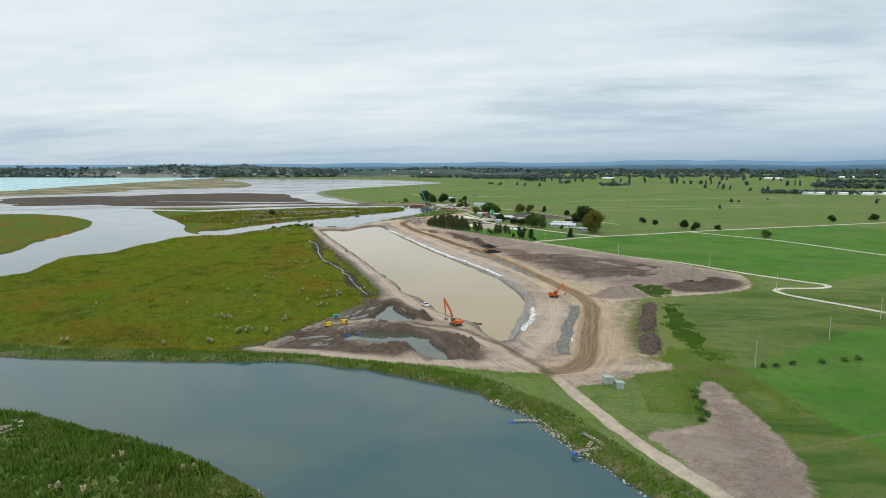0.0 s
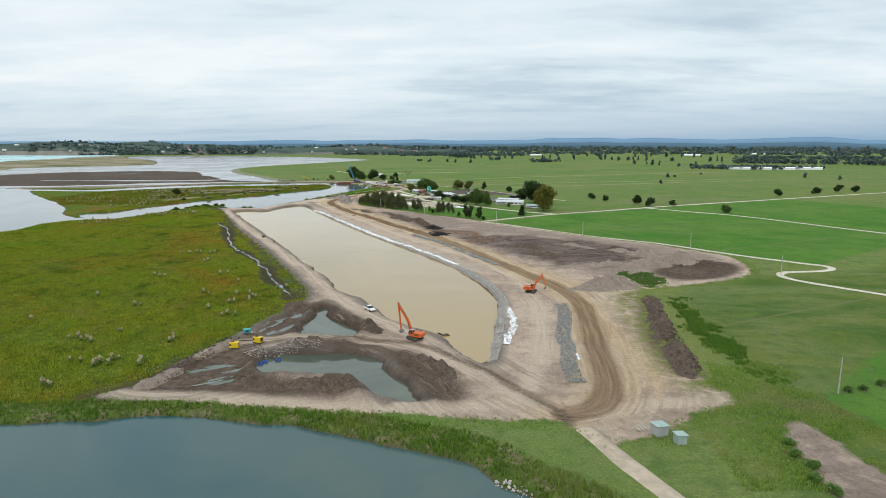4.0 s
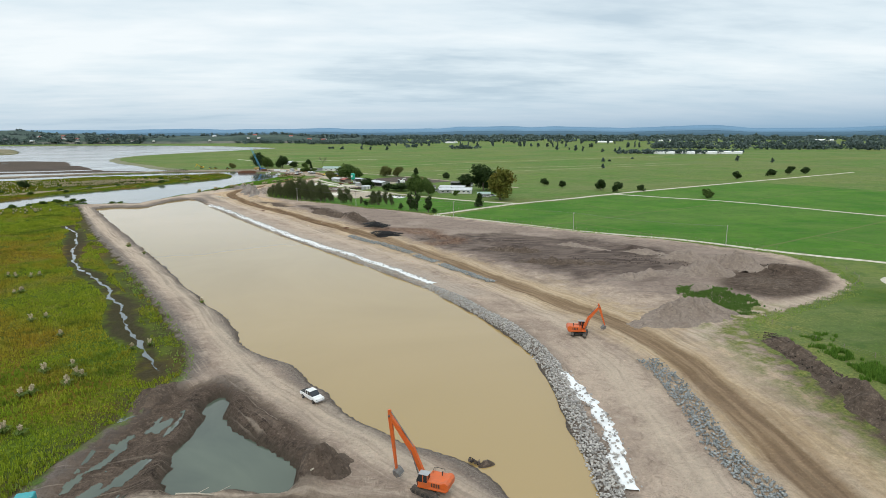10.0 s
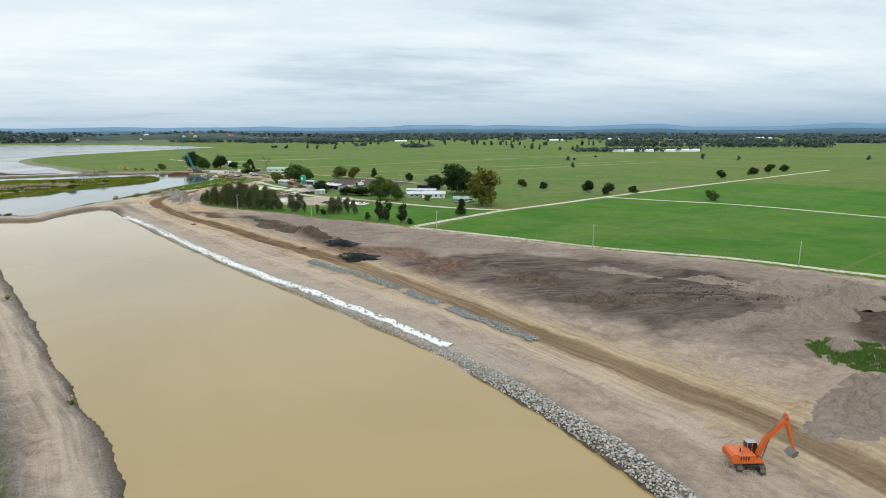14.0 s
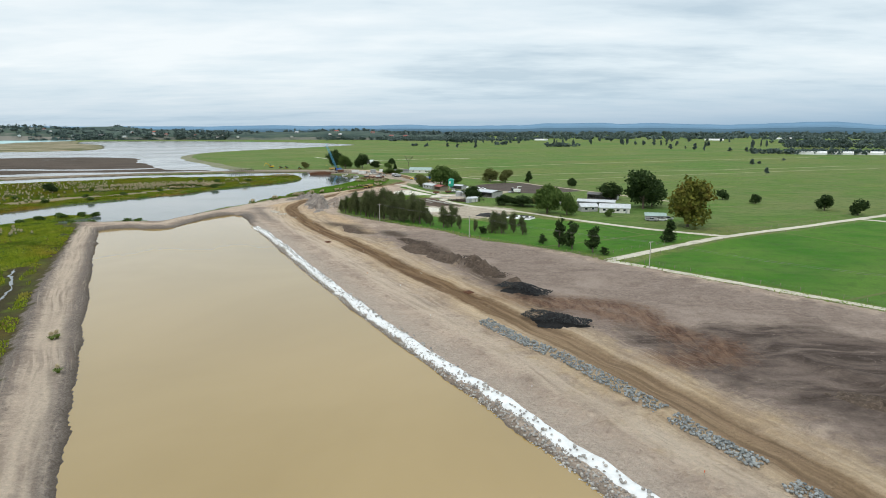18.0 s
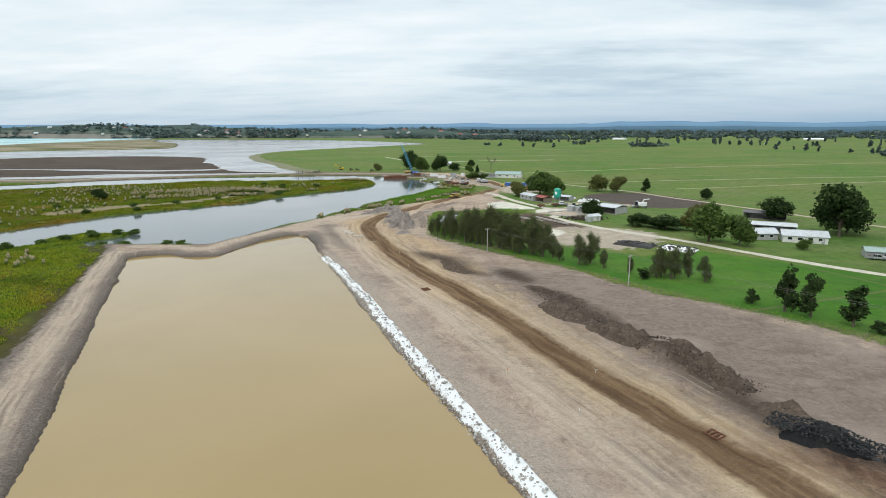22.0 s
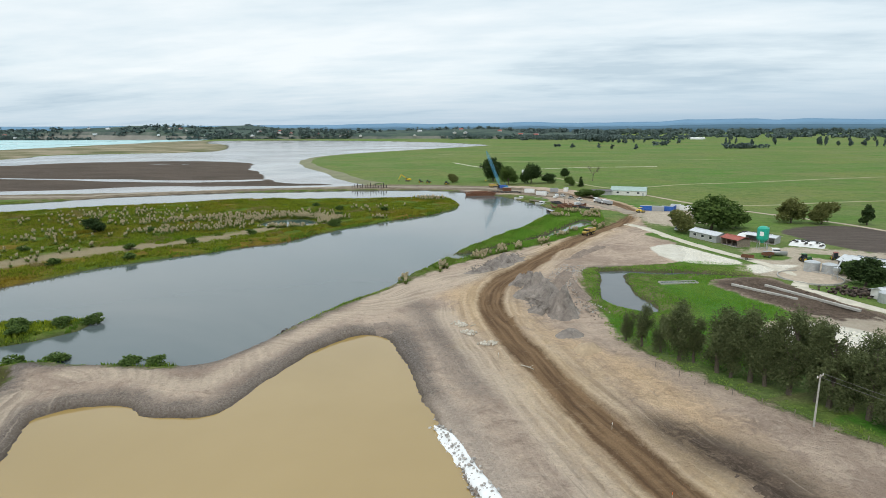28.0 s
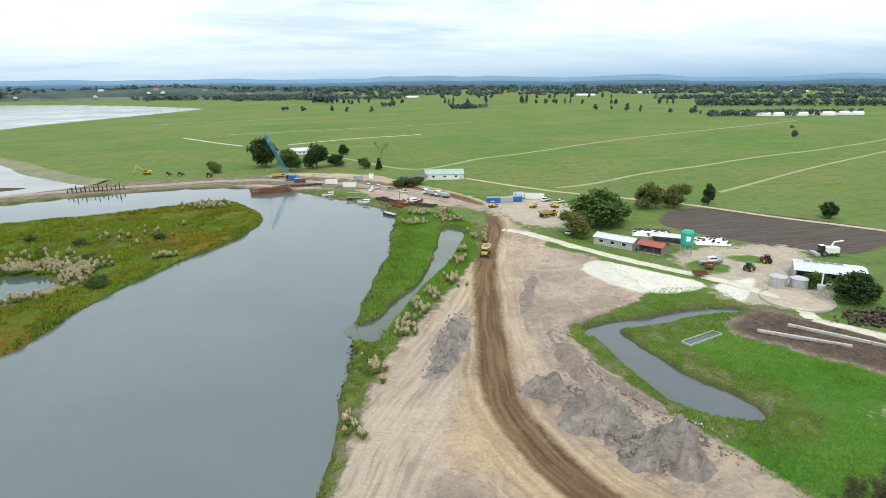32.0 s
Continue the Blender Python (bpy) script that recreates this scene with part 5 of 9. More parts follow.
def tree_model(kind, seed, few=False):
    """Trunk with limbs and a leafy crown for a tree ten metres high, as two meshes."""
    r = np.random.RandomState(seed)
    lobes, limbs = [], []
    if kind == "round":
        top, wide, stem = 10.0, 5.0, 1.6
        for i in range(12):
            a, e = r.rand() * 6.28, r.rand()
            rr = wide * (0.25 + 0.4 * r.rand())
            lobes.append((rr * math.cos(a), rr * math.sin(a), 2.4 + 5.2 * e, 2.1 + r.rand(), 2.1 + r.rand(), 1.6 + 0.8 * r.rand()))
        lobes.append((0, 0, 6.6, 3.0, 3.0, 3.1))
    elif kind == "tall":
        top, wide, stem = 10.0, 3.2, 1.6
        for i in range(8):
            a, e = r.rand() * 6.28, i / 8
            rr = wide * 0.42 * (1 - 0.5 * e)
            lobes.append((rr * math.cos(a), rr * math.sin(a), 2.2 + 6.6 * e, 1.7 - 0.6 * e + 0.3 * r.rand(), 1.7 - 0.6 * e, 1.5))
    elif kind == "cone":
        top, wide, stem = 10.0, 2.0, 0.8
        for i in range(9):
            e = i / 9
            lobes.append((0.3 * r.randn() * (1 - e), 0.3 * r.randn() * (1 - e), 1.2 + 8.0 * e, 1.9 * (1 - 0.72 * e), 1.9 * (1 - 0.72 * e), 1.2))
    else:  # slender, open, several stems
        top, wide, stem = 10.0, 3.0, 1.2
        for i in range(15):
            a, e = r.rand() * 6.28, (i + r.rand()) / 15
            rr = 2.2 * r.rand()
            lobes.append((rr * math.cos(a), rr * math.sin(a), 1.8 + 7.0 * e, 1.0 + 0.6 * r.rand(), 1.0 + 0.6 * r.rand(), 1.6 + 0.8 * r.rand()))
    bm = B()
    h = max(l[2] for l in lobes) - 0.5
    bend = [(0, 0, -0.3), (0.1 * r.randn(), 0.1 * r.randn(), h * 0.35), (0.25 * r.randn(), 0.25 * r.randn(), h * 0.7), (0.3 * r.randn(), 0.3 * r.randn(), h)]
    radii = [0.34, 0.24, 0.14, 0.05]
    for i in range(3):
        tube(bm, bend[i], bend[i + 1], radii[i], radii[i + 1], 7, i == 0)
    for lx, ly, lz, *_ in lobes:
        z0 = max(stem, lz * 0.55)
        k = min(z0 / h, 1) * 3
        i = min(int(k), 2)
        base = Vector(bend[i]).lerp(Vector(bend[i + 1]), k - i)
        tube(bm, base, (lx * 0.85, ly * 0.85, lz), 0.11, 0.03, 5, False)
    trunk = bpy.data.meshes.new("trunk")
    bmesh.ops.recalc_face_normals(bm, faces=bm.faces[:])
    bm.to_mesh(trunk)
    bm.free()
    trunk.materials.append(M_BARK)
    open_crown = kind == "slender"
    per = 300 if open_crown else 84 if kind == "round" else 105
    p = crown_points(lobes, per * 0.3 if few else per, seed, 0.2 if open_crown else 0.5)
    v, f = leaves(p, (1.7 if few else 1.0) * (0.14 if open_crown else 0.35), seed, 0.2, 0.3 if open_crown else 0.0, 0.5 if open_crown else 0.7)
    return trunk, v, f


TREE_MODELS = {}


def tree(kind, x, y, high, wide, leaf, label, group="", seed=0, name="tree"):
    """wide: the crown's width in metres."""
    few = name == "bush" or leaf is M_HAZYLEAF or "paddock tree" in label
    key = (kind, seed % 3, leaf.name, few)
    if key not in TREE_MODELS:
        trunk, v, f = tree_model(kind, 11 + 7 * (seed % 3) + len(kind), few)
        TREE_MODELS[key] = (trunk, mesh_np("crown", v, f, [leaf]))
    trunk, crown = TREE_MODELS[key]
    natural = {"round": 10.0, "tall": 6.2, "cone": 3.9, "slender": 5.4}[kind]
    root = thing(name, x, y, (seed * 67) % 360, label, "tree", group)
    root.scale = (wide / natural, wide / natural, high / 10.0)
    part("trunk", trunk, None, root)
    part("crown", crown, None, root)
    return root

# ---- roads ----
ribbon("farm_road", [(23, 392), (52, 414), (83, 436), (118, 456), (155, 476), (239, 521), (359, 580), (520, 660)], 4.0, M_SHELLROAD, "pale crushed-shell farm road between green paddocks")
ribbon("farm_road", [(23, 392), (38, 377), (57, 358), (84, 330), (104, 313), (121, 299), (146, 270), (168, 250), (177, 243), (177, 236), (168, 231), (152, 228), (146, 221), (149, 211),
                     (160, 198), (185, 170)], 3.2, M_SHELLROAD, "pale crushed-shell track along the earthworks with a sharp bend")
ribbon("farm_road", [(-34, 560), (-22, 540), (-9, 524), (12, 504), (36, 475), (62, 450), (83, 436)], 4.2, M_SHELLROAD, "pale crushed-shell drive past the farmhouse")
ribbon("farm_road", [(165, 482), (190, 458), (222, 428), (262, 360), (320, 270)], 3.4, M_SHELLROAD, "straight pale farm track between paddocks")
ribbon("farm_road", [(-71, 664), (-64, 655), (-58, 637), (-50, 618), (-41, 601), (-34, 588), (-30, 572), (-34, 560)], 4.4, M_SHELLROAD, "dusty shell road from the haul road to the farmyard")
ribbon("farm_track", [(-11, 738), (19, 746), (65, 767), (115, 781), (184, 805), (289, 833), (420, 880)], 3.2, M_GRASSTRACK, "worn clay farm track across green pasture")
ribbon("farm_track", [(-140, 980), (-97, 890), (-78, 842), (-56, 829), (-8, 863), (50, 890), (168, 954), (343, 1021), (520, 1090)], 3.6, M_GRASSTRACK, "long pale farm track across flat pasture")
ribbon("farm_track", [(-54, 800), (-44, 782), (-17, 732), (23, 684), (46, 645), (64, 618), (110, 540)], 3.0, M_TRACKROAD, "pale track behind the ploughed paddock")
ribbon("farm_track", [(-236, 1118), (-205, 1062), (-175, 1012)], 3.4, M_SHELLROAD, "short pale track in far pasture")
ribbon("farm_track", [(-137, 1013), (-76, 1046), (1, 1069)], 3.4, M_SHELLROAD, "straight pale track in far pasture")
ribbon("farm_track", [(-196, 1138), (-110, 1160), (-23, 1184), (120, 1225)], 3.0, M_GRASSTRACK, "faint pale track in far pasture")
ribbon("farm_track", [(-300, 1330), (-150, 1390), (60, 1450)], 3.0, M_GRASSTRACK, "faint pale track in far pasture")
ribbon("farm_track", [(60, 700), (160, 745), (300, 800), (430, 840)], 2.6, M_GRASSTRACK, "faint clay stock track in pasture")
ribbon("access_track", [(33, 80.5), (36, 73), (39, 66), (49, 44), (63, 20), (82, -12), (104, -60)], 4.4, M_TRACKROAD, "narrow dusty access track along the river bank")


def streak_of_water(name, pts, width, label, seed, lift):
    """Shallow water along a wandering line, wide in places and pinched nearly shut in others."""
    c = smooth(pts, False, 8)
    s = np.r_[0, np.cumsum(np.linalg.norm(np.diff(c, axis=0), axis=1))]
    q = np.arange(0, s[-1], 0.5)
    c = np.stack([np.interp(q, s, c[:, 0]), np.interp(q, s, c[:, 1])], 1)
    t = np.gradient(c, axis=0)
    t /= np.linalg.norm(t, axis=1)[:, None]
    nrm = np.stack([-t[:, 1], t[:, 0]], 1)
    c = c + nrm * (1.6 * fbm(q, q * 0 + seed, 9, 3))[:, None]
    side = [np.maximum(width * (0.42 + 1.5 * fbm(q, q * 0 + seed + k, 3.2, 3)), 0.03) for k in (11, 29)]
    rows = []
    for w in (side[0], side[0] * 0, -side[1]):
        p = c + nrm * w[:, None]
        rows.append(np.stack([p[:, 0], p[:, 1], levels(p) + lift], 1))
    me = mesh_np(name, np.stack(rows, 1).reshape(-1, 3), grid_faces(3, len(q)), [M_CHANNEL], True)
    return tagged(new(name, me), label, "water", kind="structure")


streak_of_water("marsh_stream", STREAM, 0.85, "narrow pale stream through dark mud in the wetland", 3, 0.06)
def mire(poly, turn, seed):
    """Thin ragged films of water lying between the clods of a muddy hollow."""
    c = smooth(poly)
    lo, hi = c.min(0), c.max(0)
    ax, ay = np.arange(lo[0], hi[0], 0.3), np.arange(lo[1], hi[1], 0.3)
    X, Y = (g.ravel() for g in np.meshgrid(ax, ay))
    ca, sa = math.cos(radians(turn)), math.sin(radians(turn))
    u, v = X * ca + Y * sa, Y * ca - X * sa
    film = fbm(u * 0.35 + 50, v * 1.1 + seed, 2.2, 4) - 0.10 - 0.25 * np.clip((sdf(c, X, Y, 10.0) + 2) / 2, 0, 1)
    f = grid_faces(len(ax), len(ay))
    f = f[film[f].mean(1) > 0]
    used, back = np.unique(f, return_inverse=True)
    p = np.stack([X, Y], 1)[used]
    me = mesh_np("puddle", np.stack([p[:, 0], p[:, 1], levels(p) + 0.05], 1), back.reshape(-1, 4), [M_POOL], True)
    return tagged(new("puddle", me), "shallow ragged puddles over dark churned mud", "water", kind="structure")


for k, q in enumerate(MIRES):
    mire(q, (75, 30)[k], 4 + 9 * k)

# ---- machines ----
def excavator(x, y, heading, slew, label, pitch1, pitch2, long_reach=True, paint=None):
    """heading: of the tracks; slew: of the upper body from it; the arm points along +x of the upper body."""
    paint = paint or M_ORANGE
    root = thing("excavator", x, y, heading, label, "excavator", "excavators at the works")
    for s in (-1.35, 1.35):
        bm = B()
        ring = [(-2.1, 0.55), (-1.75, 0.12), (1.75, 0.12), (2.1, 0.55), (1.75, 0.98), (-1.75, 0.98)]
        prism(bm, ring, s - 0.33, s + 0.33)
        track = part("track", bm, M_TRACKS, root)
        for i in range(11):
            part("track_shoe", box(B(), (-1.7 + 0.34 * i, s, 1.0), (0.2, 0.7, 0.07)), M_TRACKS, track)
        for i in range(5):
            part("roller_wheel", tube(B(), (-1.5 + 0.75 * i, s - 0.36, 0.45), (-1.5 + 0.75 * i, s + 0.36, 0.45), 0.26, n=10), M_BLACK, track)
    bm = B()
    box(bm, (0, 0, 0.75), (2.4, 2.2, 0.45), bevel=0.06)
    tube(bm, (0, 0, 0.9), (0, 0, 1.2), 0.85, n=16)
    part("undercarriage", bm, M_BLACK, root)
    U = pose(0, 0, 1.2, 0, 0, slew)
    up = part("upper_body", box(box(B(), (-0.7, 0, 0.16), (4.0, 2.7, 0.3), bevel=0.05), (-1.0, 0.0, 0.75), (2.4, 2.65, 0.95), bevel=0.12), paint, root, "orange engine housing", U)
    bm = B()
    prism(bm, [(-2.9, 0.25), (-2.1, 0.25), (-2.1, 1.3), (-2.6, 1.3), (-2.9, 1.0)], -1.32, 1.32)
    part("counterweight", bm, paint, up)
    for s in (-1.335, 1.335):
        for i in range(4):
            part("vent", box(B(), (-1.7 + 0.32 * i, s, 0.75), (0.18, 0.03, 0.5)), M_BLACK, up)
    part("exhaust", tube(tube(B(), (-1.5, -0.5, 1.2), (-1.5, -0.5, 1.75), 0.08), (-1.5, -0.5, 1.7), (-1.62, -0.5, 1.8), 0.07), M_BLACK, up)
    bm = B()
    for px, py in ((-0.2, -1.2), (-1.6, -1.2), (-0.2, -0.5)):
        tube(bm, (px, py, 1.2), (px, py, 1.75), 0.03, n=5)
    tube(bm, (-0.2, -1.2, 1.75), (-1.6, -1.2, 1.75), 0.03, n=5)
    tube(bm, (-0.2, -1.2, 1.75), (-0.2, -0.5, 1.75), 0.03, n=5)
    part("handrail", bm, M_BLACK, up)
    bm = B()
    prism(bm, [(-0.15, 0.3), (1.3, 0.3), (1.42, 1.0), (1.05, 1.95), (-0.15, 1.95)], 0.4, 1.35)
    cab = part("cab", bm, M_GLASS, up, "dark glazed cab")
    bm = B()
    box(bm, (0.45, 0.88, 1.99), (1.35, 1.05, 0.08), bevel=0.02)
    part("cab_roof", bm, M_GREYPAINT, cab, "pale grey cab roof")
    bm = B()
    for px, pz in ((-0.12, 1.1), (0.5, 1.1)):
        for py in (0.39, 1.36):
            box(bm, (px, py, pz), (0.09, 0.04, 1.7))
    box(bm, (0.5, 1.36, 0.6), (1.4, 0.04, 0.6))
    part("cab_frame", bm, paint, cab)
    # arm
    L1, L2 = (9.2, 7.6) if long_reach else (6.0, 4.6)
    a1, a2 = radians(pitch1), radians(pitch2)
    foot = Vector((0.9, -0.25, 0.7))
    elbow = foot + Vector((L1 * math.cos(a1), 0, L1 * math.sin(a1)))
    tip = elbow + Vector((L2 * math.cos(a2), 0, L2 * math.sin(a2)))
    nrm = Vector((-math.sin(a1), 0, math.cos(a1)))
    mid = foot.lerp(elbow, 0.45) + nrm * 0.45

    def beam(pts, half, wide):
        bm = B()
        up_pts, down = [], []
        for i, p in enumerate(pts):
            d = (pts[min(i + 1, len(pts) - 1)] - pts[max(i - 1, 0)]).normalized()
            n = Vector((-d.z, 0, d.x))
            up_pts.append(p + n * half[i])
            down.append(p - n * half[i])
        ring = [(p.x, p.z) for p in up_pts] + [(p.x, p.z) for p in reversed(down)]
        prism(bm, ring, foot.y - wide, foot.y + wide)
        return bm

    boom = part("boom", beam([foot, mid, elbow], [0.24, 0.38, 0.2], 0.24), paint, up)
    for s in (-0.42, 0.42):
        a = Vector((1.3, foot.y + s, 0.35))
        b = mid + Vector((0, s, -0.1))
        part("boom_ram", tube(tube(B(), a, a.lerp(b, 0.6), 0.1, n=7), a.lerp(b, 0.55), b, 0.06, n=6), M_STEEL, boom)
    part("stick_ram", tube(tube(B(), mid + nrm * 0.35, mid.lerp(elbow, 0.6) + nrm * 0.45, 0.1, n=7), mid.lerp(elbow, 0.55) + nrm * 0.45, elbow + Vector((-0.2, 0, 0.55)), 0.06, n=6), M_STEEL, boom)
    back = elbow - (tip - elbow).normalized() * 0.8
    stick = part("stick", beam([back, elbow, tip], [0.16, 0.26, 0.12], 0.17), paint, up)
    bm = B()
    tube(bm, elbow + Vector((0, -0.3, 0)), elbow + Vector((0, 0.3, 0)), 0.16, n=8)
    part("elbow_pin", bm, M_STEEL, stick)
    d = (tip - elbow).normalized()
    bm = B()
    ring = [(tip.x - 0.15, tip.z + 0.1), (tip.x + 0.25, tip.z + 0.05), (tip.x + 0.2, tip.z - 0.45), (tip.x - 0.35, tip.z - 0.85), (tip.x - 0.75, tip.z - 0.6), (tip.x - 0.5, tip.z - 0.2)]
    prism(bm, ring, foot.y - 0.75, foot.y + 0.75)
    bucket = part("bucket", bm, M_STEEL, up, "worn steel ditching bucket")
    for i in range(5):
        part("tooth", box(B(), (tip.x - 0.78, foot.y - 0.6 + 0.3 * i, tip.z - 0.66), (0.2, 0.08, 0.07)), M_STEEL, bucket)
    return root


excavator(-5.5, 133.5, 138, 14, "orange long-reach excavator with its arm folded high by the pond", 58, -96)
excavator(34.8, 189, 62, -74, "orange excavator with its bucket lowered on the pond bank", 57, -72, False)


def wheel(parent, x, y, r, w, name="wheel", rim=M_STEEL):
    bm = B()
    tube(bm, (x, y - w / 2, r), (x, y + w / 2, r), r, n=16)
    wh = part(name, bm, M_BLACK, parent)
    part("rim", tube(B(), (x, y - w / 2 - 0.015, r), (x, y + w / 2 + 0.015, r), r * 0.58, n=12), rim, wh)
    return wh


def ute(x, y, rz, label, paint, group="", name="utility_truck", tray=True):
    root = thing(name, x, y, rz, label, "vehicle", group)
    bm = B()
    ring = [(-2.6, 0.5), (2.5, 0.45), (2.62, 0.7), (2.5, 1.0), (1.25, 1.12), (-2.6, 1.12)]
    prism(bm, ring, -0.9, 0.9)
    bmesh.ops.bevel(bm, geom=bm.edges[:], offset=0.06, segments=2, affect="EDGES")
    part("body", bm, paint, root)
    bm = B()
    ring = [(-0.95, 1.1), (1.3, 1.1), (0.55, 1.75), (-0.8, 1.78)] if tray else [(-2.4, 1.1), (1.3, 1.1), (0.5, 1.7), (-1.9, 1.72)]
    prism(bm, ring, -0.8, 0.8)
    part("window", bm, M_GLASS, root)
    bm = B()
    x0, x1 = (-0.82, 0.5) if tray else (-1.9, 0.45)
    box(bm, ((x0 + x1) / 2, 0, 1.79), (x1 - x0, 1.5, 0.07), bevel=0.02)
    for px in (x0, (x0 + x1) / 2):
        for s in (-0.8, 0.8):
            box(bm, (px, s, 1.45), (0.1, 0.05, 0.65))
    part("cab_roof", bm, paint, root)
    if tray:
        bm = B()
        box(bm, (-1.8, 0, 1.14), (1.5, 1.55, 0.05))
        part("tray_bed", bm, M_BLACK, root)
    for px in (-1.6, 1.65):
        for s in (-0.82, 0.82):
            wheel(root, px, s, 0.38, 0.24)
    for s in (-0.65, 0.65):
        part("headlight", box(B(), (2.53, s, 0.85), (0.08, 0.34, 0.16)), M_PIPE, root)
    part("bumper", box(B(), (2.6, 0, 0.55), (0.12, 1.7, 0.18), bevel=0.03), M_GREYPAINT, root)
    return root


ute(-23.5, 163.5, -52, "white double-cab utility parked beside the pond", M_WHITE)


def pump_set(x, y, rz):
    root = thing("pump_unit", x, y, rz, "yellow enclosed diesel pump on a skid on the bank", "pump", "pumps beside the pool")
    bm = B()
    box(bm, (0, 0, 0.12), (2.7, 1.5, 0.22), bevel=0.03)
    part("skid", bm, M_BLACK, root)
    part("canopy", box(B(), (0, 0, 1.05), (2.5, 1.45, 1.65), bevel=0.07), M_YELLOW, root)
    part("door", box(B(), (-0.3, -0.74, 1.0), (1.5, 0.03, 1.2)), M_YELLOW, root)
    part("vent", box(B(), (-0.9, -0.76, 1.2), (0.5, 0.03, 0.5)), M_BLACK, root)
    part("radiator_grille", box(B(), (1.27, 0, 1.1), (0.04, 1.0, 1.0)), M_BLACK, root)
    part("top_hatch", box(B(), (-0.5, 0.1, 1.9), (1.1, 0.9, 0.06)), M_BLACK, root)
    part("exhaust", tube(B(), (0.7, 0.3, 1.85), (0.7, 0.3, 2.25), 0.06), M_STEEL, root)
    part("suction_flange", tube(B(), (-1.25, 0, 0.8), (-1.75, 0, 0.8), 0.2, n=10), M_STEEL, root)
    return root


pump_set(-55.8, 124.8, 10)
pump_set(-50.5, 129.2, -20)


def trailer_generator(x, y, rz):
    root = thing("generator_trailer", x, y, rz, "teal compressor on a small white road trailer", "generator")
    part("canopy", box(B(), (0, 0, 1.15), (2.2, 1.3, 1.1), bevel=0.12), M_TEAL, root)
    part("chassis", box(B(), (0.2, 0, 0.52), (2.8, 1.1, 0.12)), M_PIPE, root)
    part("drawbar", tube(B(), (1.4, 0, 0.5), (2.5, 0, 0.45), 0.06), M_PIPE, root)
    part("vent", box(B(), (0.2, -0.665, 1.15), (0.9, 0.03, 0.5)), M_BLACK, root)
    for s in (-0.72, 0.72):
        wheel(root, -0.1, s, 0.33, 0.2)
    return root


trailer_generator(-56.5, 136.8, 10)


def pontoon(x, y, rz, label="blue plastic pump floats tied at the pool edge", z=None):
    root = thing("pump_float", x, y, rz, label, "float", "blue floats", z)
    for i in (-0.45, 0.45):
        bm = B()
        lathe(bm, [(0.18, -0.55), (0.3, -0.5), (0.3, 0.5), (0.18, 0.55)], 12)
        bmesh.ops.rotate(bm, verts=bm.verts[:], matrix=Matrix.Rotation(radians(90), 3, "X"), cent=(0, 0, 0))
        bmesh.ops.translate(bm, verts=bm.verts[:], vec=(i, 0, 0.2))
        part("drum", bm, M_BLUE, root)
    bm = B()
    for s in (-0.35, 0.35):
        box(bm, (0, s, 0.5), (1.5, 0.1, 0.06))
    part("strap", bm, M_BLACK, root)
    return root


for px, py, a in ((-45.5, 115.5, 20), (-44.6, 117.2, 10), (-45.2, 116.6, 60), (-41.5, 118.6, 0)):
    pontoon(px, py, a, z=max(level(px, py), WATER_Z))


def line_tube(name, pts, r, material, label, category, group="", lift=None, n=6, k=5):
    """A hose, wire or log along a line; lift: above the ground, else the points carry z."""
    p = np.array(pts, float)
    c = smooth(p[:, :2], False, k)
    if lift is None:
        s = np.linspace(0, len(p) - 1, len(c))
        z = np.interp(s, np.arange(len(p)), p[:, 2])
    else:
        z = np.maximum(levels(c), WATER_Z) + lift
    cu = bpy.data.curves.new(name, "CURVE")
    cu.dimensions, cu.bevel_depth, cu.bevel_resolution = "3D", r, 1
    sp = cu.splines.new("POLY")
    sp.points.add(len(c) - 1)
    for q, (a, b), h in zip(sp.points, c, z):
        q.co = (a, b, h, 1)
    me = bpy.data.meshes.new_from_object(bpy.data.objects.new(name, cu))
    me.materials.append(material)
    return tagged(new(name, me), label, category, group)


line_tube("pump_hose", [(-50, 128), (-47, 123), (-45, 117)], 0.12, M_BLACK, "black suction hose from a pump to the pool", "hose", "pump hoses", 0.1)
line_tube("pump_hose", [(-52, 129.5), (-49, 124), (-42, 119)], 0.12, M_BLACK, "black suction hose from a pump to the pool", "hose", "pump hoses", 0.1)
line_tube("pump_hose", [(-49, 130), (-54, 131.5), (-60, 129.5), (-66, 131)], 0.13, M_BLACK, "black discharge hose across the bund into the rushes", "hose", "pump hoses", 0.12)

# huts, pallets and pole by the access track
def small_hut(x, y, rz, sx, sy, h, wall, roof, label):
    root = thing("hut", x, y, rz, label, "hut", "huts by the access track")
    part("wall", box(B(), (0, 0, h / 2), (sx, sy, h)), wall, root)
    bm = B()
    box(bm, (0, 0, h + 0.08), (sx + 0.4, sy + 0.4, 0.12), ry=4)
    part("roof", bm, roof, root)
    part("door", box(B(), (0, -sy / 2 - 0.02, h * 0.45), (0.8, 0.05, h * 0.85)), M_GREYPAINT, root)
    return root


small_hut(47.5, 78.5, 20, 2.6, 2.2, 2.1, M_GREYWALL, M_GREENROOF, "small grey lean-to hut with a dull roof")
small_hut(50.5, 75.5, 12, 2.0, 1.7, 1.8, M_GREENROOF, M_GREENROOF, "small pale green box hut beside the track")


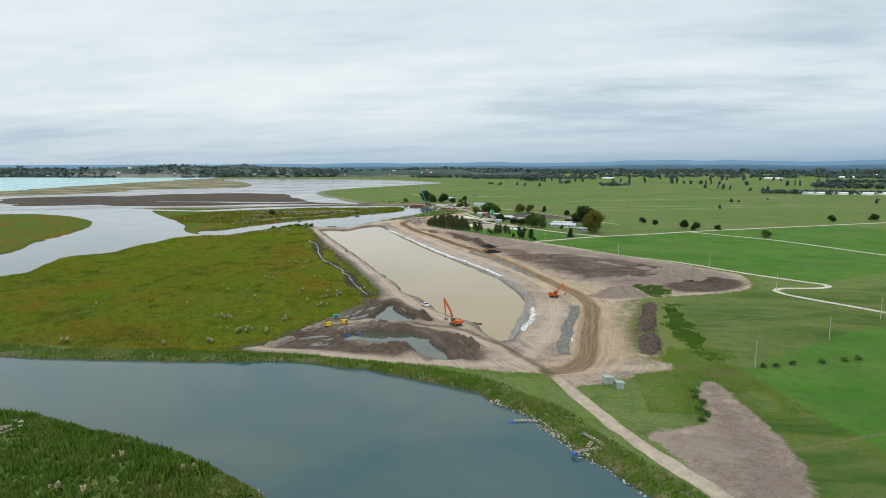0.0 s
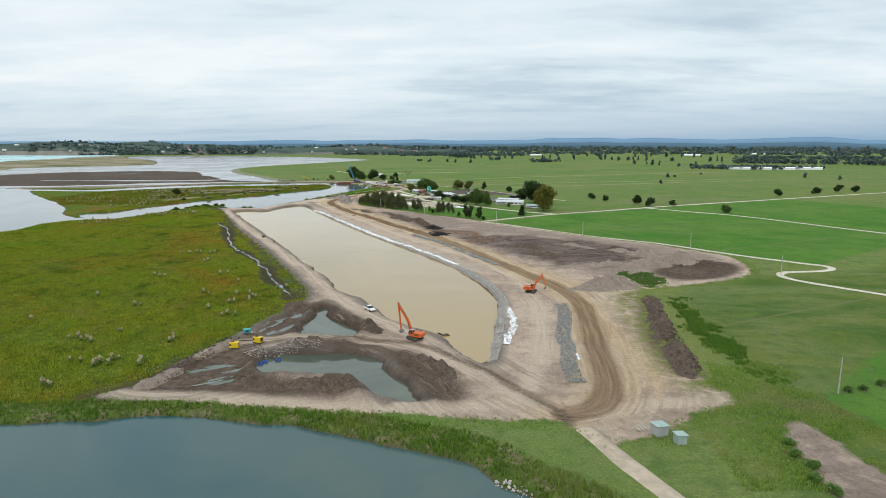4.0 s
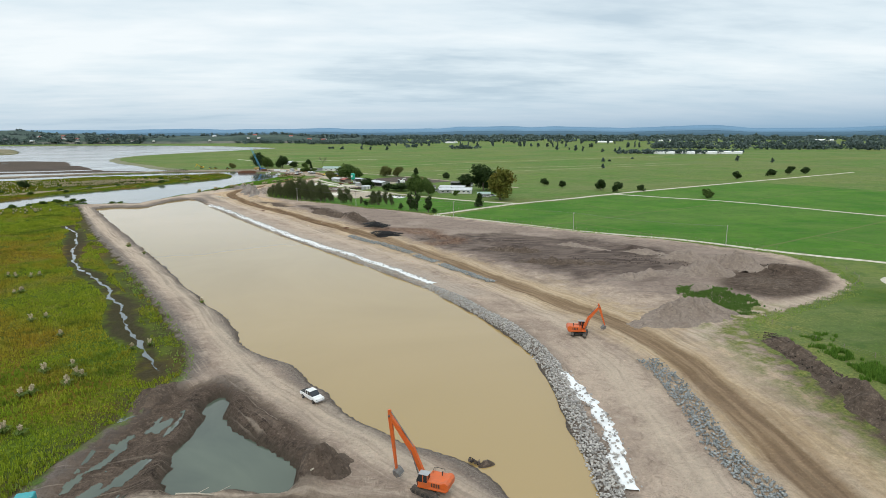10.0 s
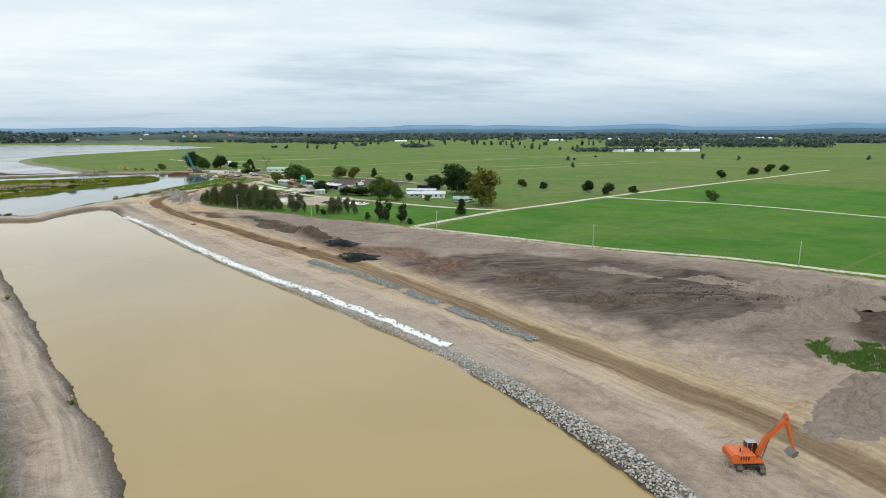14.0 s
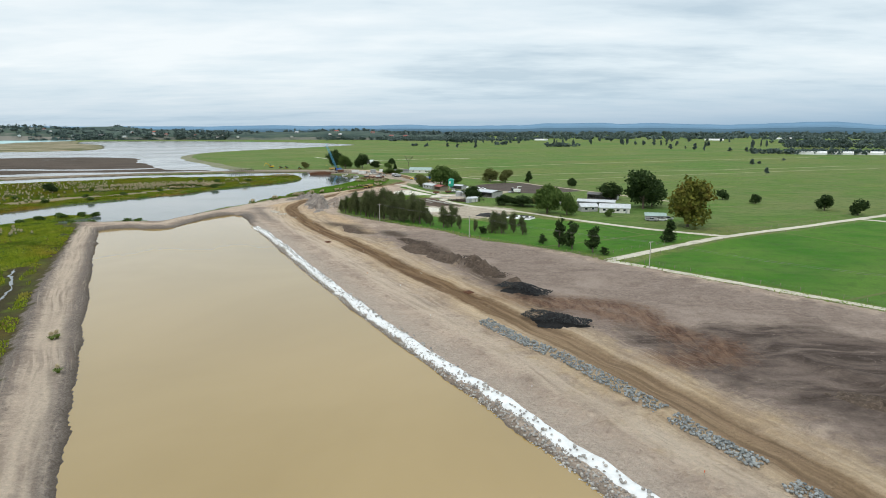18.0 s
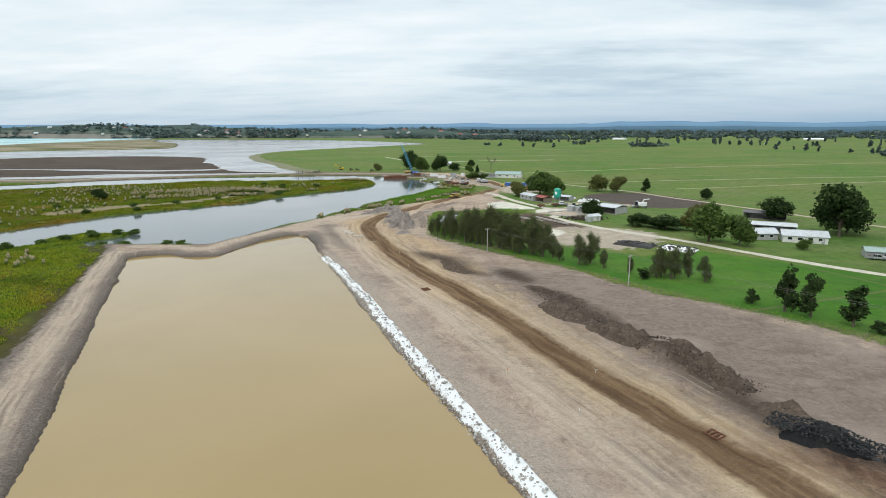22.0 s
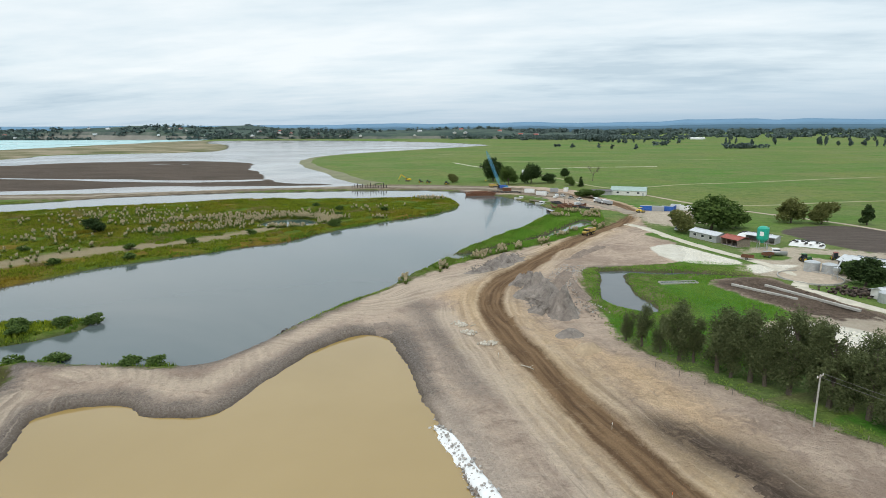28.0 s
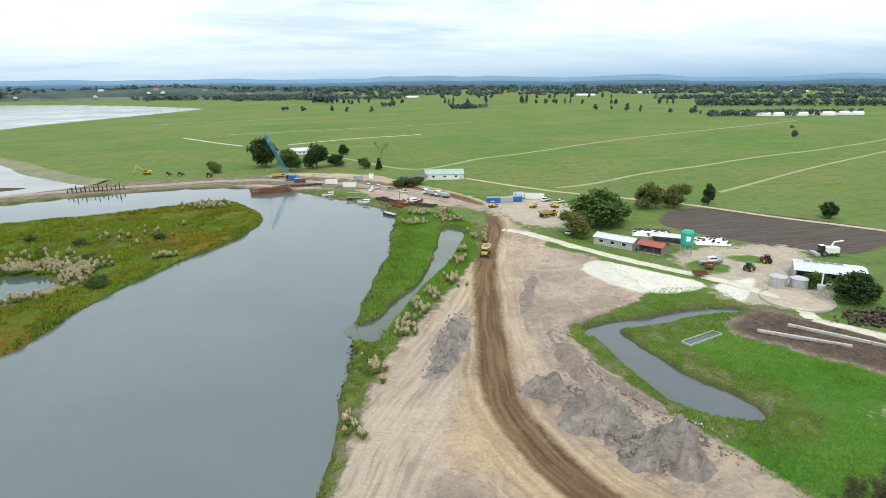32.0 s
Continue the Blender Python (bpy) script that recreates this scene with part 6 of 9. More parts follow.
def pallet(x, y, rz):
    root = thing("timber_stack", x, y, rz, "pale timber planks lying by the track", "timber", "planks by the track")
    for i in range(5):
        part("plank", box(B(), (0, -0.8 + 0.4 * i, 0.14), (3.4, 0.26, 0.07), rz=1.5 * (i - 2)), M_PALEWOOD, root)
    for s in (-1.1, 1.1):
        part("bearer", box(B(), (s, 0, 0.06), (0.12, 2.0, 0.1)), M_WOOD, root)


pallet(45, 81, 30)


def power_pole(x, y, rz, high=8.5, arm=True):
    root = thing("power_pole", x, y, rz, "pale concrete power pole" + (" with a short crossarm" if arm else " in open pasture"), "pole", "power poles")
    part("pole", tube(B(), (0, 0, -0.4), (0, 0, high), 0.17, 0.11, 8), M_CONCRETE, root)
    if arm:
        part("crossarm", box(B(), (0, 0, high - 0.35), (1.9, 0.12, 0.14)), M_PALEWOOD, root)
        for s in (-0.85, 0, 0.85):
            part("insulator", tube(B(), (s, 0, high - 0.28), (s, 0, high - 0.02), 0.06, 0.03, 6), M_WHITE, root)
    return root


POLES = [(167, 169), (132, 134), (95, 99)]
LINE = [(-62, 474), (-21.5, 434), (32.5, 380), (83, 331), (131, 284)]
for px, py in POLES + [(146.5, 222)]:
    power_pole(px, py, -45, 8.8, False)
for px, py in LINE:
    power_pole(px, py, 45, 8.5, True)
for s in (-0.6, 0.6):
    pts = []
    for (ax, ay), (bx, by) in zip(LINE[:-1], LINE[1:]):
        for k in range(6):
            t = k / 6
            pts.append((ax + (bx - ax) * t + s, ay + (by - ay) * t + s, 8.4 - 4 * 0.9 * t * (1 - t) + level(ax, ay)))
    pts.append((LINE[-1][0] + s, LINE[-1][1] + s, 8.4))
    line_tube("power_line", pts, 0.022, M_STEEL, "thin sagging power line between poles", "cable", "power lines", None, 4, 1)


def fence(pts, label, gap=5.0, high=1.15, wires=3):
    c = smooth(pts, False, 6)
    s = np.r_[0, np.cumsum(np.linalg.norm(np.diff(c, axis=0), axis=1))]
    q = np.arange(0, s[-1], gap)
    c = np.stack([np.interp(q, s, c[:, 0]), np.interp(q, s, c[:, 1])], 1)
    z = np.maximum(levels(c), WATER_Z)
    root = tagged(new("wire_fence"), label, "fence", "farm fences")
    root.location = (*c[0], z[0])
    post = bpy.data.meshes.new("post")
    bm = tube(B(), (0, 0, -0.3), (0, 0, high), 0.075, 0.07, 6)
    bm.to_mesh(post)
    bm.free()
    post.materials.append(M_WOOD)
    for (x, y), h in zip(c, z):
        part("post", post, None, root, "", Matrix.Translation((x - c[0][0], y - c[0][1], h - z[0])))
    bm = B()
    for w in range(wires):
        hz = high * (0.35 + 0.28 * w)
        for i in range(len(c) - 1):
            tube(bm, (c[i][0] - c[0][0], c[i][1] - c[0][1], z[i] - z[0] + hz), (c[i + 1][0] - c[0][0], c[i + 1][1] - c[0][1], z[i + 1] - z[0] + hz), 0.012, n=3, caps=False)
    part("wire", bm, M_STEEL, root)
    return root


fence([(20, 398), (50, 420), (82, 441), (154, 481)], "post-and-wire fence along the shell road")
fence([(28, 391), (54, 410), (86, 432), (158, 470)], "post-and-wire fence along the shell road")
fence([(30, 391), (60, 360), (87, 332), (124, 301), (150, 272)], "post-and-wire fence between the road and the paddock")
fence([(-82, 494), (-38, 453), (-6, 419), (20, 397)], "old post-and-wire fence under the tree line")
fence([(64, 82), (82, 92), (109, 103), (160, 122), (230, 150)], "old fence line through rough grass between paddocks", 6.0)
fence([(150, 270), (147, 240), (137, 224), (110, 206), (84, 192), (98, 150), (112, 108)], "post-and-wire fence round the earthworks", 6.0)


# survey pegs, logs and stray timber on the works
def peg(x, y, col, label, high=1.1):
    root = thing("survey_peg", x, y, 0, label, "peg", "survey pegs on the works")
    part("stake", tube(B(), (0, 0, -0.1), (0, 0, high), 0.045, n=5), M_PALEWOOD, root)
    part("painted_top", tube(B(), (0, 0, high - 0.3), (0, 0, high + 0.02), 0.055, n=5), col, root)


for i, (px, py) in enumerate([(-54, 371), (-16, 293), (-62, 388), (-86, 452), (-112, 493), (-34, 330), (2, 268), (-92, 468), (24, 238), (-60, 405), (-43, 357)]):
    peg(px, py, M_WHITE if i % 3 else M_ORANGE, "white-topped survey peg in bare soil" if i % 3 else "orange-topped survey peg in bare soil")


def frame_drag(x, y, rz):
    root = thing("drag_frame", x, y, rz, "rusty steel grading frame beside the haul road", "frame", "grading frames")
    for s in (-0.9, 0.9):
        part("rail", box(B(), (0, s, 0.22), (2.4, 0.18, 0.24)), M_RUST, root)
    for px in (-1.0, -0.3, 0.4, 1.1):
        part("crossbar", box(B(), (px, 0, 0.2), (0.18, 1.9, 0.22)), M_RUST, root)


frame_drag(-24.5, 353.5, -55)
frame_drag(-76.5, 425, -60)


def log_thing(x, y, rz, L, r, label="broken pale log lying on bare ground", mat=None):
    root = thing("log", x, y, rz, label, "log", "logs and driftwood")
    bm = B()
    tube(bm, (-L / 2, 0, r), (0, 0.15, r * 1.1), r, r * 0.85, 7)
    tube(bm, (0, 0.15, r * 1.1), (L / 2, -0.1, r), r * 0.85, r * 0.5, 7)
    part("stem", bm, mat or M_PALEWOOD, root)
    part("branch", tube(B(), (0.2, 0.1, r), (L * 0.3, 0.9, r + 0.4), r * 0.4, 0.03, 5), mat or M_PALEWOOD, root)


for px, py, a, L, r in ((-34, 137.5, 5, 7, 0.16), (-36, 136.6, -8, 5, 0.14), (-20, 138, 40, 3, 0.12), (-38, 17, -20, 3, 0.1), (-28, 9, -60, 3, 0.1), (-18, 141, 80, 2.6, 0.12),
                        (-114, 501, 20, 2.4, 0.14), (-120, 512, 60, 2, 0.12), (-106, 489, -30, 3, 0.14), (-26, 434, 30, 2.6, 0.12), (-38, 375, 70, 1.6, 0.1)):
    log_thing(px, py, a, L, r)


def jetty(x, y, rz, L, floats, label):
    root = thing("bank_jetty", x, y, rz, label, "jetty", "small jetties on the river bank", z=max(level(x, y), WATER_Z) + 0.3)
    for s in (-0.35, 0.35):
        part("rail", box(B(), (0, s, 0), (L, 0.12, 0.12), ry=4), M_PALEWOOD, root)
    for i in range(int(L / 0.9)):
        part("board", box(B(), (-L / 2 + 0.5 + 0.9 * i, 0, 0.08), (0.3, 0.95, 0.05), ry=4), M_PALEWOOD, root)
    for i in range(floats):
        part("float_drum", tube(B(), (-L / 2 - 0.3 - 0.9 * i, -0.6, -0.4), (-L / 2 - 0.3 - 0.9 * i, 0.6, -0.4), 0.36, n=12), M_BLUE, root, "blue plastic drum")
    return root


jetty(24, 51, 12, 6, 2, "short plank jetty on blue floats at the river bank")
jetty(40, 41.5, -48, 6, 1, "weathered plank jetty sliding down the grassy bank")
jetty(38.5, 36, 30, 7, 1, "plank jetty on a blue float at the river bank")
jetty(39, 38.5, 70, 4, 0, "loose planks lying on the grassy river bank")


def loading_ramp(x, y):
    root = thing("shore_platform", x, y, 20, "grey concrete platform ring on the sandy spit", "platform", z=level(x, y))
    bm = B()
    lathe(bm, [(4.2, -0.3), (4.2, 0.35), (3.2, 0.35), (3.2, -0.2)], 24)
    part("ring", bm, M_CONCRETE, root)
    part("deck", box(B(), (0.5, -1.2, 0.5), (3.0, 2.0, 0.3)), M_PALEWOOD, root)
    for i in range(4):
        part("slat", box(B(), (-0.6 + 0.75 * i, -1.2, 0.72), (0.16, 2.2, 0.14)), M_WOOD, root)


loading_ramp(-104, 26)


# ---- spoil heaps: each its own rough mound ----
def spoil_heap(x, y, L, W, H, ang, rough, material, label, cell=0.55, clods=True):
    nx, ny = max(8, int(L / cell)), max(8, int(W / cell))
    u, v = np.meshgrid(np.linspace(-1, 1, nx), np.linspace(-1, 1, ny))
    u, v = u.ravel(), v.ravel()
    ca, sa = math.cos(radians(ang)), math.sin(radians(ang))
    X, Y = x + u * L / 2 * ca - v * W / 2 * sa, y + u * L / 2 * sa + v * W / 2 * ca
    d = np.sqrt(u ** 2 + v ** 2) + fbm(X, Y, 4.0, 3) * 0.5
    prof = 1 - step(d, 0.1, 0.98)
    ridges = np.abs(fbm(X * 1.0, Y, 3.2, 4)) * 2
    Z = levels(np.stack([X, Y], 1)) - 0.12 + prof * H * (1 - rough * 0.55 + rough * ridges) + prof * fbm(X, Y, 1.1, 2) * rough * 0.7
    Z = np.where(prof < 0.02, Z - 0.35, Z)
    me = mesh_np("soil_mound", np.stack([X, Y, Z], 1) - (x, y, 0), grid_faces(nx, ny), [material])
    ob = new("soil_mound", me)
    ob.location = (x, y, 0)
    return tagged(ob, label, "soil mound", "soil mounds")


GREYH = "heap of pale grey dug silt beside the haul road"
DARKH = "heap of dark peaty topsoil on bare ground"
for hx, hy, L, W, H, ang, r, m, lab in (
        (-121, 572, 36, 9, 1.9, 62, 0.9, M_SILT, GREYH), (-110, 547, 15, 9, 3.8, -60, 0.85, M_SILT, GREYH), (-107, 536, 17, 12, 4.2, -55, 0.85, M_SILT, GREYH),
        (-101, 525, 17, 11, 3.6, -40, 0.85, M_SILT, GREYH), (-100, 556, 24, 6, 1.6, 78, 0.9, M_GRIT, "low ridge of brown spoil beside the haul road"),
        (-92, 595, 40, 5, 1.4, 60, 0.9, M_GRIT, "low ridge of brown spoil beside the haul road"), (-95, 545, 30, 4, 1.1, -78, 0.9, M_GRIT, "low ridge of brown spoil beside the farm pond"),
        (-41, 407, 20, 9, 1.7, -62, 1.0, M_CLOD, DARKH), (-31, 394, 24, 10, 2.0, -60, 1.0, M_CLOD, DARKH), (-19, 376, 24, 9, 1.8, -62, 1.0, M_CLOD, DARKH),
        (-47, 427, 12, 6, 1.0, -40, 1.0, M_CLOD, DARKH), (-12, 361, 12, 7, 1.6, -50, 1.0, M_CLOD, DARKH),
        (112, 247, 18, 13, 4.2, -35, 0.4, M_GRIT, "pale cone of dumped grey spoil"), (96, 240, 20, 14, 3.8, -10, 0.4, M_GRIT, "pale cone of dumped grey spoil"), (83, 221, 9, 8, 2.2, 0, 0.3, M_GRIT, "small pale cone of dumped spoil"), (66, 198, 34, 15, 2.6, 12, 0.9, M_GRIT, "broad grey mound of old spoil"), (72, 239, 26, 8, 1.8, 20, 0.5, M_GRIT, "grey-brown ridge of dumped spoil"),
        (103, 258, 28, 9, 2.6, -32, 0.6, M_GRIT, "grey-brown ridge of dumped spoil"), (92, 274, 24, 8, 2.0, -40, 0.8, M_GRIT, "grey-brown ridge of dumped spoil"),
        (72, 290, 26, 7, 1.4, -42, 0.9, M_GRIT, "low churned ridge of grey spoil"), (56, 262, 38, 9, 1.8, -20, 0.9, M_CLOD, "low churned ridge of grey spoil"),
        (44, 285, 34, 8, 1.6, -30, 0.9, M_CLOD, "low churned ridge of grey spoil"), (86, 240, 28, 6, 1.2, -20, 0.8, M_GRIT, "low churned ridge of grey spoil"),
        (75.5, 172, 30, 8.5, 1.9, 80, 1.0, M_CLOD, "row of dark torn-up topsoil and roots"), (71, 147, 34, 8.5, 1.9, 80, 1.0, M_CLOD, "row of dark torn-up topsoil and roots"),
        (67, 120, 30, 9, 1.9, 80, 1.0, M_CLOD, "row of dark torn-up topsoil and roots"),
        (-25, 100, 24, 8, 1.8, -6, 1.0, M_CLOD, "brown spoil ridge between dug pools"), (-20, 140, 11, 9, 2.0, 20, 1.0, M_CLOD, "dark mound of roots and mud beside a pool"),
        (-33, 128, 24, 4, 1.0, 5, 1.0, M_CLOD, "stony brown bank above the pool"), (2, 112, 20, 6, 1.5, -58, 0.9, M_CLOD, "brown bank between the pool and the haul road"),
        (-98, 509, 9, 6, 1.3, 40, 0.4, M_SILT, "low cone of pale grey spoil"), (-94, 500, 7, 6, 1.9, 30, 0.3, M_SANDPILE, "low cone of ochre sand"),
        (-10, 352, 17, 9, 1.0, -35, 0.9, M_BLACKSOIL, "mound of black shredded bark on bare soil"), (-5, 328, 17, 9, 1.0, -32, 0.9, M_BLACKSOIL, "mound of black shredded bark on bare soil"),
        (-72, 450, 18, 6, 1.4, -50, 0.9, M_CLOD, DARKH), (-140, 506, 9, 5, 0.6, -60, 0.9, M_GRIT, "dark slumped soil at the pond corner"),
        (-52, 168, 16, 7, 1.4, 80, 1.0, M_CLOD, "dark slumped soil at the wetland edge"), (-66, 103, 16, 6, 1.4, 68, 1.0, M_GRIT, "brown bund of dug soil beside the wetland"),
        (-60, 126, 16, 5, 1.2, 75, 1.0, M_GRIT, "brown bund of dug soil beside the wetland"), (108, 228, 22, 16, 1.0, -30, 0.5, M_CLOD, "flat dark patch of raked topsoil"),
        (4, 141, 8, 2.4, 1.0, 10, 1.0, M_CLOD, "dark soil spit running into the pond"), (11, 128, 14, 3, 0.9, -58, 1.0, M_CLOD, "dark slumped bank at the pond edge")):
    spoil_heap(hx, hy, L, W, H, ang, r, m, lab)

# ---- rock, cloth and debris ----
def rock_meshes(k, seed, name="rock"):
    out = []
    r = np.random.RandomState(seed)
    for i in range(k):
        bm = B()
        bmesh.ops.create_icosphere(bm, subdivisions=1, radius=0.5)
        for v in bm.verts:
            v.co *= 0.75 + 0.5 * r.rand()
            v.co.z *= 0.75
        me = bpy.data.meshes.new(name)
        bm.to_mesh(me)
        bm.free()
        out.append(me)
    return out


def rock_arrays(me):
    v = np.array([tuple(p.co) for p in me.vertices])
    f = np.array([tuple(p.vertices) for p in me.polygons])
    return v, f


def scatter_rocks(pts, sizes, material, seed, name="rubble"):
    """Many stones joined into one mesh."""
    r = np.random.RandomState(seed)
    shapes = [rock_arrays(m) for m in rock_meshes(5, seed)]
    V, F, n = [], [], 0
    for i, p in enumerate(pts):
        v, f = shapes[i % 5]
        a = r.rand() * 6.28
        c, s = math.cos(a), math.sin(a)
        w = v * sizes[i] * (0.8 + 0.4 * r.rand(3))
        w = np.stack([w[:, 0] * c - w[:, 1] * s, w[:, 0] * s + w[:, 1] * c, w[:, 2]], 1) + p
        V.append(w)
        F.append(f + n)
        n += len(v)
    return mesh_np(name, np.concatenate(V), np.concatenate(F), [material])


def along(curve, n, spread, seed, lo=0.0, hi=1.0, skew=0.0):
    """Random places along a line, and across it by spread."""
    r = np.random.RandomState(seed)
    s = np.r_[0, np.cumsum(np.linalg.norm(np.diff(curve, axis=0), axis=1))]
    q = (lo + (hi - lo) * r.rand(n)) * s[-1]
    c = np.stack([np.interp(q, s, curve[:, 0]), np.interp(q, s, curve[:, 1])], 1)
    e = np.stack([np.interp(q + 0.5, s, curve[:, 0]), np.interp(q + 0.5, s, curve[:, 1])], 1)
    b = np.stack([np.interp(q - 0.5, s, curve[:, 0]), np.interp(q - 0.5, s, curve[:, 1])], 1)
    t = (e - b) / np.maximum(np.linalg.norm(e - b, axis=1), 1e-6)[:, None]
    w = (r.rand(n) - 0.5 + skew) * spread
    return c + np.stack([-t[:, 1], t[:, 0]], 1) * w[:, None], q / s[-1]


def rock_bank(name, line, n_parts, n_rest, spread, size, material, label, seed, lift=0.1, lo=0.0, hi=1.0, near=(0.0, 1.0)):
    """Tipped stone: the stretch the camera passes nearest stone by stone, the rest as one heap of rubble."""
    curve = smooth(line, False, 8)
    root = tagged(new(name), label, "rocks", "tipped rock")
    root.location = (*curve[0], 0)
    o = Vector((*curve[0], 0))
    r = np.random.RandomState(seed)
    shapes = rock_meshes(6, seed + 1)
    for m in shapes:
        m.materials.append(material)
    if n_parts:
        p, _ = along(curve, n_parts, spread, seed, *near)
        z = levels(p)
        for i in range(n_parts):
            s = size * (0.7 + 0.9 * r.rand() ** 2)
            m = Matrix.Translation(Vector((*p[i], z[i] + lift + 0.15 * r.rand())) - o) @ Euler((r.rand() * 6, r.rand() * 6, r.rand() * 6)).to_matrix().to_4x4() @ Matrix.Scale(s, 4)
            part("rock", shapes[i % 6], None, root, "", m)
    if n_rest:
        p, _ = along(curve, n_rest, spread, seed + 2, lo, hi)
        z = levels(p) + lift - 0.05 + 0.25 * r.rand(n_rest)
        me = scatter_rocks(np.stack([p[:, 0], p[:, 1], z], 1) - tuple(o), size * (0.55 + 0.8 * r.rand(n_rest)), material, seed + 3)
        tagged(part("rubble", me, None, root), kind="stuff")
    return root


rock_bank("rock_armour", [(4, 241), (10, 227), (15, 214), (19, 201), (22, 188), (23, 172), (21, 152), (19, 136), (16, 118)], 280, 5000, 3.4, 0.37, M_ROCK,
          "grey quarried rock armour tipped along the pond bank", 21)
rock_bank("rock_armour", [(-119, 466), (-105, 441), (-64, 362), (-20, 284), (4, 241)], 280, 3600, 2.2, 0.38, M_ROCK,
          "grey rock armour at the water's edge below white cloth", 41, 0.0)
for i, (line, n, w) in enumerate([([(-22, 329), (-17, 321), (-10, 310)], 300, 3.4), ([(-9, 309), (-4, 300), (1, 290), (3, 286)], 300, 3.4), ([(4, 284), (8, 277), (11, 271)], 190, 3.2),
                                  ([(12, 267), (17, 257), (22, 246), (25, 240)], 420, 3.6)]):
    rock_bank("rock_row", line, 80, int(n * 1.8), w, 0.4, M_BLUEROCK, "low row of blue-grey quarry rock on bare soil", 60 + 9 * i, 0.18)
rock_bank("rock_row", [(43.5, 173), (43, 162), (41, 150), (38.5, 138), (38, 126), (36, 114), (36, 103)], 280, 1500, 4.6, 0.38, M_BLUEROCK, "wide bed of blue-grey quarry rock between haul tracks", 120, 0.2)
rock_bank("stone_bank", [(-50, 119), (-45, 123), (-37, 126.5), (-31, 127)], 0, 420, 5.0, 0.34, M_ROCK, "scattered pale stones on the pool bank", 140, 0.0)
rock_bank("stone_bank", [(14, 62), (24, 54), (31, 44), (37, 35), (44, 25), (56, 8)], 0, 500, 2.2, 0.5, M_ROCK, "dark stones along the river's edge", 150, 0.0)
rock_bank("stone_bank", [(-142, 577), (-139, 590), (-136, 597), (-131, 612), (-120, 645), (-108, 690)], 0, 420, 2.0, 0.6, M_TARRY, "dark stones along the river's edge", 160, 0.05)
rock_bank("stone_bank", [(-166, 490), (-163, 504), (-160, 521), (-154.5, 536), (-149, 556), (-144, 568), (-140, 580)], 0, 420, 2.4, 0.45, M_TARRY, "dark stones and driftwood along the river's edge", 165, 0.05)
rock_bank("debris_scatter", [(1, 142), (5, 141), (9, 139)], 0, 260, 2.4, 0.34, M_TARRY, "dark roots and mud clods on the spit in the pond", 211, 0.5)
rock_bank("debris_scatter", [(8, 131), (11, 126), (15, 118)], 0, 260, 1.6, 0.3, M_TARRY, "dark roots and clods along the slumped bank", 212, 0.2)
rock_bank("debris_pile", [(-16, 357), (-9, 351), (-4, 347)], 60, 900, 5.0, 0.3, M_BARKPILE, "pile of black broken bark and timber", 171, 0.9)
rock_bank("debris_pile", [(-12, 333), (-6, 328), (1, 324)], 60, 900, 5.0, 0.3, M_BARKPILE, "pile of black broken bark and timber", 181, 0.9)
rock_bank("debris_scatter", [(77, 184), (74, 162), (70.5, 142), (68, 122), (66, 108)], 0, 900, 5.5, 0.36, M_TARRY, "torn roots and dark clods along the topsoil row", 191, 0.5)
rock_bank("debris_scatter", [(-47, 424), (-38, 406), (-28, 389), (-14, 366)], 0, 1300, 6.0, 0.27, M_TARRY, "torn roots and dark clods over the topsoil heaps", 195, 0.8)
rock_bank("clay_lumps", [(-110, 548), (-107, 540), (-104, 530), (-100, 522)], 0, 420, 9.0, 0.5, M_SILT, "big broken lumps of grey clay on the spoil heap", 198, 0.9)
rock_bank("clay_lumps", [(-128, 560), (-121, 572), (-114, 586)], 0, 120, 6.0, 0.5, M_SILT, "broken lumps of grey clay along the heap", 197, 1.0)
rock_bank("clod_scatter", [(-96, 575), (-100, 556), (-98, 540), (-92, 525)], 0, 420, 9.0, 0.4, M_ROCK, "pale clay lumps scattered beside the haul road", 199, 0.1)
M_PALELUMP = rock_material("pale_clay_lumps", (0.46, 0.41, 0.34), (0.70, 0.65, 0.56), (0.42, 0.33, 0.24))
for k, (px, py) in enumerate([(-123, 512), (-120, 506), (-115, 500)]):
    rock_bank("clod_heap", [(px - 1.5, py + 1.0), (px, py), (px + 1.5, py - 0.6)], 24, 30, 2.6, 0.5, M_PALELUMP, "small heap of pale broken clay lumps on bare soil", 301 + 7 * k, 0.15)
rock_bank("clod_scatter", [(-97, 572), (-98, 560), (-96, 543), (-93, 529), (-91, 520)], 0, 150, 2.4, 0.5, M_GRIT, "broken row of pale clay slabs beside the farm pond", 330, 0.1)
rock_bank("clod_scatter", [(60, 265), (90, 262), (112, 250), (124, 238)], 0, 500, 16.0, 0.4, M_TARRY, "dark clods scattered over the spoil ground", 205, 0.1)
rock_bank("clod_scatter", [(-66, 100), (-62, 118), (-59, 134)], 0, 300, 5.0, 0.35, M_TARRY, "dark clods along the bund", 207, 0.3)


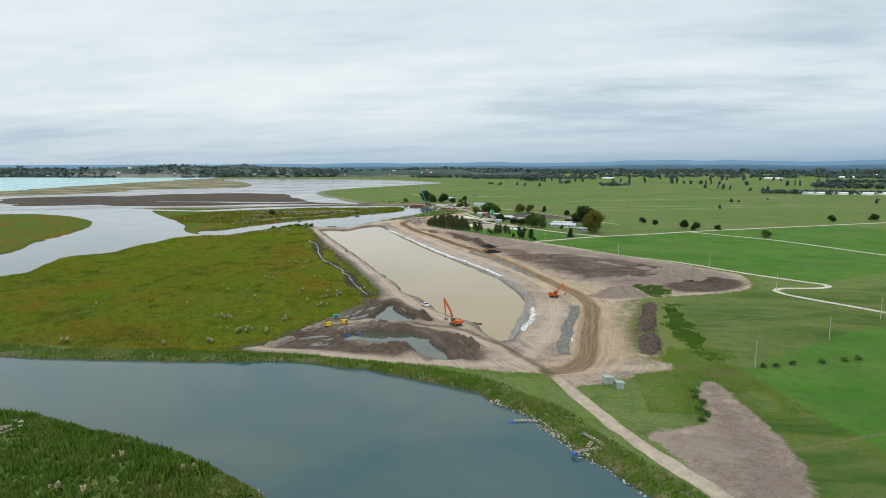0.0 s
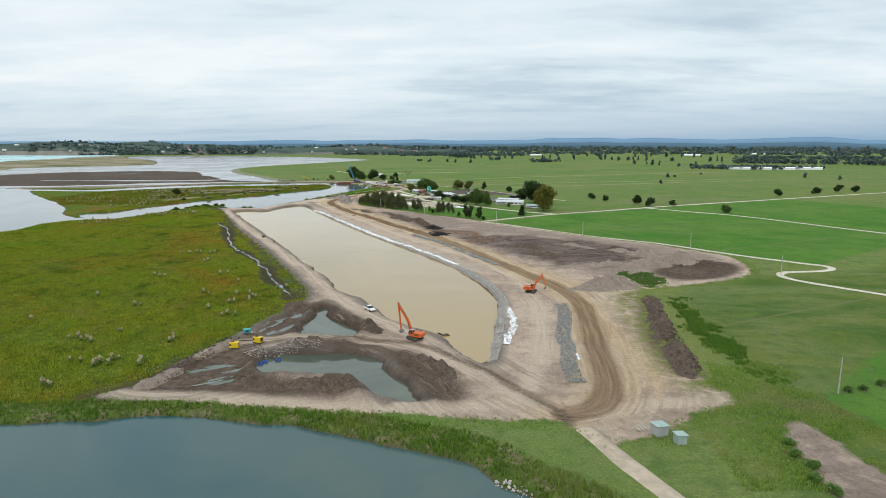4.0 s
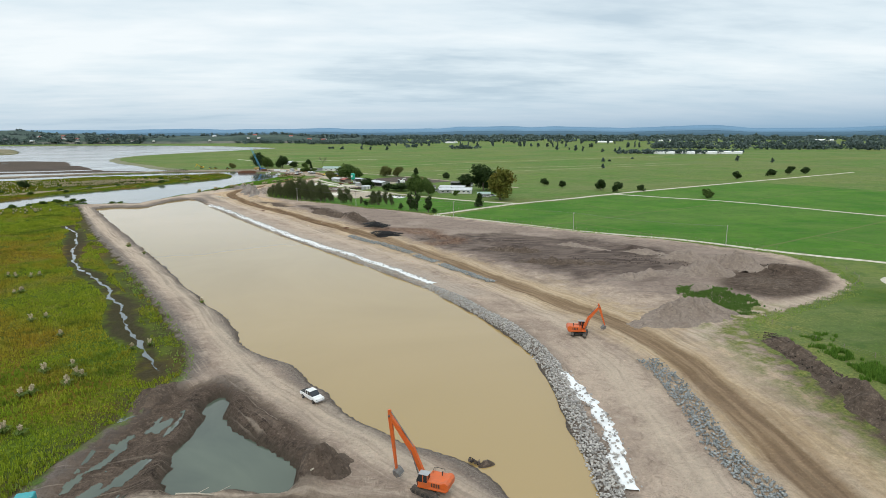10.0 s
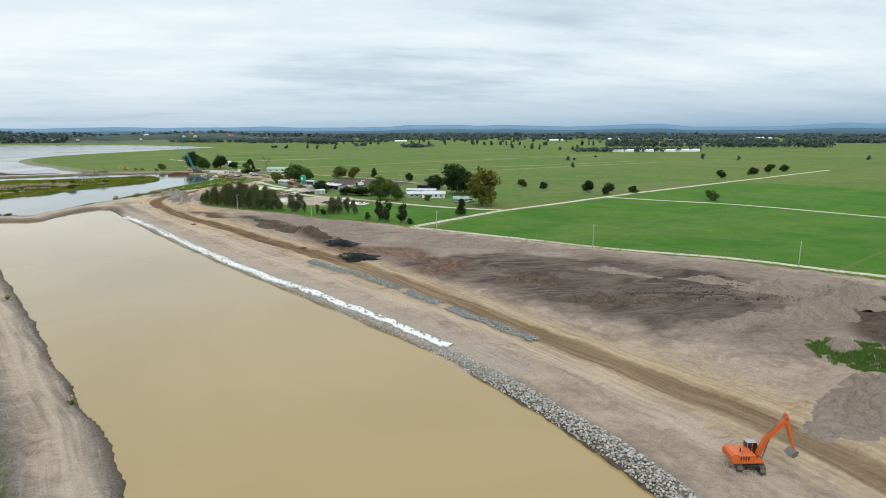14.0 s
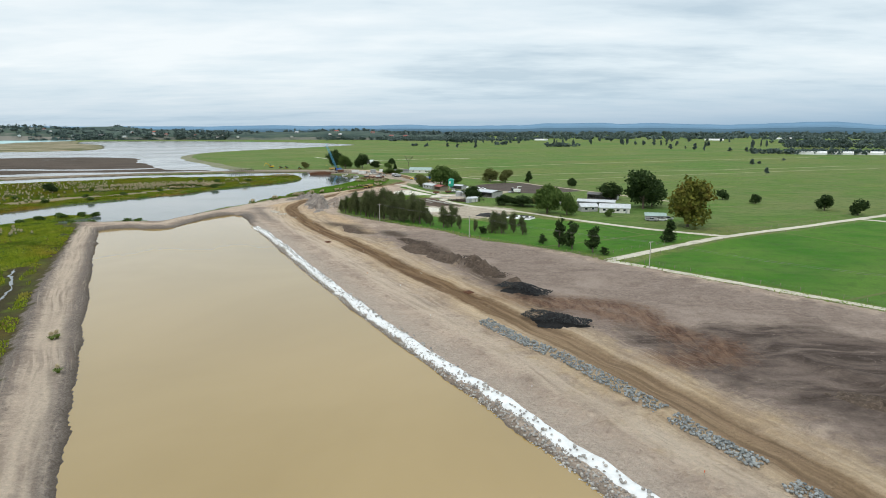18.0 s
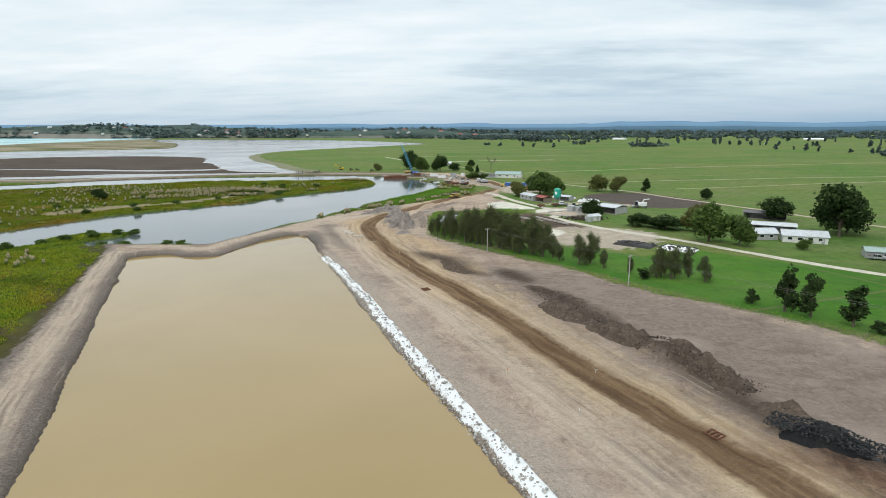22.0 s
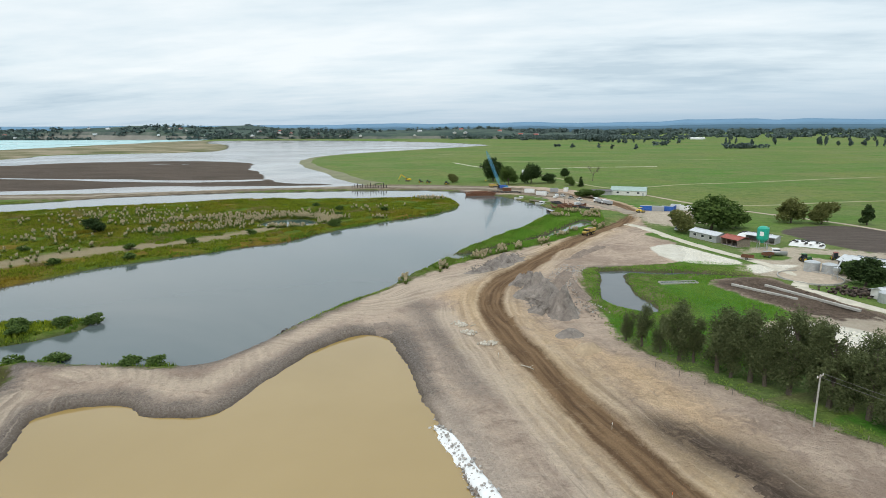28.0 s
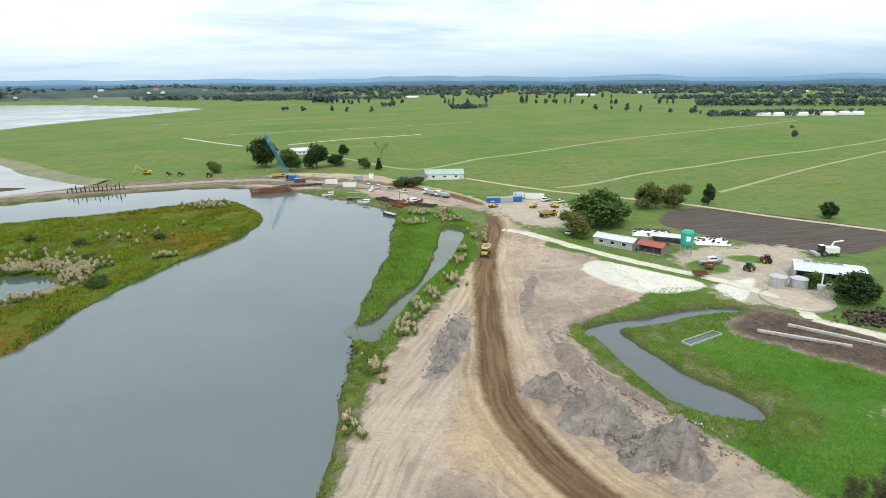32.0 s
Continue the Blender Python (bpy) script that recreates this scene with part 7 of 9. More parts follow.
def cloth(name, pts, width, label, seed, bulge=0.5, rag=0.0):
    """A strip of white cloth laid over stones, with a scalloped lower edge."""
    c = smooth(pts, False, 8)
    s = np.r_[0, np.cumsum(np.linalg.norm(np.diff(c, axis=0), axis=1))]
    k = int(s[-1] / 0.5)
    q = np.linspace(0, s[-1], k)
    c = np.stack([np.interp(q, s, c[:, 0]), np.interp(q, s, c[:, 1])], 1)
    t = np.gradient(c, axis=0)
    t /= np.linalg.norm(t, axis=1)[:, None]
    nrm = np.stack([-t[:, 1], t[:, 0]], 1)
    cols = np.linspace(-1, 1, 9)
    lower = 0.75 + 0.9 * np.abs(vnoise(q * 0.28 + seed, q * 0)) + 0.5 * vnoise(q * 0.9, q * 0 + seed)
    upper = 0.8 + 0.5 * vnoise(q * 0.35, q * 0 + 9.0 + seed)
    lower = lower * np.clip(1 + rag * 1.8 * fbm(q, q * 0 + seed, 3.5, 3), 0.2, 2)
    upper = upper * np.clip(1 + rag * 1.8 * fbm(q, q * 0 + 40 + seed, 2.6, 3), 0.2, 2)
    rows = []
    for f in cols:
        w = width / 2 * f * np.where(f < 0, upper, lower)
        p = c + nrm * w[:, None]
        z = levels(p) + 0.22 + bulge * 0.5 * np.abs(vnoise(p[:, 0] * 0.9, p[:, 1] * 0.9)) + 0.06 * vnoise(p[:, 0] * 3, p[:, 1] * 3)
        z = np.where(abs(f) > 0.99, z - 0.35, z)
        rows.append(np.stack([p[:, 0], p[:, 1], z], 1))
    me = mesh_np(name, np.stack(rows, 1).reshape(-1, 3), grid_faces(len(cols), k), [M_CLOTH], True)
    return tagged(new(name, me), label, "cloth", "white bank cloth")


cloth("bank_cloth", [(-121.5, 468), (-106, 444.5), (-65, 366), (-38.5, 318), (-20, 288), (-6, 264), (4, 246), (7, 242)][::-1], 2.6, "long scalloped strip of white geotextile along the pond bank", 2)
cloth("bank_cloth", [(24.5, 169), (25, 160), (24, 145), (22.5, 137), (21, 131)][::-1], 2.3, "torn strip of white geotextile on the rock bank", 8, 0.5, 1.0)
cloth("loose_cloth", [(39.2, 117.5), (39.4, 120), (39.6, 122.3)], 1.0, "loose white cloth sheet lying on crushed rock", 5, 0.3, 0.5)
p, _ = along(smooth([(24.5, 169), (25, 160), (24, 145), (22.5, 137), (21, 131)], False, 8), 150, 3.0, 79)
tagged(new("cloth_weight_stones", scatter_rocks(np.stack([p[:, 0], p[:, 1], levels(p) + 0.4], 1), 0.25 + 0.25 * np.random.RandomState(4).rand(150), M_ROCK, 80)),
       "grey stones lying over the torn white cloth", "stones", kind="stuff")
p, _ = along(smooth([(-120.3, 467), (-104.8, 443), (-63.8, 364), (-19.2, 286), (5.6, 244)], False, 8), 420, 1.6, 77)
rest = tagged(new("cloth_weight_stones", scatter_rocks(np.stack([p[:, 0], p[:, 1], levels(p) + 0.5], 1), 0.3 + 0.3 * np.random.RandomState(4).rand(420), M_ROCK, 78)),
              "grey stones holding down the white bank cloth", "stones", kind="stuff")

# ---- farm buildings ----
def gable(name, x, y, rz, L, W, h, rise, wall, roof, label, group, open_front=False, windows=0, doors=1, posts=0, category="building"):
    """A long building with a ridged roof; the front faces -y before turning."""
    root = thing(name, x, y, rz, label, category, group)
    if open_front:
        for px in (-L / 2 + 0.1, L / 2 - 0.1):
            part("end_wall", box(B(), (px, 0, h / 2), (0.15, W, h)), wall, root)
        part("back_wall", box(B(), (0, W / 2, h / 2), (L, 0.15, h)), wall, root)
        part("floor_slab", box(B(), (0, 0, 0.03), (L, W, 0.1)), M_CONCRETE, root)
        for i in range(max(posts, 2)):
            part("post", tube(B(), (-L / 2 + 0.2 + i * (L - 0.4) / (max(posts, 2) - 1), -W / 2 + 0.1, 0), (-L / 2 + 0.2 + i * (L - 0.4) / (max(posts, 2) - 1), -W / 2 + 0.1, h), 0.1, n=6), M_WOOD, root)
    else:
        bm = B()
        ring = [(-W / 2, -0.3), (W / 2, -0.3), (W / 2, h), (0, h + rise), (-W / 2, h)]
        prism(bm, ring, -L / 2, L / 2)
        bmesh.ops.rotate(bm, verts=bm.verts[:], matrix=Matrix.Rotation(radians(90), 3, "Z"), cent=(0, 0, 0))
        body = part("wall", bm, wall, root)
        for i in range(windows):
            px = -L / 2 + (i + 0.7) * L / (windows + 0.4)
            w = part("window", box(B(), (px, -W / 2 - 0.02, h * 0.58), (1.5, 0.08, 1.0)), M_GLASS, root)
            bm = B()
            for dx, dz, sx, sz in ((0, 0.53, 1.7, 0.08), (0, -0.53, 1.7, 0.1), (-0.8, 0, 0.08, 1.1), (0.8, 0, 0.08, 1.1)):
                box(bm, (px + dx, -W / 2 - 0.05, h * 0.58 + dz), (sx, 0.1, sz))
            part("frame", bm, M_WHITE, w)
        for i in range(doors):
            px = L / 2 - 1.6 - i * L * 0.3
            part("door", box(B(), (px, -W / 2 - 0.03, 1.0), (0.95, 0.08, 2.0)), M_GREYPAINT, root)
    over = 0.45
    for s in (-1, 1):
        run, n = W / 2 + over, 14
        slope = math.atan2(rise, W / 2)
        bm = B()
        cx = s * run / 2
        m = Matrix.Translation((0, cx, h + rise - run / 2 * math.tan(slope) + 0.06)) @ Matrix.Rotation(-s * slope, 4, "X")
        k = int(L / 0.45)
        x = [-L / 2 - over + (L + 2 * over) * i / k for i in range(k + 1)]
        hgt = [0.05 * (i % 2) for i in range(k + 1)]
        prism(bm, [(a, b) for a, b in zip(x, hgt)] + [(a, b - 0.06) for a, b in zip(x[::-1], hgt[::-1])], -run / math.cos(slope) / 2, run / math.cos(slope) / 2)
        bmesh.ops.transform(bm, matrix=m, verts=bm.verts[:])
        part("roof_slope", bm, roof, root)
    part("ridge_cap", box(B(), (0, 0, h + rise + 0.11), (L + 2 * over, 0.4, 0.08)), roof, root)
    return root


G = "farm buildings"
gable("farmhouse", 57, 508, -14, 15, 8, 2.7, 1.6, M_WALL, M_ROOF, "white weatherboard farmhouse with a pale iron roof", G, windows=4, category="house")
gable("farmhouse_wing", 44, 513, 8, 9, 7, 2.6, 1.5, M_GREYWALL, M_ROOF, "grey lean-to wing beside the farmhouse", G, windows=2)
gable("implement_shed", 53, 530, -20, 20, 9, 3.2, 0.8, M_GREYWALL, M_ROOF, "long low farm shed with pale roof and open side", G, True, posts=5)
gable("implement_shed", 66, 566, -24, 18, 8, 3.0, 0.8, M_GREYWALL, M_DARKROOF, "low grey farm shed behind dark trees", G, True, posts=5)
gable("garage", 69, 481, -16, 9, 6, 2.4, 1.0, M_GREYWALL, M_GREENROOF, "pale teal-roofed garage beside parked cars", G, doors=2)
gable("garden_shed", 36, 541, 10, 8, 5, 2.3, 0.9, M_WALL, M_DARKROOF, "small pale shed under trees", G, windows=1)
gable("long_barn", -42.5, 631, -58, 14, 6, 2.8, 0.9, M_GREYWALL, M_ROOF, "long low barn with a pale iron roof", G, windows=3)
gable("red_barn", -35.2, 620.5, -58, 8, 6.2, 2.8, 0.9, M_WOOD, M_REDROOF, "open-fronted barn with a rusty red roof", G, True, posts=4)
gable("open_shed", -23, 629, -40, 11, 5, 2.6, 0.6, M_GREYWALL, M_ROOF, "open pole shed with a pale flat roof", G, True, posts=5)
gable("milking_shed", -5, 582, -42, 17, 11, 3.4, 0.9, M_GREYWALL, M_ROOF, "open milking shed with a pale iron roof and roof panels", G, True, posts=5)
gable("green_roof_hall", -57, 790, -12, 22, 12, 3.2, 2.0, M_WALL, M_GREENROOF, "white hall with a pale green iron roof", G, windows=3, category="hall")
gable("white_villa", -130, 938, 8, 15, 9, 3.0, 1.8, M_WALL, M_ROOF, "white house half hidden by dark trees", G, windows=4, category="house")
gable("tank_shed", -16, 552, 30, 6, 4, 2.4, 0.7, M_WALL, M_ROOF, "small white shed with a pale roof in the farmyard", G)
gable("rail_shed", -76, 786, 5, 14, 6, 2.6, 0.9, M_GREYWALL, M_DARKROOF, "low dark-roofed shed beside the hall", G)

panels = thing("roof_panels", -4.4, 584.4, -42, "row of dark roof panels on the milking shed", "solar panel", z=level(-4, 584) + 4.05)
for i in range(5):
    part("panel", box(B(), (-4 + 2.0 * i, 0, 0.1), (1.7, 2.6, 0.08)), M_GLASS, panels)


def silo(x, y, r, h):
    root = thing("water_tank", x, y, 0, "grey concrete water tank with a low domed lid", "tank", "farm tanks")
    part("wall", lathe(B(), [(r, -0.2), (r, h)], 24), M_PIPE, root)
    part("lid", lathe(B(), [(r + 0.08, h), (r * 0.6, h + 0.35), (0.2, h + 0.5)], 24), M_PIPE, root)
    part("pipe", tube(B(), (r + 0.1, 0, 0), (r + 0.1, 0, h), 0.07, n=6), M_STEEL, root)


silo(-23, 581.5, 2.2, 2.9)
silo(-19, 578.5, 2.2, 2.9)
silo(-18.0, 548, 1.6, 2.6)


def stand_tank(x, y):
    root = thing("feed_silo", x, y, 0, "green feed silo with a white label on steel legs", "silo")
    part("drum", lathe(B(), [(0.5, 2.6), (1.9, 4.0), (2.0, 4.3), (2.0, 8.0), (1.4, 8.6), (0.3, 8.9)], 20), M_GREENPAINT, root)
    for i in range(4):
        a = radians(45 + 90 * i)
        part("leg", tube(B(), (1.75 * math.cos(a), 1.75 * math.sin(a), -0.2), (1.75 * math.cos(a), 1.75 * math.sin(a), 4.6), 0.1, n=6), M_PIPE, root)
    part("label_panel", box(B(), (-0.9, -1.75, 6.2), (1.3, 0.08, 1.6), rz=-27), M_WHITE, root)
    part("ladder", box(B(), (2.05, 0, 4.4), (0.08, 0.5, 8.0)), M_PIPE, root)


stand_tank(-28, 613.5)


def auger(x, y):
    root = thing("grain_auger", x, y, 40, "galvanised auger tower beside the tanks", "auger")
    for i in range(3):
        a = radians(120 * i)
        part("leg", tube(B(), (1.1 * math.cos(a), 1.1 * math.sin(a), 0), (0.4 * math.cos(a), 0.4 * math.sin(a), 3.2), 0.08, n=6), M_PIPE, root)
    part("hopper", lathe(B(), [(0.3, 1.6), (1.0, 3.0), (1.0, 3.8)], 12), M_PIPE, root)
    part("spout", tube(B(), (0, 0, 3.6), (2.6, 0, 6.4), 0.22, n=8), M_PIPE, root)


auger(-20.5, 570.5)
pad = thing("concrete_pad", -27, 571.5, 0, "round pale concrete feed pad ringed by a kerb", "pad")
pad.scale = (0.78, 0.78, 1.0)
part("slab", lathe(B(), [(11, -0.3), (11, 0.12), (10.6, 0.14)], 40), M_TRACKROAD, pad)
bm = B()
for i in range(40):
    a = 2 * math.pi * i / 40
    if i not in (8, 9, 10):
        box(bm, (11 * math.cos(a), 11 * math.sin(a), 0.3), (0.3, 1.74, 0.5), rz=math.degrees(a))
part("kerb", bm, M_CONCRETE, pad)


def silage(x, y, rz, L, W, H, label, black, seed):
    """A covered silage stack weighted with tyres."""
    nx, ny = int(L / 0.6), int(W / 0.6)
    u, v = np.meshgrid(np.linspace(-1, 1, nx), np.linspace(-1, 1, ny))
    u, v = u.ravel(), v.ravel()
    z = H * (1 - np.maximum(np.abs(u) ** 6, np.abs(v) ** 4)) + 0.15 * fbm(u * L + seed, v * W, 2.0, 3)
    z = np.where((np.abs(u) > 0.98) | (np.abs(v) > 0.98), -0.3, z)
    root = thing("silage_stack", x, y, rz, label, "silage stack", "silage stacks")
    part("cover", mesh_np("cover", np.stack([u * L / 2, v * W / 2, z], 1), grid_faces(nx, ny), [M_BLACK if black else M_CLOTH], True), None, root)
    r = np.random.RandomState(seed)
    tyre = bpy.data.meshes.new("tyre")
    bm = lathe(B(), [(0.22, 0), (0.42, 0.0), (0.45, 0.1), (0.42, 0.2), (0.22, 0.2)], 10)
    bm.to_mesh(tyre)
    bm.free()
    tyre.materials.append(M_BLACK)
    for i in range(int(L * W / (1.7 if not black else 4))):
        a, b = (r.rand(2) * 2 - 1) * 0.92
        hh = H * (1 - max(abs(a) ** 6, abs(b) ** 4))
        part("tyre", tyre, None, root, "", Matrix.Translation((a * L / 2, b * W / 2, hh + 0.08)))
    return root


silage(-8, 494, -33, 15, 9, 0.9, "black plastic silage cover weighted with tyres", True, 3)
silage(5.5, 487, -33, 13, 8, 1.0, "white silage cover weighted with black tyres", False, 5)
silage(-22, 640, -30, 14, 7, 1.6, "white silage cover weighted with black tyres", False, 7)
silage(-9, 624, -25, 12, 7, 1.8, "white plastic silage mound behind the barns", False, 9)
dump = thing("junk_pile", -20, 556, 0, "pile of old tyres and scrap by the tank", "scrap")
tagged(part("scrap_rubble", scatter_rocks(np.random.RandomState(8).normal(size=(260, 3)) * (4.0, 2.0, 0.3) + (0, 0, 0.4), 0.7 + 0.4 * np.random.RandomState(9).rand(260), M_TARRY, 12), None, dump), kind="stuff")


def bunker_wall(x, y, rz, L, label):
    root = thing("bunker_wall", x, y, rz, label, "wall", "concrete feed walls")
    for i in range(int(L / 2)):
        part("block", box(B(), (-L / 2 + 1 + 2 * i, 0, 0.25), (1.96, 0.8, 0.6), bevel=0.03), M_CONCRETE, root)


bunker_wall(-35.5, 547.5, -55, 27, "long low wall of grey concrete blocks")
bunker_wall(-45.5, 551.5, -45, 19, "long low wall of grey concrete blocks")
trough = thing("effluent_trough", -66.5, 559, 14, "long narrow concrete trough with dark water in grass", "trough")
for s in (-1.1, 1.1):
    part("side_wall", box(B(), (0, s, 0.1), (11, 0.16, 0.7)), M_CONCRETE, trough)
for s in (-5.5, 5.5):
    part("end_wall", box(B(), (s, 0, 0.1), (0.16, 2.4, 0.7)), M_CONCRETE, trough)
part("water", box(B(), (0, 0, 0.15), (10.8, 2.0, 0.1)), M_RIVER, trough)


# ---- farm vehicles ----
def tractor(x, y, rz, paint, label, bucket=False):
    root = thing("tractor", x, y, rz, label, "tractor", "farm machines")
    part("bonnet", box(B(), (1.2, 0, 1.25), (2.0, 0.85, 0.8), bevel=0.1), paint, root)
    cab = part("cab", box(B(), (-0.5, 0, 1.9), (1.4, 1.4, 1.5), taper=0.85, bevel=0.05), M_GLASS, root)
    part("cab_roof", box(B(), (-0.5, 0, 2.72), (1.5, 1.4, 0.14), bevel=0.04), paint, cab)
    part("chassis", box(B(), (0.3, 0, 0.85), (3.2, 0.7, 0.4)), M_BLACK, root)
    for s in (-0.85, 0.85):
        wheel(root, -0.8, s, 0.85, 0.5, rim=M_YELLOW)
        wheel(root, 1.6, s, 0.55, 0.36, rim=M_YELLOW)
    part("exhaust", tube(B(), (0.9, 0.45, 1.6), (0.9, 0.45, 2.6), 0.05, n=6), M_BLACK, root)


tractor(-20, 595, 20, plain("dark_green_tractor_paint", (0.02, 0.12, 0.03), 0.4, 0, 0.15, 3, (0.2, 0.17, 0.12), 0.3), "dark green tractor parked on grass")
tractor(-9, 600, 80, plain("red_tractor_paint", (0.30, 0.05, 0.03), 0.5, 0, 0.2, 3, (0.2, 0.15, 0.1), 0.4), "old red tractor beside the farm road")


def trailer(x, y, rz, paint, label):
    root = thing("farm_trailer", x, y, rz, label, "trailer", "farm machines")
    part("bed", box(B(), (0, 0, 0.85), (3.8, 2.0, 0.14)), M_WOOD, root)
    for s in (-1.0, 1.0):
        part("side_board", box(B(), (0, s, 1.25), (3.8, 0.08, 0.75)), paint, root)
    for s in (-1.9, 1.9):
        part("end_board", box(B(), (s, 0, 1.25), (0.08, 2.0, 0.75)), paint, root)
    part("drawbar", tube(B(), (1.9, 0, 0.8), (3.2, 0, 0.5), 0.07, n=6), M_RUST, root)
    for s in (-0.95, 0.95):
        wheel(root, -0.3, s, 0.45, 0.28)


trailer(-38, 594.5, -20, M_RUST, "rusty red farm trailer on grass")
trailer(-30, 600, 35, M_RUST, "rust-brown trailer beside the shell road")


def harvester(x, y, rz):
    root = thing("harvester", x, y, rz, "pale grey forage harvester beside the paddock", "harvester", "farm machines")
    part("body", box(B(), (-0.6, 0, 2.0), (4.4, 2.6, 2.0), bevel=0.15), M_WHITE, root)
    cab = part("cab", box(B(), (2.4, 0, 2.5), (1.5, 1.9, 1.9), taper=0.9), M_GLASS, root)
    part("cab_roof", box(B(), (2.4, 0, 3.5), (1.6, 1.9, 0.15)), M_WHITE, cab)
    part("header", box(B(), (4.2, 0, 0.7), (1.4, 4.4, 1.0), bevel=0.1), M_GREYPAINT, root)
    part("chute", tube(tube(B(), (-0.5, 0, 3.0), (-1.2, 0, 4.6), 0.28, n=8), (-1.2, 0, 4.6), (-4.0, 0, 5.0), 0.25, n=8), M_WHITE, root)
    for s in (-1.3, 1.3):
        wheel(root, 1.9, s, 0.9, 0.6)
        wheel(root, -2.2, s, 0.6, 0.4)


harvester(16, 600, 160)


def boat(x, y, rz, L, label, z, cabin=True, hull=None, group="moored boats", mast=False):
    root = thing("boat", x, y, rz, label, "boat", group, z)
    hull = hull or M_WHITE
    k = 9
    V, F = [], []
    for i in range(k):
        t = i / (k - 1)
        half = L * 0.16 * (1 - max(0, (t - 0.45) / 0.55) ** 2.2) + 0.03
        px = -L / 2 + L * t
        sheer = 0.75 + 0.5 * t * t
        for yy, zz in ((-half, sheer), (-half * 0.8, 0.1), (0, -0.35 + 0.3 * max(0, t - 0.7)), (half * 0.8, 0.1), (half, sheer)):
            V.append((px, yy, zz))
    for i in range(k - 1):
        for j in range(4):
            a = i * 5 + j
            F.append((a, a + 5, a + 6, a + 1))
    part("hull", mesh_np("hull", V, F, [hull], True), None, root)
    V2 = [(v[0], v[1] * 0.96, v[2] - 0.12) for v in V if v[2] > 0.5]
    F2 = [(2 * i, 2 * i + 1, 2 * i + 3, 2 * i + 2) for i in range(k - 1)]
    part("deck", mesh_np("deck", V2, F2, [M_GREYPAINT]), None, root)
    part("transom", box(B(), (-L / 2, 0, 0.35), (0.08, L * 0.3, 0.9)), hull, root)
    if cabin:
        cab = part("cabin", box(B(), (L * 0.02, 0, 1.35), (L * 0.32, L * 0.2, 1.2), taper=0.85, bevel=0.06), M_WHITE, root)
        part("window", box(B(), (L * 0.04, 0, 1.55), (L * 0.3, L * 0.205, 0.35), taper=0.95), M_GLASS, cab)
        part("cabin_roof", box(B(), (0, 0, 2.0), (L * 0.32, L * 0.2, 0.08)), M_WHITE, cab)
    if mast:
        part("mast", tube(B(), (-L * 0.05, 0, 1.0), (-L * 0.05, 0, 6.5), 0.08, 0.05, 6), M_PALEWOOD, root)
        part("rail", tube(B(), (L * 0.2, 0, 1.5), (L * 0.48, 0, 1.6), 0.03, n=5), M_PIPE, root)
    return root


boat(-26.5, 603.5, -12, 7.5, "grey and white boat standing on grass in the farmyard", level(-26.5, 603.5) + 0.5, True, M_GREYPAINT, "boats ashore")
for i, (px, py, a, col, lab) in enumerate([(71, 478, -10, M_WHITE, "white car parked by the garage"), (66, 477, -14, M_GREYPAINT, "grey car parked by the garage"),
                                           (75, 481, -20, M_GREYPAINT, "silver car parked by the garage"), (-31, 709, 30, M_WHITE, "white van in the gravel yard"),
                                           (-27, 703, 20, M_WHITE, "white utility in the gravel yard"), (-50, 650, 40, M_WHITE, "white car beside the tree"),
                                           (-100, 768, 70, M_WHITE, "white utility near the wharf"), (-95, 762, 65, M_GREYPAINT, "grey car near the wharf"),
                                           (-104, 776, 80, M_WHITE, "white van near the wharf"), (-112, 785, 10, M_GREYPAINT, "grey utility near the wharf"),
                                           (-90, 752, 120, M_WHITE, "white car near the wharf"), (40, 524, 30, M_GREYPAINT, "grey car beside the farm shed")]):
    ute(px, py, a, lab, col, "parked cars", "parked_car", i % 3 == 1)


# ---- contractor's yard and wharf ----
def container(x, y, rz, L, paint, label):
    root = thing("shipping_container", x, y, rz, label, "container", "containers in the yard")
    bm = B()
    box(bm, (0, 0, 1.3), (L, 2.4, 2.5))
    k = int(L / 0.4)
    for i in range(k):
        for s in (-1.21, 1.21):
            box(bm, (-L / 2 + 0.3 + (L - 0.6) * i / (k - 1), s, 1.3), (0.18, 0.05, 2.2))
    part("body", bm, paint, root)
    for s in (-0.58, 0.58):
        part("door", box(B(), (L / 2 + 0.03, s, 1.3), (0.05, 1.1, 2.3)), paint, root)
    part("roof", box(B(), (0, 0, 2.58), (L - 0.2, 2.3, 0.05)), M_GREYPAINT, root)


container(-56, 713, -12, 6, M_BLUE, "faded blue shipping container in the yard")
container(-50, 711.5, -12, 6, M_GREYPAINT, "grey shipping container in the yard")
container(-45, 712.5, -14, 6, M_BLUE, "blue shipping container in the yard")
container(-41.5, 717, 70, 6, M_BLUE, "bright blue shipping container in the yard")
container(-39.5, 721, -12, 5, M_WHITE, "white site office in the yard")
container(-33.5, 716, -24, 9, M_WHITE, "long white site office in the yard")
container(-122.5, 789, -12, 6.5, M_WHITE, "white site cabin on the wharf")
container(-114, 778, -20, 7, M_WHITE, "white flat-roofed cabin on the wharf")


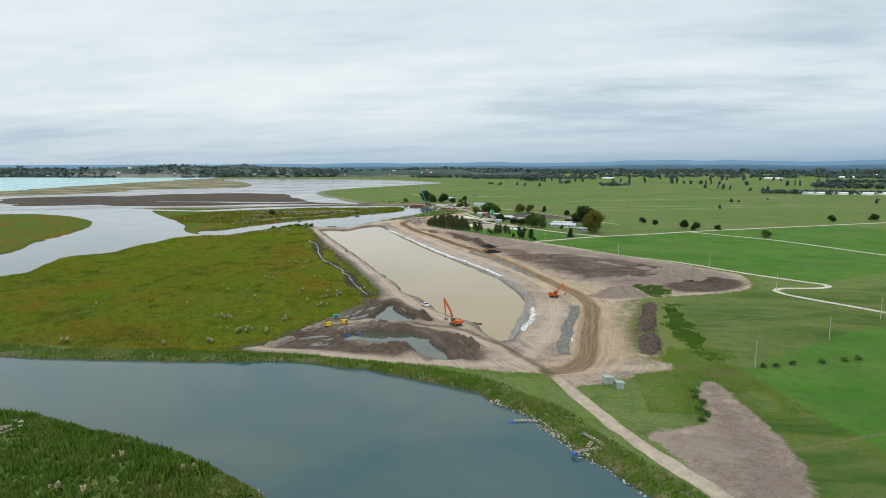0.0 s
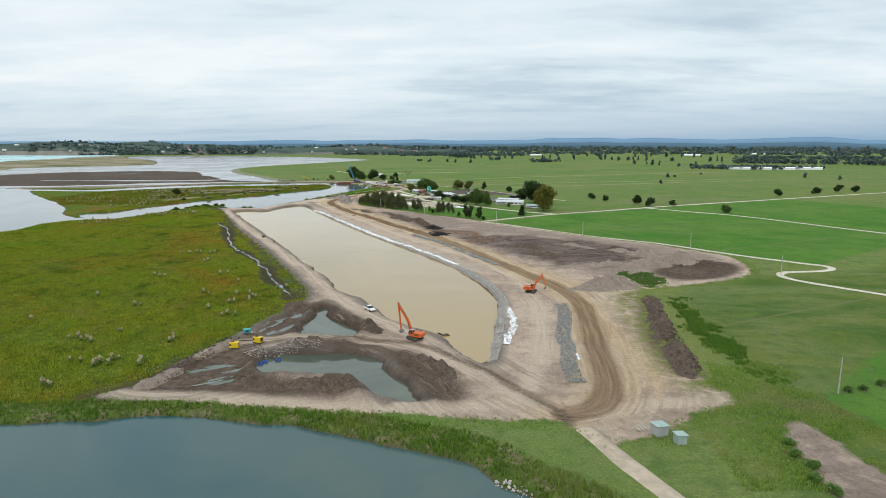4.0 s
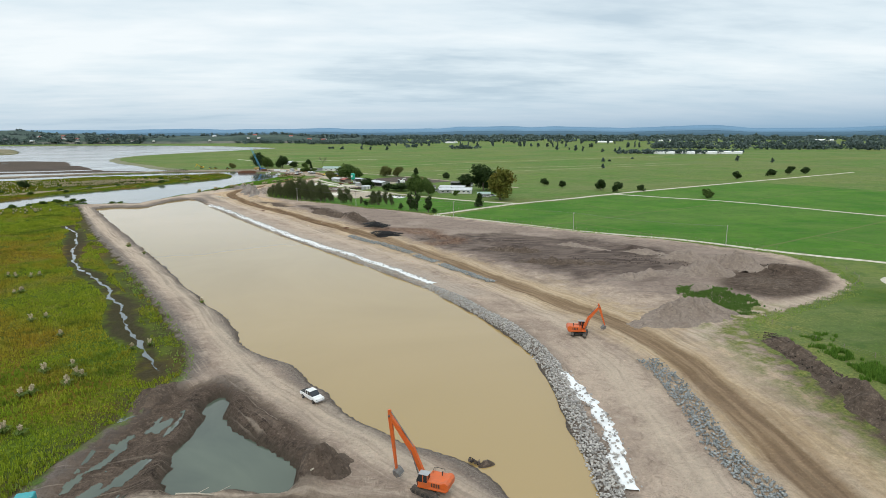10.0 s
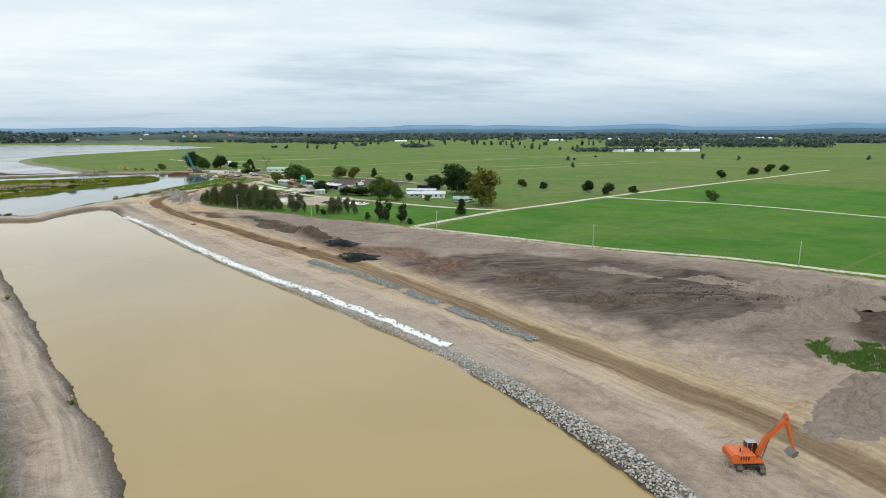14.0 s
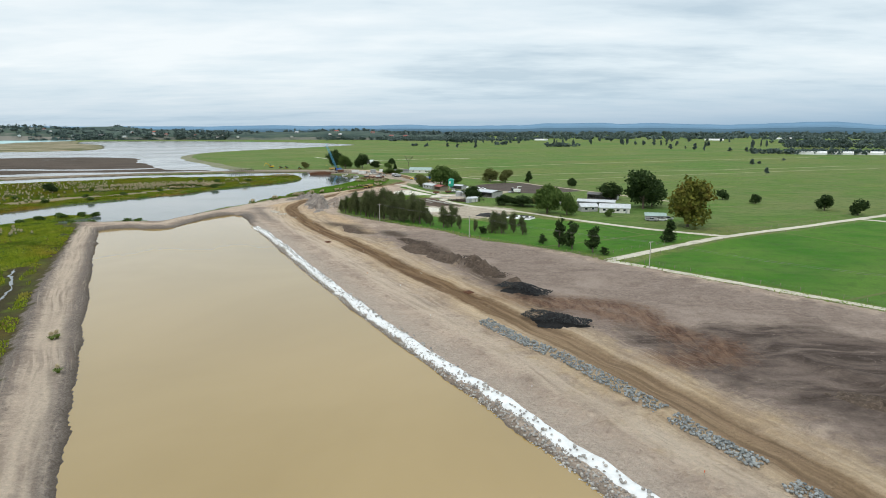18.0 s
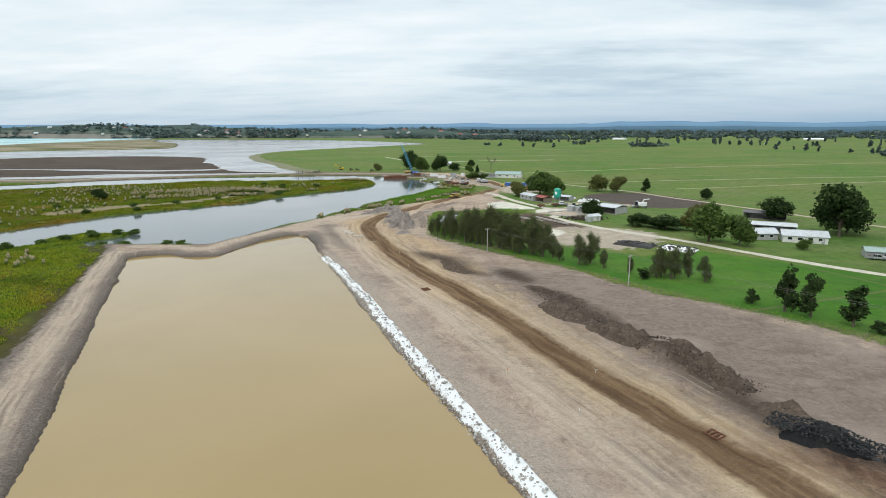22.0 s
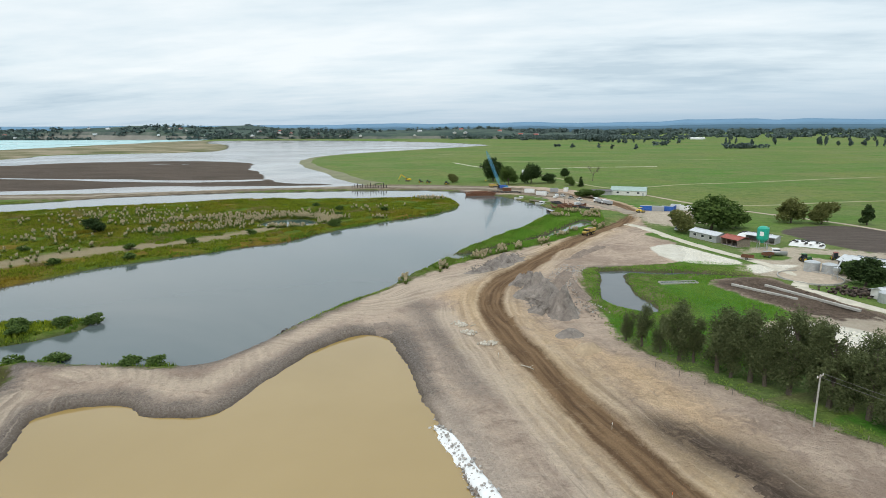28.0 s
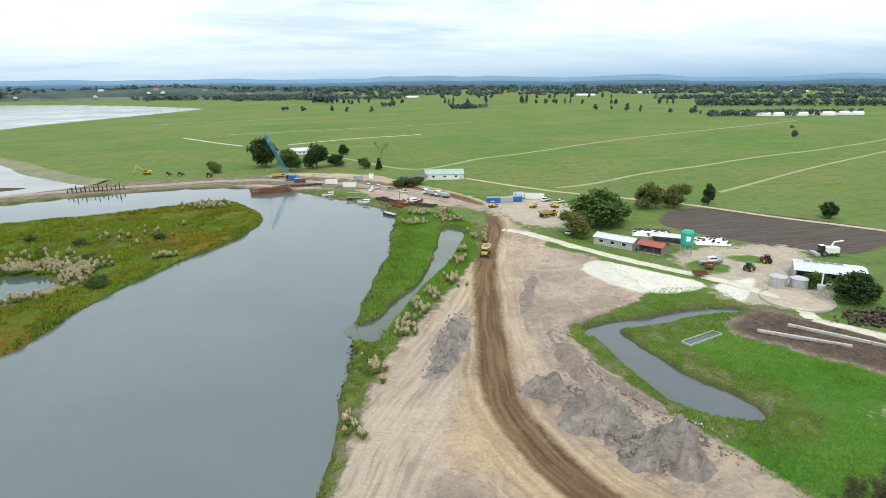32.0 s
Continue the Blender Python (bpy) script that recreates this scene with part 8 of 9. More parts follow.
def dump_truck(x, y, rz, label):
    root = thing("dump_truck", x, y, rz, label, "truck", "dump trucks")
    part("chassis", box(B(), (0, 0, 1.0), (7.6, 1.4, 0.5), bevel=0.05), M_BLACK, root)
    bm = B()
    prism(bm, [(-4.0, 1.9), (-3.2, 1.5), (0.9, 1.5), (1.6, 2.8), (-4.3, 2.8)], -1.35, 1.35)
    part("tipper_body", bm, M_DUSTYYELLOW, root)
    part("load", spoil_lump(), None, root, "brown soil load")
    cab = part("cab", box(B(), (2.4, 0, 2.1), (1.5, 2.0, 1.6), taper=0.9, bevel=0.08), M_DUSTYYELLOW, root)
    part("window", box(B(), (2.5, 0, 2.45), (1.45, 2.02, 0.6), taper=0.95), M_GLASS, cab)
    part("bonnet", box(B(), (3.7, 0, 1.6), (1.4, 1.8, 0.9), bevel=0.1), M_DUSTYYELLOW, root)
    for px in (-2.6, -1.1, 2.9):
        for s in (-1.15, 1.15):
            wheel(root, px, s, 0.72, 0.55, rim=M_DUSTYYELLOW)


def spoil_lump():
    u, v = np.meshgrid(np.linspace(-1, 1, 12), np.linspace(-1, 1, 8))
    u, v = u.ravel(), v.ravel()
    z = 2.5 + 0.8 * (1 - u * u) * (1 - v * v) + 0.15 * fbm(u * 4, v * 4, 1.0, 2)
    return mesh_np("load", np.stack([u * 2.4 - 1.4, v * 1.25, z], 1), grid_faces(12, 8), [M_GRIT], True)


dump_truck(-89, 635, 242, "yellow articulated dump truck driving on the haul road")
dump_truck(-45, 678.5, 10, "yellow articulated dump truck parked in the yard")


def roller(x, y, rz, label):
    root = thing("roller", x, y, rz, label, "roller", "yellow plant")
    part("drum", tube(B(), (1.5, -1.0, 0.75), (1.5, 1.0, 0.75), 0.75, n=18), M_STEEL, root)
    part("body", box(B(), (-0.8, 0, 1.3), (2.4, 1.5, 0.9), bevel=0.1), M_YELLOW, root)
    part("canopy", box(B(), (-0.1, 0, 2.7), (1.6, 1.6, 0.1)), M_YELLOW, root)
    for px, py in ((0.5, 0.7), (0.5, -0.7), (-0.8, 0.7), (-0.8, -0.7)):
        part("post", tube(B(), (px, py, 1.6), (px, py, 2.7), 0.05, n=5), M_BLACK, root)
    part("frame", box(B(), (0.9, 0, 0.9), (2.4, 2.2, 0.2)), M_YELLOW, root)
    for s in (-0.8, 0.8):
        wheel(root, -1.2, s, 0.7, 0.45)


roller(-43, 697, 40, "yellow roller parked in the gravel yard")
roller(-60, 703, 15, "yellow loader parked beside the haul road")
roller(-34, 694, 100, "yellow roller parked in the gravel yard")


def lorry(x, y, rz, label, body):
    root = thing("lorry", x, y, rz, label, "truck", "lorries")
    part("chassis", box(B(), (0, 0, 0.9), (8.5, 1.2, 0.35)), M_BLACK, root)
    cab = part("cab", box(B(), (3.5, 0, 2.0), (1.9, 2.3, 2.0), bevel=0.1), M_WHITE, root)
    part("window", box(B(), (3.6, 0, 2.45), (1.85, 2.32, 0.7)), M_GLASS, cab)
    part("bin", box(B(), (-1.0, 0, 1.9), (6.4, 2.4, 1.5), bevel=0.05), body, root)
    for px in (-3.2, -2.0, 3.2):
        for s in (-1.0, 1.0):
            wheel(root, px, s, 0.52, 0.4)


lorry(-79, 741, 118, "grey tipper lorry on the haul road", M_GREYPAINT)
lorry(-75, 732.5, 118, "grey tipper trailer unit on the haul road", M_GREYPAINT)


def crane(x, y, rz):
    root = thing("crawler_crane", x, y, rz, "blue crawler crane with a long lattice boom on the wharf", "crane")
    for s in (-1.9, 1.9):
        part("track", prism(B(), [(-3, 0.5), (-2.6, 0.05), (2.6, 0.05), (3, 0.5), (2.6, 1.05), (-2.6, 1.05)], s - 0.4, s + 0.4), M_TRACKS, root)
    part("house", box(B(), (-1.0, 0, 2.2), (5.0, 3.0, 2.0), bevel=0.12), plain("deep_blue_paint", (0.02, 0.09, 0.36), 0.45, 0, 0.1, 2), root, "deep blue machine house")
    part("cab", box(B(), (2.0, 1.0, 2.2), (1.5, 1.0, 1.9), taper=0.9), M_GLASS, root)
    part("counterweight", box(B(), (-3.8, 0, 2.1), (0.9, 3.0, 1.4), bevel=0.1), M_CRANE, root)
    foot, tip = Vector((1.6, 0, 1.6)), Vector((15.5, 0, 27.5))
    d = (tip - foot).normalized()
    n = Vector((-d.z, 0, d.x))
    boom = new("boom")
    bm = B()
    corner = []
    for a, b in ((0.75, 0.7), (0.75, -0.7), (-0.75, -0.7), (-0.75, 0.7)):
        corner.append((a, b))
        pts = [foot, foot + d * 4 + n * a + Vector((0, b, 0)), tip - d * 3 + n * a + Vector((0, b, 0)), tip]
        for p, q in zip(pts[:-1], pts[1:]):
            tube(bm, p, q, 0.1, n=5)
    L = (tip - foot).length - 7
    for i in range(16):
        p0, p1 = foot + d * (4 + L * i / 16), foot + d * (4 + L * (i + 1) / 16)
        for k in range(4):
            (a, b), (a2, b2) = corner[k], corner[(k + 1) % 4]
            tube(bm, p0 + n * a + Vector((0, b, 0)), p1 + n * a2 + Vector((0, b2, 0)), 0.06, n=4, caps=False)
    bpy.data.objects.remove(boom)
    part("lattice_boom", bm, M_CRANE, root, "pale blue lattice boom")
    bm = B()
    tube(bm, (-2.5, 0, 5.0), tip, 0.05, n=4)
    tube(bm, tip, (tip.x, 0, 6.0), 0.05, n=4)
    part("hoist_rope", bm, M_BLACK, root)
    part("gantry", tube(tube(B(), (-2.5, 0.8, 3.0), (-2.5, 0, 5.2), 0.1, n=5), (-2.5, -0.8, 3.0), (-2.5, 0, 5.2), 0.1, n=5), M_CRANE, root)
    part("hook_block", box(B(), (tip.x, 0, 5.7), (0.5, 0.4, 0.9), bevel=0.08), M_YELLOW, root)


crane(-143, 808, 148)
excavator(-228, 862, 200, 10, "yellow excavator on the far bank", 40, -60, False, M_YELLOW)
for px, py, a, lab in ((-207, 847, 20, "dark green tractor on the causeway"), (-214, 850, 10, "dark tractor beside the causeway"), (-190, 838, 30, "dark tractor near the wharf")):
    tractor(px, py, a, plain("dark_paint", (0.03, 0.05, 0.03), 0.5, 0, 0.2, 2), lab)
dump_truck(-150, 818, 5, "yellow dump truck beside the crane")

boat(-126, 759, 178, 9, "white fishing boat moored at the river bank", WATER_Z + 0.1, True, M_WHITE, "moored boats", True)
boat(-112, 734, 150, 9.5, "white launch with a blue stripe moored at a jetty", WATER_Z + 0.1, True, M_WHITE, "moored boats", True)
boat(-106.5, 707, 120, 9, "rusty work boat moored below the bank", WATER_Z + 0.1, False, M_RUST, "moored boats", True)
jetty(-113, 757, -18, 10, 0, "grey timber jetty below the wharf cabins")
jetty(-107, 741, 10, 7, 0, "short plank jetty beside the moored launch")
boat(-92, 723, 20, 11, "rusty hull hauled up on the river bank", level(-92, 723) + 0.5, True, M_RUST, "boats ashore")
boat(-104, 763, 60, 6, "small white boat standing ashore near the wharf", level(-104, 763) + 0.4, True, M_WHITE, "boats ashore")
container(-106, 799, 20, 5, M_GREYPAINT, "grey store shed on the wharf")
container(-98, 802, 75, 4, M_WHITE, "small white hut on the wharf")
container(-139, 800, 5, 6, M_RUST, "rust-brown container on the wharf")
rock_bank("timber_heap", [(-84, 712), (-92, 719), (-100, 728), (-105, 740)], 60, 1100, 5.5, 0.45, M_BARKPILE, "dark broken timber and scrap along the bank", 231, 0.6)
rock_bank("timber_heap", [(-150, 789), (-138, 786), (-128, 786)], 50, 700, 4.5, 0.4, M_BARKPILE, "dark broken timber and scrap on the wharf", 233, 0.5)
barge = thing("barge", -155, 779, 12, "rust-brown steel barge at the wharf", "barge", z=WATER_Z)
part("hull", box(B(), (0, 0, 0.6), (20, 6, 2.2), bevel=0.15), M_RUST, barge)
tagged(part("deck_rubble", scatter_rocks(np.random.RandomState(3).normal(size=(160, 3)) * (4.5, 1.4, 0.3) + (0, 0, 2.0), 0.9 + 0.5 * np.random.RandomState(2).rand(160), M_RUST, 5), None, barge), kind="stuff")
jet = thing("wooden_jetty", -116.5, 744.5, -20, "old wooden jetty on piles by the moored boats", "jetty", z=WATER_Z)
for i in range(8):
    part("deck_board", box(B(), (-3.5 + i, 0, 1.4), (0.95, 2.4, 0.12)), M_WOOD, jet)
for px in (-3.4, 0, 3.4):
    for s in (-1.1, 1.1):
        part("pile", tube(B(), (px, s, -1.5), (px, s, 2.0), 0.16, n=7), M_WOOD, jet)
wreck = thing("wrecked_hull", -97, 722, 40, "collapsed rusty wreck and timber on the bank", "wreck")
tagged(part("scrap_plates", scatter_rocks(np.random.RandomState(13).normal(size=(150, 3)) * (5, 2.5, 0.4) + (0, 0, 0.5), 1.1 + 0.6 * np.random.RandomState(12).rand(150), M_RUST, 15), None, wreck), kind="stuff")
for a, b in (((-3, 0, 0), (-2, 0.5, 6)), ((1, 1, 0), (5, 0, 3)), ((2, -1, 0), (-1, -1, 3.4))):
    part("spar", tube(B(), a, b, 0.14, 0.08, 6), M_RUST, wreck)

# causeway with its sheet-pile gap
ribbon("causeway", [(-730, 640), (-554, 700), (-432, 722), (-407, 742), (-344, 781), (-300, 802), (-250, 812), (-216, 816), (-182, 820), (-150, 812), (-110, 782), (-92, 755), (-75, 725), (-64, 700)], 8.0,
       plain("causeway_gravel", (0.30, 0.25, 0.19), 0.95, 0, 0.2, 0.2, (0.2, 0.16, 0.12), 0.6, 0.3), "gravel causeway between the lagoon and the river", 0.12, "causeway")
piles = thing("sheet_pile_gate", -244, 811, 8, "row of dark timber and steel piles across the causeway gap", "piles")
for i in range(14):
    hh = 1.6 + 2.2 * ((i * 7) % 5) / 4
    part("pile", tube(B(), (-13 + 2 * i, -4.5 + 0.6 * (i % 2), -3), (-13 + 2 * i, -4.5 + 0.6 * (i % 2), hh), 0.28, n=7), M_BLACK, piles)
part("walkway", box(B(), (0, -4.2, 0.9), (27, 1.0, 0.18)), M_WOOD, piles)
part("rail", box(B(), (0, -4.7, 2.0), (27, 0.08, 0.1)), M_BLACK, piles)

# ---- trees ----
T_DARK = "dark evergreen tree with a dense rounded crown"
FARM = "farm trees"
for i, (kind, x, y, h, w, leaf, lab) in enumerate([
        ("round", -157, 872, 20, 22, M_DARKLEAF, T_DARK), ("round", -142, 846, 15, 15, M_MIDLEAF, "broad green tree beside the wharf"), ("round", -125, 855, 17, 17, M_DARKLEAF, T_DARK),
        ("round", -112, 862, 8, 14, M_DARKLEAF, "low dark shrubby tree near the villa"), ("round", -99, 921, 8, 9, M_DARKLEAF, T_DARK), ("round", -95, 843, 7.5, 9, M_MIDLEAF, "small green tree by the wharf road"),
        ("cone", -87, 836, 8, 5, M_DARKLEAF, "small dark conifer by the wharf road"), ("round", -86, 767, 6, 14, M_MIDLEAF, "low spreading green shrubs by the lorries"),
        ("round", -78, 772, 5, 9, M_MIDLEAF, "low green shrub by the hall"), ("round", -36, 655, 15.5, 22, M_MIDLEAF, "wide spreading green tree beside the barn"),
        ("round", -50, 646, 9.5, 12, M_BROWNLEAF, "smaller olive tree beside the barn"), ("round", -26, 660, 12, 14, M_MIDLEAF, "broad green tree behind the barn"),
        ("round", 4, 679, 12, 14, M_BROWNLEAF, "browning round tree beside the ploughed paddock"), ("round", 16, 677, 11, 12, M_BROWNLEAF, "browning round tree beside the ploughed paddock"),
        ("tall", 35, 678, 10, 7, M_DARKLEAF, "narrow dark tree at the track edge"), ("round", 21, 503, 15.5, 15, M_MIDLEAF, "open green tree beside the shell drive"),
        ("round", 30, 497, 12, 11, M_MIDLEAF, "open green tree beside the shell drive"), ("round", 12, 531, 6.5, 16, M_DARKLEAF, "dense dark hedge tree by the drive"),
        ("round", 2, 538, 6, 12, M_DARKLEAF, "dense dark hedge tree by the drive"), ("round", 23, 527, 12, 12, M_BROWNLEAF, "dark red-brown tree by the drive"), ("tall", 32, 536, 11, 8, M_MIDLEAF, "green tree behind the hedge"),
        ("round", 70, 562, 11, 17, M_DARKLEAF, T_DARK), ("round", 76, 520, 22, 20, M_DARKLEAF, "tall dark evergreen behind the farmhouse"), ("round", 84, 530, 17, 15, M_DARKLEAF, "tall dark evergreen behind the farmhouse"),
        ("round", 76, 460, 22.5, 22, M_AUTUMN, "large round plane tree turning yellow-brown"), ("cone", 55, 424, 10.5, 6, M_DARKLEAF, "narrow dark conifer beside the shell road"),
        ("round", 138, 562, 6.5, 8, M_DARKLEAF, "small round paddock tree"), ("round", 147, 540, 6, 7, M_DARKLEAF, "small round paddock tree"), ("round", 169, 512, 9, 9, M_DARKLEAF, "round paddock tree beside the shell road"),
        ("round", 175, 495, 8.5, 9, M_DARKLEAF, "round paddock tree beside the shell road"), ("round", 196, 499, 5.5, 7, M_DARKLEAF, "small round paddock tree"), ("round", 222, 450, 6.5, 9, M_MIDLEAF, "round paddock tree on open grass"),
        ("round", 340, 597, 8, 9, M_DARKLEAF, "far round paddock tree"), ("round", 394, 622, 8, 10, M_DARKLEAF, "far round paddock tree"), ("round", 430, 643, 9, 10, M_DARKLEAF, "far round paddock tree"),
        ("round", 452, 648, 8, 9, M_DARKLEAF, "far round paddock tree"), ("round", -15, 565, 8.5, 12, M_DARKLEAF, "dark round tree beside the milking shed"), ("round", -188, 855, 7.5, 10, M_BROWNLEAF, "olive round bush on the far bank"),
        ("round", -305, 606, 7.5, 10, M_DARKLEAF, "dark bush standing on the island"), ("round", -14, 578, 4.5, 7, M_MIDLEAF, "low green shrub in the farmyard"), ("round", 50, 492, 4, 5, M_MIDLEAF, "garden shrub near the farmhouse"),
        ("round", -205, 640, 3.5, 7, M_MIDLEAF, "low green bush on the island bank"), ("round", 62, 640, 7, 8, M_DARKLEAF, "round tree beside the far track")]):
    tree(kind, x, y, h, w, leaf, lab, FARM, i)
def bare_tree(x, y, high):
    """A leafless tree: a trunk that forks three times."""
    rr = np.random.RandomState(12)
    root = thing("tree", x, y, 0, "leafless grey tree standing in open pasture", "tree", FARM)
    part("trunk", tube(B(), (0, 0, -0.3), (0.2, 0.1, high * 0.35), 0.32, 0.22, 7), M_BARK, root)
    bm = B()

    def fork(p, d, length, radius, depth):
        q = p + d * length
        tube(bm, p, q, radius, radius * 0.6, 5, False)
        if depth:
            for k in range(3):
                fork(q, (d + Vector(rr.randn(3) * 0.45) + Vector((0, 0, 0.15))).normalized(), length * 0.72, radius * 0.58, depth - 1)
    for k in range(5):
        fork(Vector((0.2, 0.1, high * 0.3)), Vector((math.cos(k * 1.26) * 0.7, math.sin(k * 1.26) * 0.7, 1)).normalized(), high * 0.27, 0.14, 3)
    part("branches", bm, M_BARK, root)


bare_tree(-76, 887, 14)

r = np.random.RandomState(31)
for i, (x, y, h) in enumerate([(-83, 505, 9), (-77, 499, 12), (-71, 494, 13.5), (-66, 489, 14), (-61, 486, 15), (-57, 482, 14.5), (-52, 479, 14), (-47, 474, 13.5), (-42, 470, 12), (-68, 497, 11),
                               (-55, 490, 12), (-48, 483, 11), (-32, 459, 9.5), (-28, 461, 10), (-12, 445, 9.5), (-8, 443, 9.5), (-3, 446, 8.5), (1, 441, 8), (-38, 464, 6), (-18, 449, 5), (-80, 502, 8), (-74, 497, 9), (-69, 492, 10), (-64, 488, 11), (-59, 484, 11), (-54, 481, 11), (-50, 476, 10), (-45, 472, 10), (-40, 468, 8), (-63, 493, 10),
                               (-51, 486, 9), (-44, 478, 9), (-30, 460, 7), (-25, 455, 6), (-86, 507, 6), (-10, 445, 7), (-6, 445, 7)]):
    tree("slender", x + r.randn() * 0.6, y + r.randn() * 0.6, h, h * 0.56, M_WILLOW, "slender feathery tree in the row along the paddock fence", "tree row along the paddock", i)
for i, (x, y, h, w) in enumerate([(11, 415, 12, 6.5), (15, 411, 11, 6), (21, 405, 10, 6), (6, 421, 4, 4), (-16, 443, 3.5, 5), (24, 401, 3, 4)]):
    tree("tall", x, y, h, w, M_DARKLEAF, "dense dark narrow tree at the earthworks fence", "tree row along the paddock", i)
for i, (x, y) in enumerate([(98, 100), (102, 101), (108, 104), (126, 110), (131, 112), (118, 107), (71, 75), (70, 71), (71, 67), (69, 63), (70, 59), (68, 56)]):
    tree("round", x, y, 1.5, 2.4, M_BRAMBLE, "low green shrub in rough grass", "shrubs in rough grass", i, "bush")
for i, (x, y) in enumerate([(-232, 474), (-226, 479), (-220, 487), (-215, 494), (-211, 499), (-224, 491), (-207, 474), (-200, 477), (-183, 477), (-178, 478), (-236, 462), (-242, 470), (-250, 560), (-262, 575), (-280, 610), (-246, 590), (-232, 612), (-300, 565), (-270, 548), (-214, 668), (-222, 690), (-240, 700), (-196, 690)]):
    tree("round", x, y, 2.6, 5, M_MIDLEAF, "low green bush at the river's edge", "bushes on the river edge", i, "bush")


# ---- plume grass ----
def plume_model(seed):
    r = np.random.RandomState(seed)
    n = 90
    a = r.rand(n) * 6.28
    lean = 0.3 + 0.9 * r.rand(n)
    base = np.stack([0.25 * np.cos(a), 0.25 * np.sin(a), np.zeros(n)], 1)
    midp = base + np.stack([lean * 0.6 * np.cos(a), lean * 0.6 * np.sin(a), 0.9 + 0.5 * r.rand(n)], 1)
    tip = base + np.stack([lean * 1.3 * np.cos(a), lean * 1.3 * np.sin(a), 0.7 + 0.5 * r.rand(n)], 1)
    side = np.stack([-np.sin(a), np.cos(a), np.zeros(n)], 1) * 0.07
    v = np.stack([base - side, base + side, midp + side, midp - side, tip], 1).reshape(-1, 3)
    i = np.arange(n)[:, None] * 5
    f = np.concatenate([np.concatenate([i, i + 1, i + 2], 1), np.concatenate([i, i + 2, i + 3], 1), np.concatenate([i + 3, i + 2, i + 4], 1)])
    blades = mesh_np("blades", v, f, [M_TUSSOCK])
    m = 15
    pts = []
    for k in range(m):
        b, l = r.rand() * 6.28, 0.5 * r.rand()
        z0 = 1.25 + 0.6 * r.rand()
        for s in range(7):
            t = s / 6
            pts.append((math.cos(b) * l * (1 + 0.4 * t), math.sin(b) * l * (1 + 0.4 * t), z0 + 0.75 * t))
    v, f = leaves(np.array(pts), 0.26, seed, 0.0, 0.0, 0.6)
    return blades, mesh_np("plumes", v, f, [M_PLUME])


PLUMES = [plume_model(s) for s in (3, 5, 8)]
PLUME_AT = [(-175, 144), (-133, 150), (-106, 133), (-93, 114), (-85, 115), (-145, 90), (-106, 93), (-90, 98), (-122, 212), (-131, 268), (-70, 180), (-77, 182), (-65, 15), (-45, 14), (-67, 2), (-47, 13),
            (-126, 216), (-130, 181), (-109, 169), (-74, 172), (-70, 176), (-71, 158), (-77, 130), (-87, 113), (-84, 112), (-76, 112), (-102, 131), (-116, 247), (-95, 219), (-134, 266), (-123, 266)]
PLUME_AT += [(-62, 196), (-100, 300), (-112, 318), (-85, 205), (-98, 140), (-104, 131), (-80, 164), (-92, 188), (-60, 230)]
r = np.random.RandomState(17)
k = 0
for x, y in PLUME_AT:
    for j in range(1 + (r.rand() > 0.35) + (r.rand() > 0.6)):
        px, py = x + 2.4 * r.randn() * (j > 0), y + 1.6 * r.randn() * (j > 0)
        root = thing("plume_grass", px, py, r.rand() * 360, "clump of tall grass with cream feathery plumes in the wetland", "grass clump", "plume grass clumps")
        s = 0.55 + 0.4 * r.rand()
        root.scale = (s, s, s * 0.95)
        part("blades", PLUMES[k % 3][0], None, root)
        part("plumes", PLUMES[k % 3][1], None, root)
        k += 1


def strew(shapes, pts, scale, seed):
    """Copies of small shapes as one mesh."""
    r = np.random.RandomState(seed)
    V, F, n = [], [], 0
    arrays = shapes
    for i, (x, y, z) in enumerate(pts):
        v, f = arrays[i % len(arrays)]
        a, s = r.rand() * 6.28, scale * (0.7 + 0.6 * r.rand())
        c, d = math.cos(a) * s, math.sin(a) * s
        V.append(np.stack([v[:, 0] * c - v[:, 1] * d + x, v[:, 0] * d + v[:, 1] * c + y, v[:, 2] * s + z], 1))
        F.append(f + n)
        n += len(v)
    return np.concatenate(V), np.concatenate(F)


def as_arrays(me):
    k = len(me.polygons[0].vertices)
    v = np.empty(len(me.vertices) * 3, np.float32)
    me.vertices.foreach_get("co", v)
    f = np.empty(len(me.polygons) * k, np.int32)
    me.loops.foreach_get("vertex_index", f)
    return v.reshape(-1, 3), f.reshape(-1, k)


# stands of plume grass on the island and along the banks, too many to count
def plume_stand(name, centres, label, seed):
    r = np.random.RandomState(seed)
    pts = []
    for x, y, sx, sy, n, ang in centres:
        ca, sa = math.cos(radians(ang)), math.sin(radians(ang))
        u, v = np.clip(r.randn(n), -1.8, 1.8) * sx * 0.55, np.clip(r.randn(n), -1.8, 1.8) * sy * 0.55
        pts.append(np.stack([x + u * ca - v * sa, y + u * sa + v * ca], 1))
    p = np.concatenate(pts)
    D = zones(p[:, 0], p[:, 1])
    p = p[D["d_water"] > 1.2]
    z = levels(p)
    p3 = np.stack([p[:, 0], p[:, 1], z], 1)
    v, f = strew([as_arrays(b) for b, _ in PLUMES], p3, 0.72, seed)
    root = new(name, mesh_np(name, v, f, [M_TUSSOCK]))
    tagged(root, label, "plume grass", kind="stuff")
    v, f = strew([as_arrays(q) for _, q in PLUMES], p3, 0.72, seed)
    tagged(part("plumes", mesh_np("plumes", v, f, [M_PLUME]), None, root), kind="stuff")
    return root


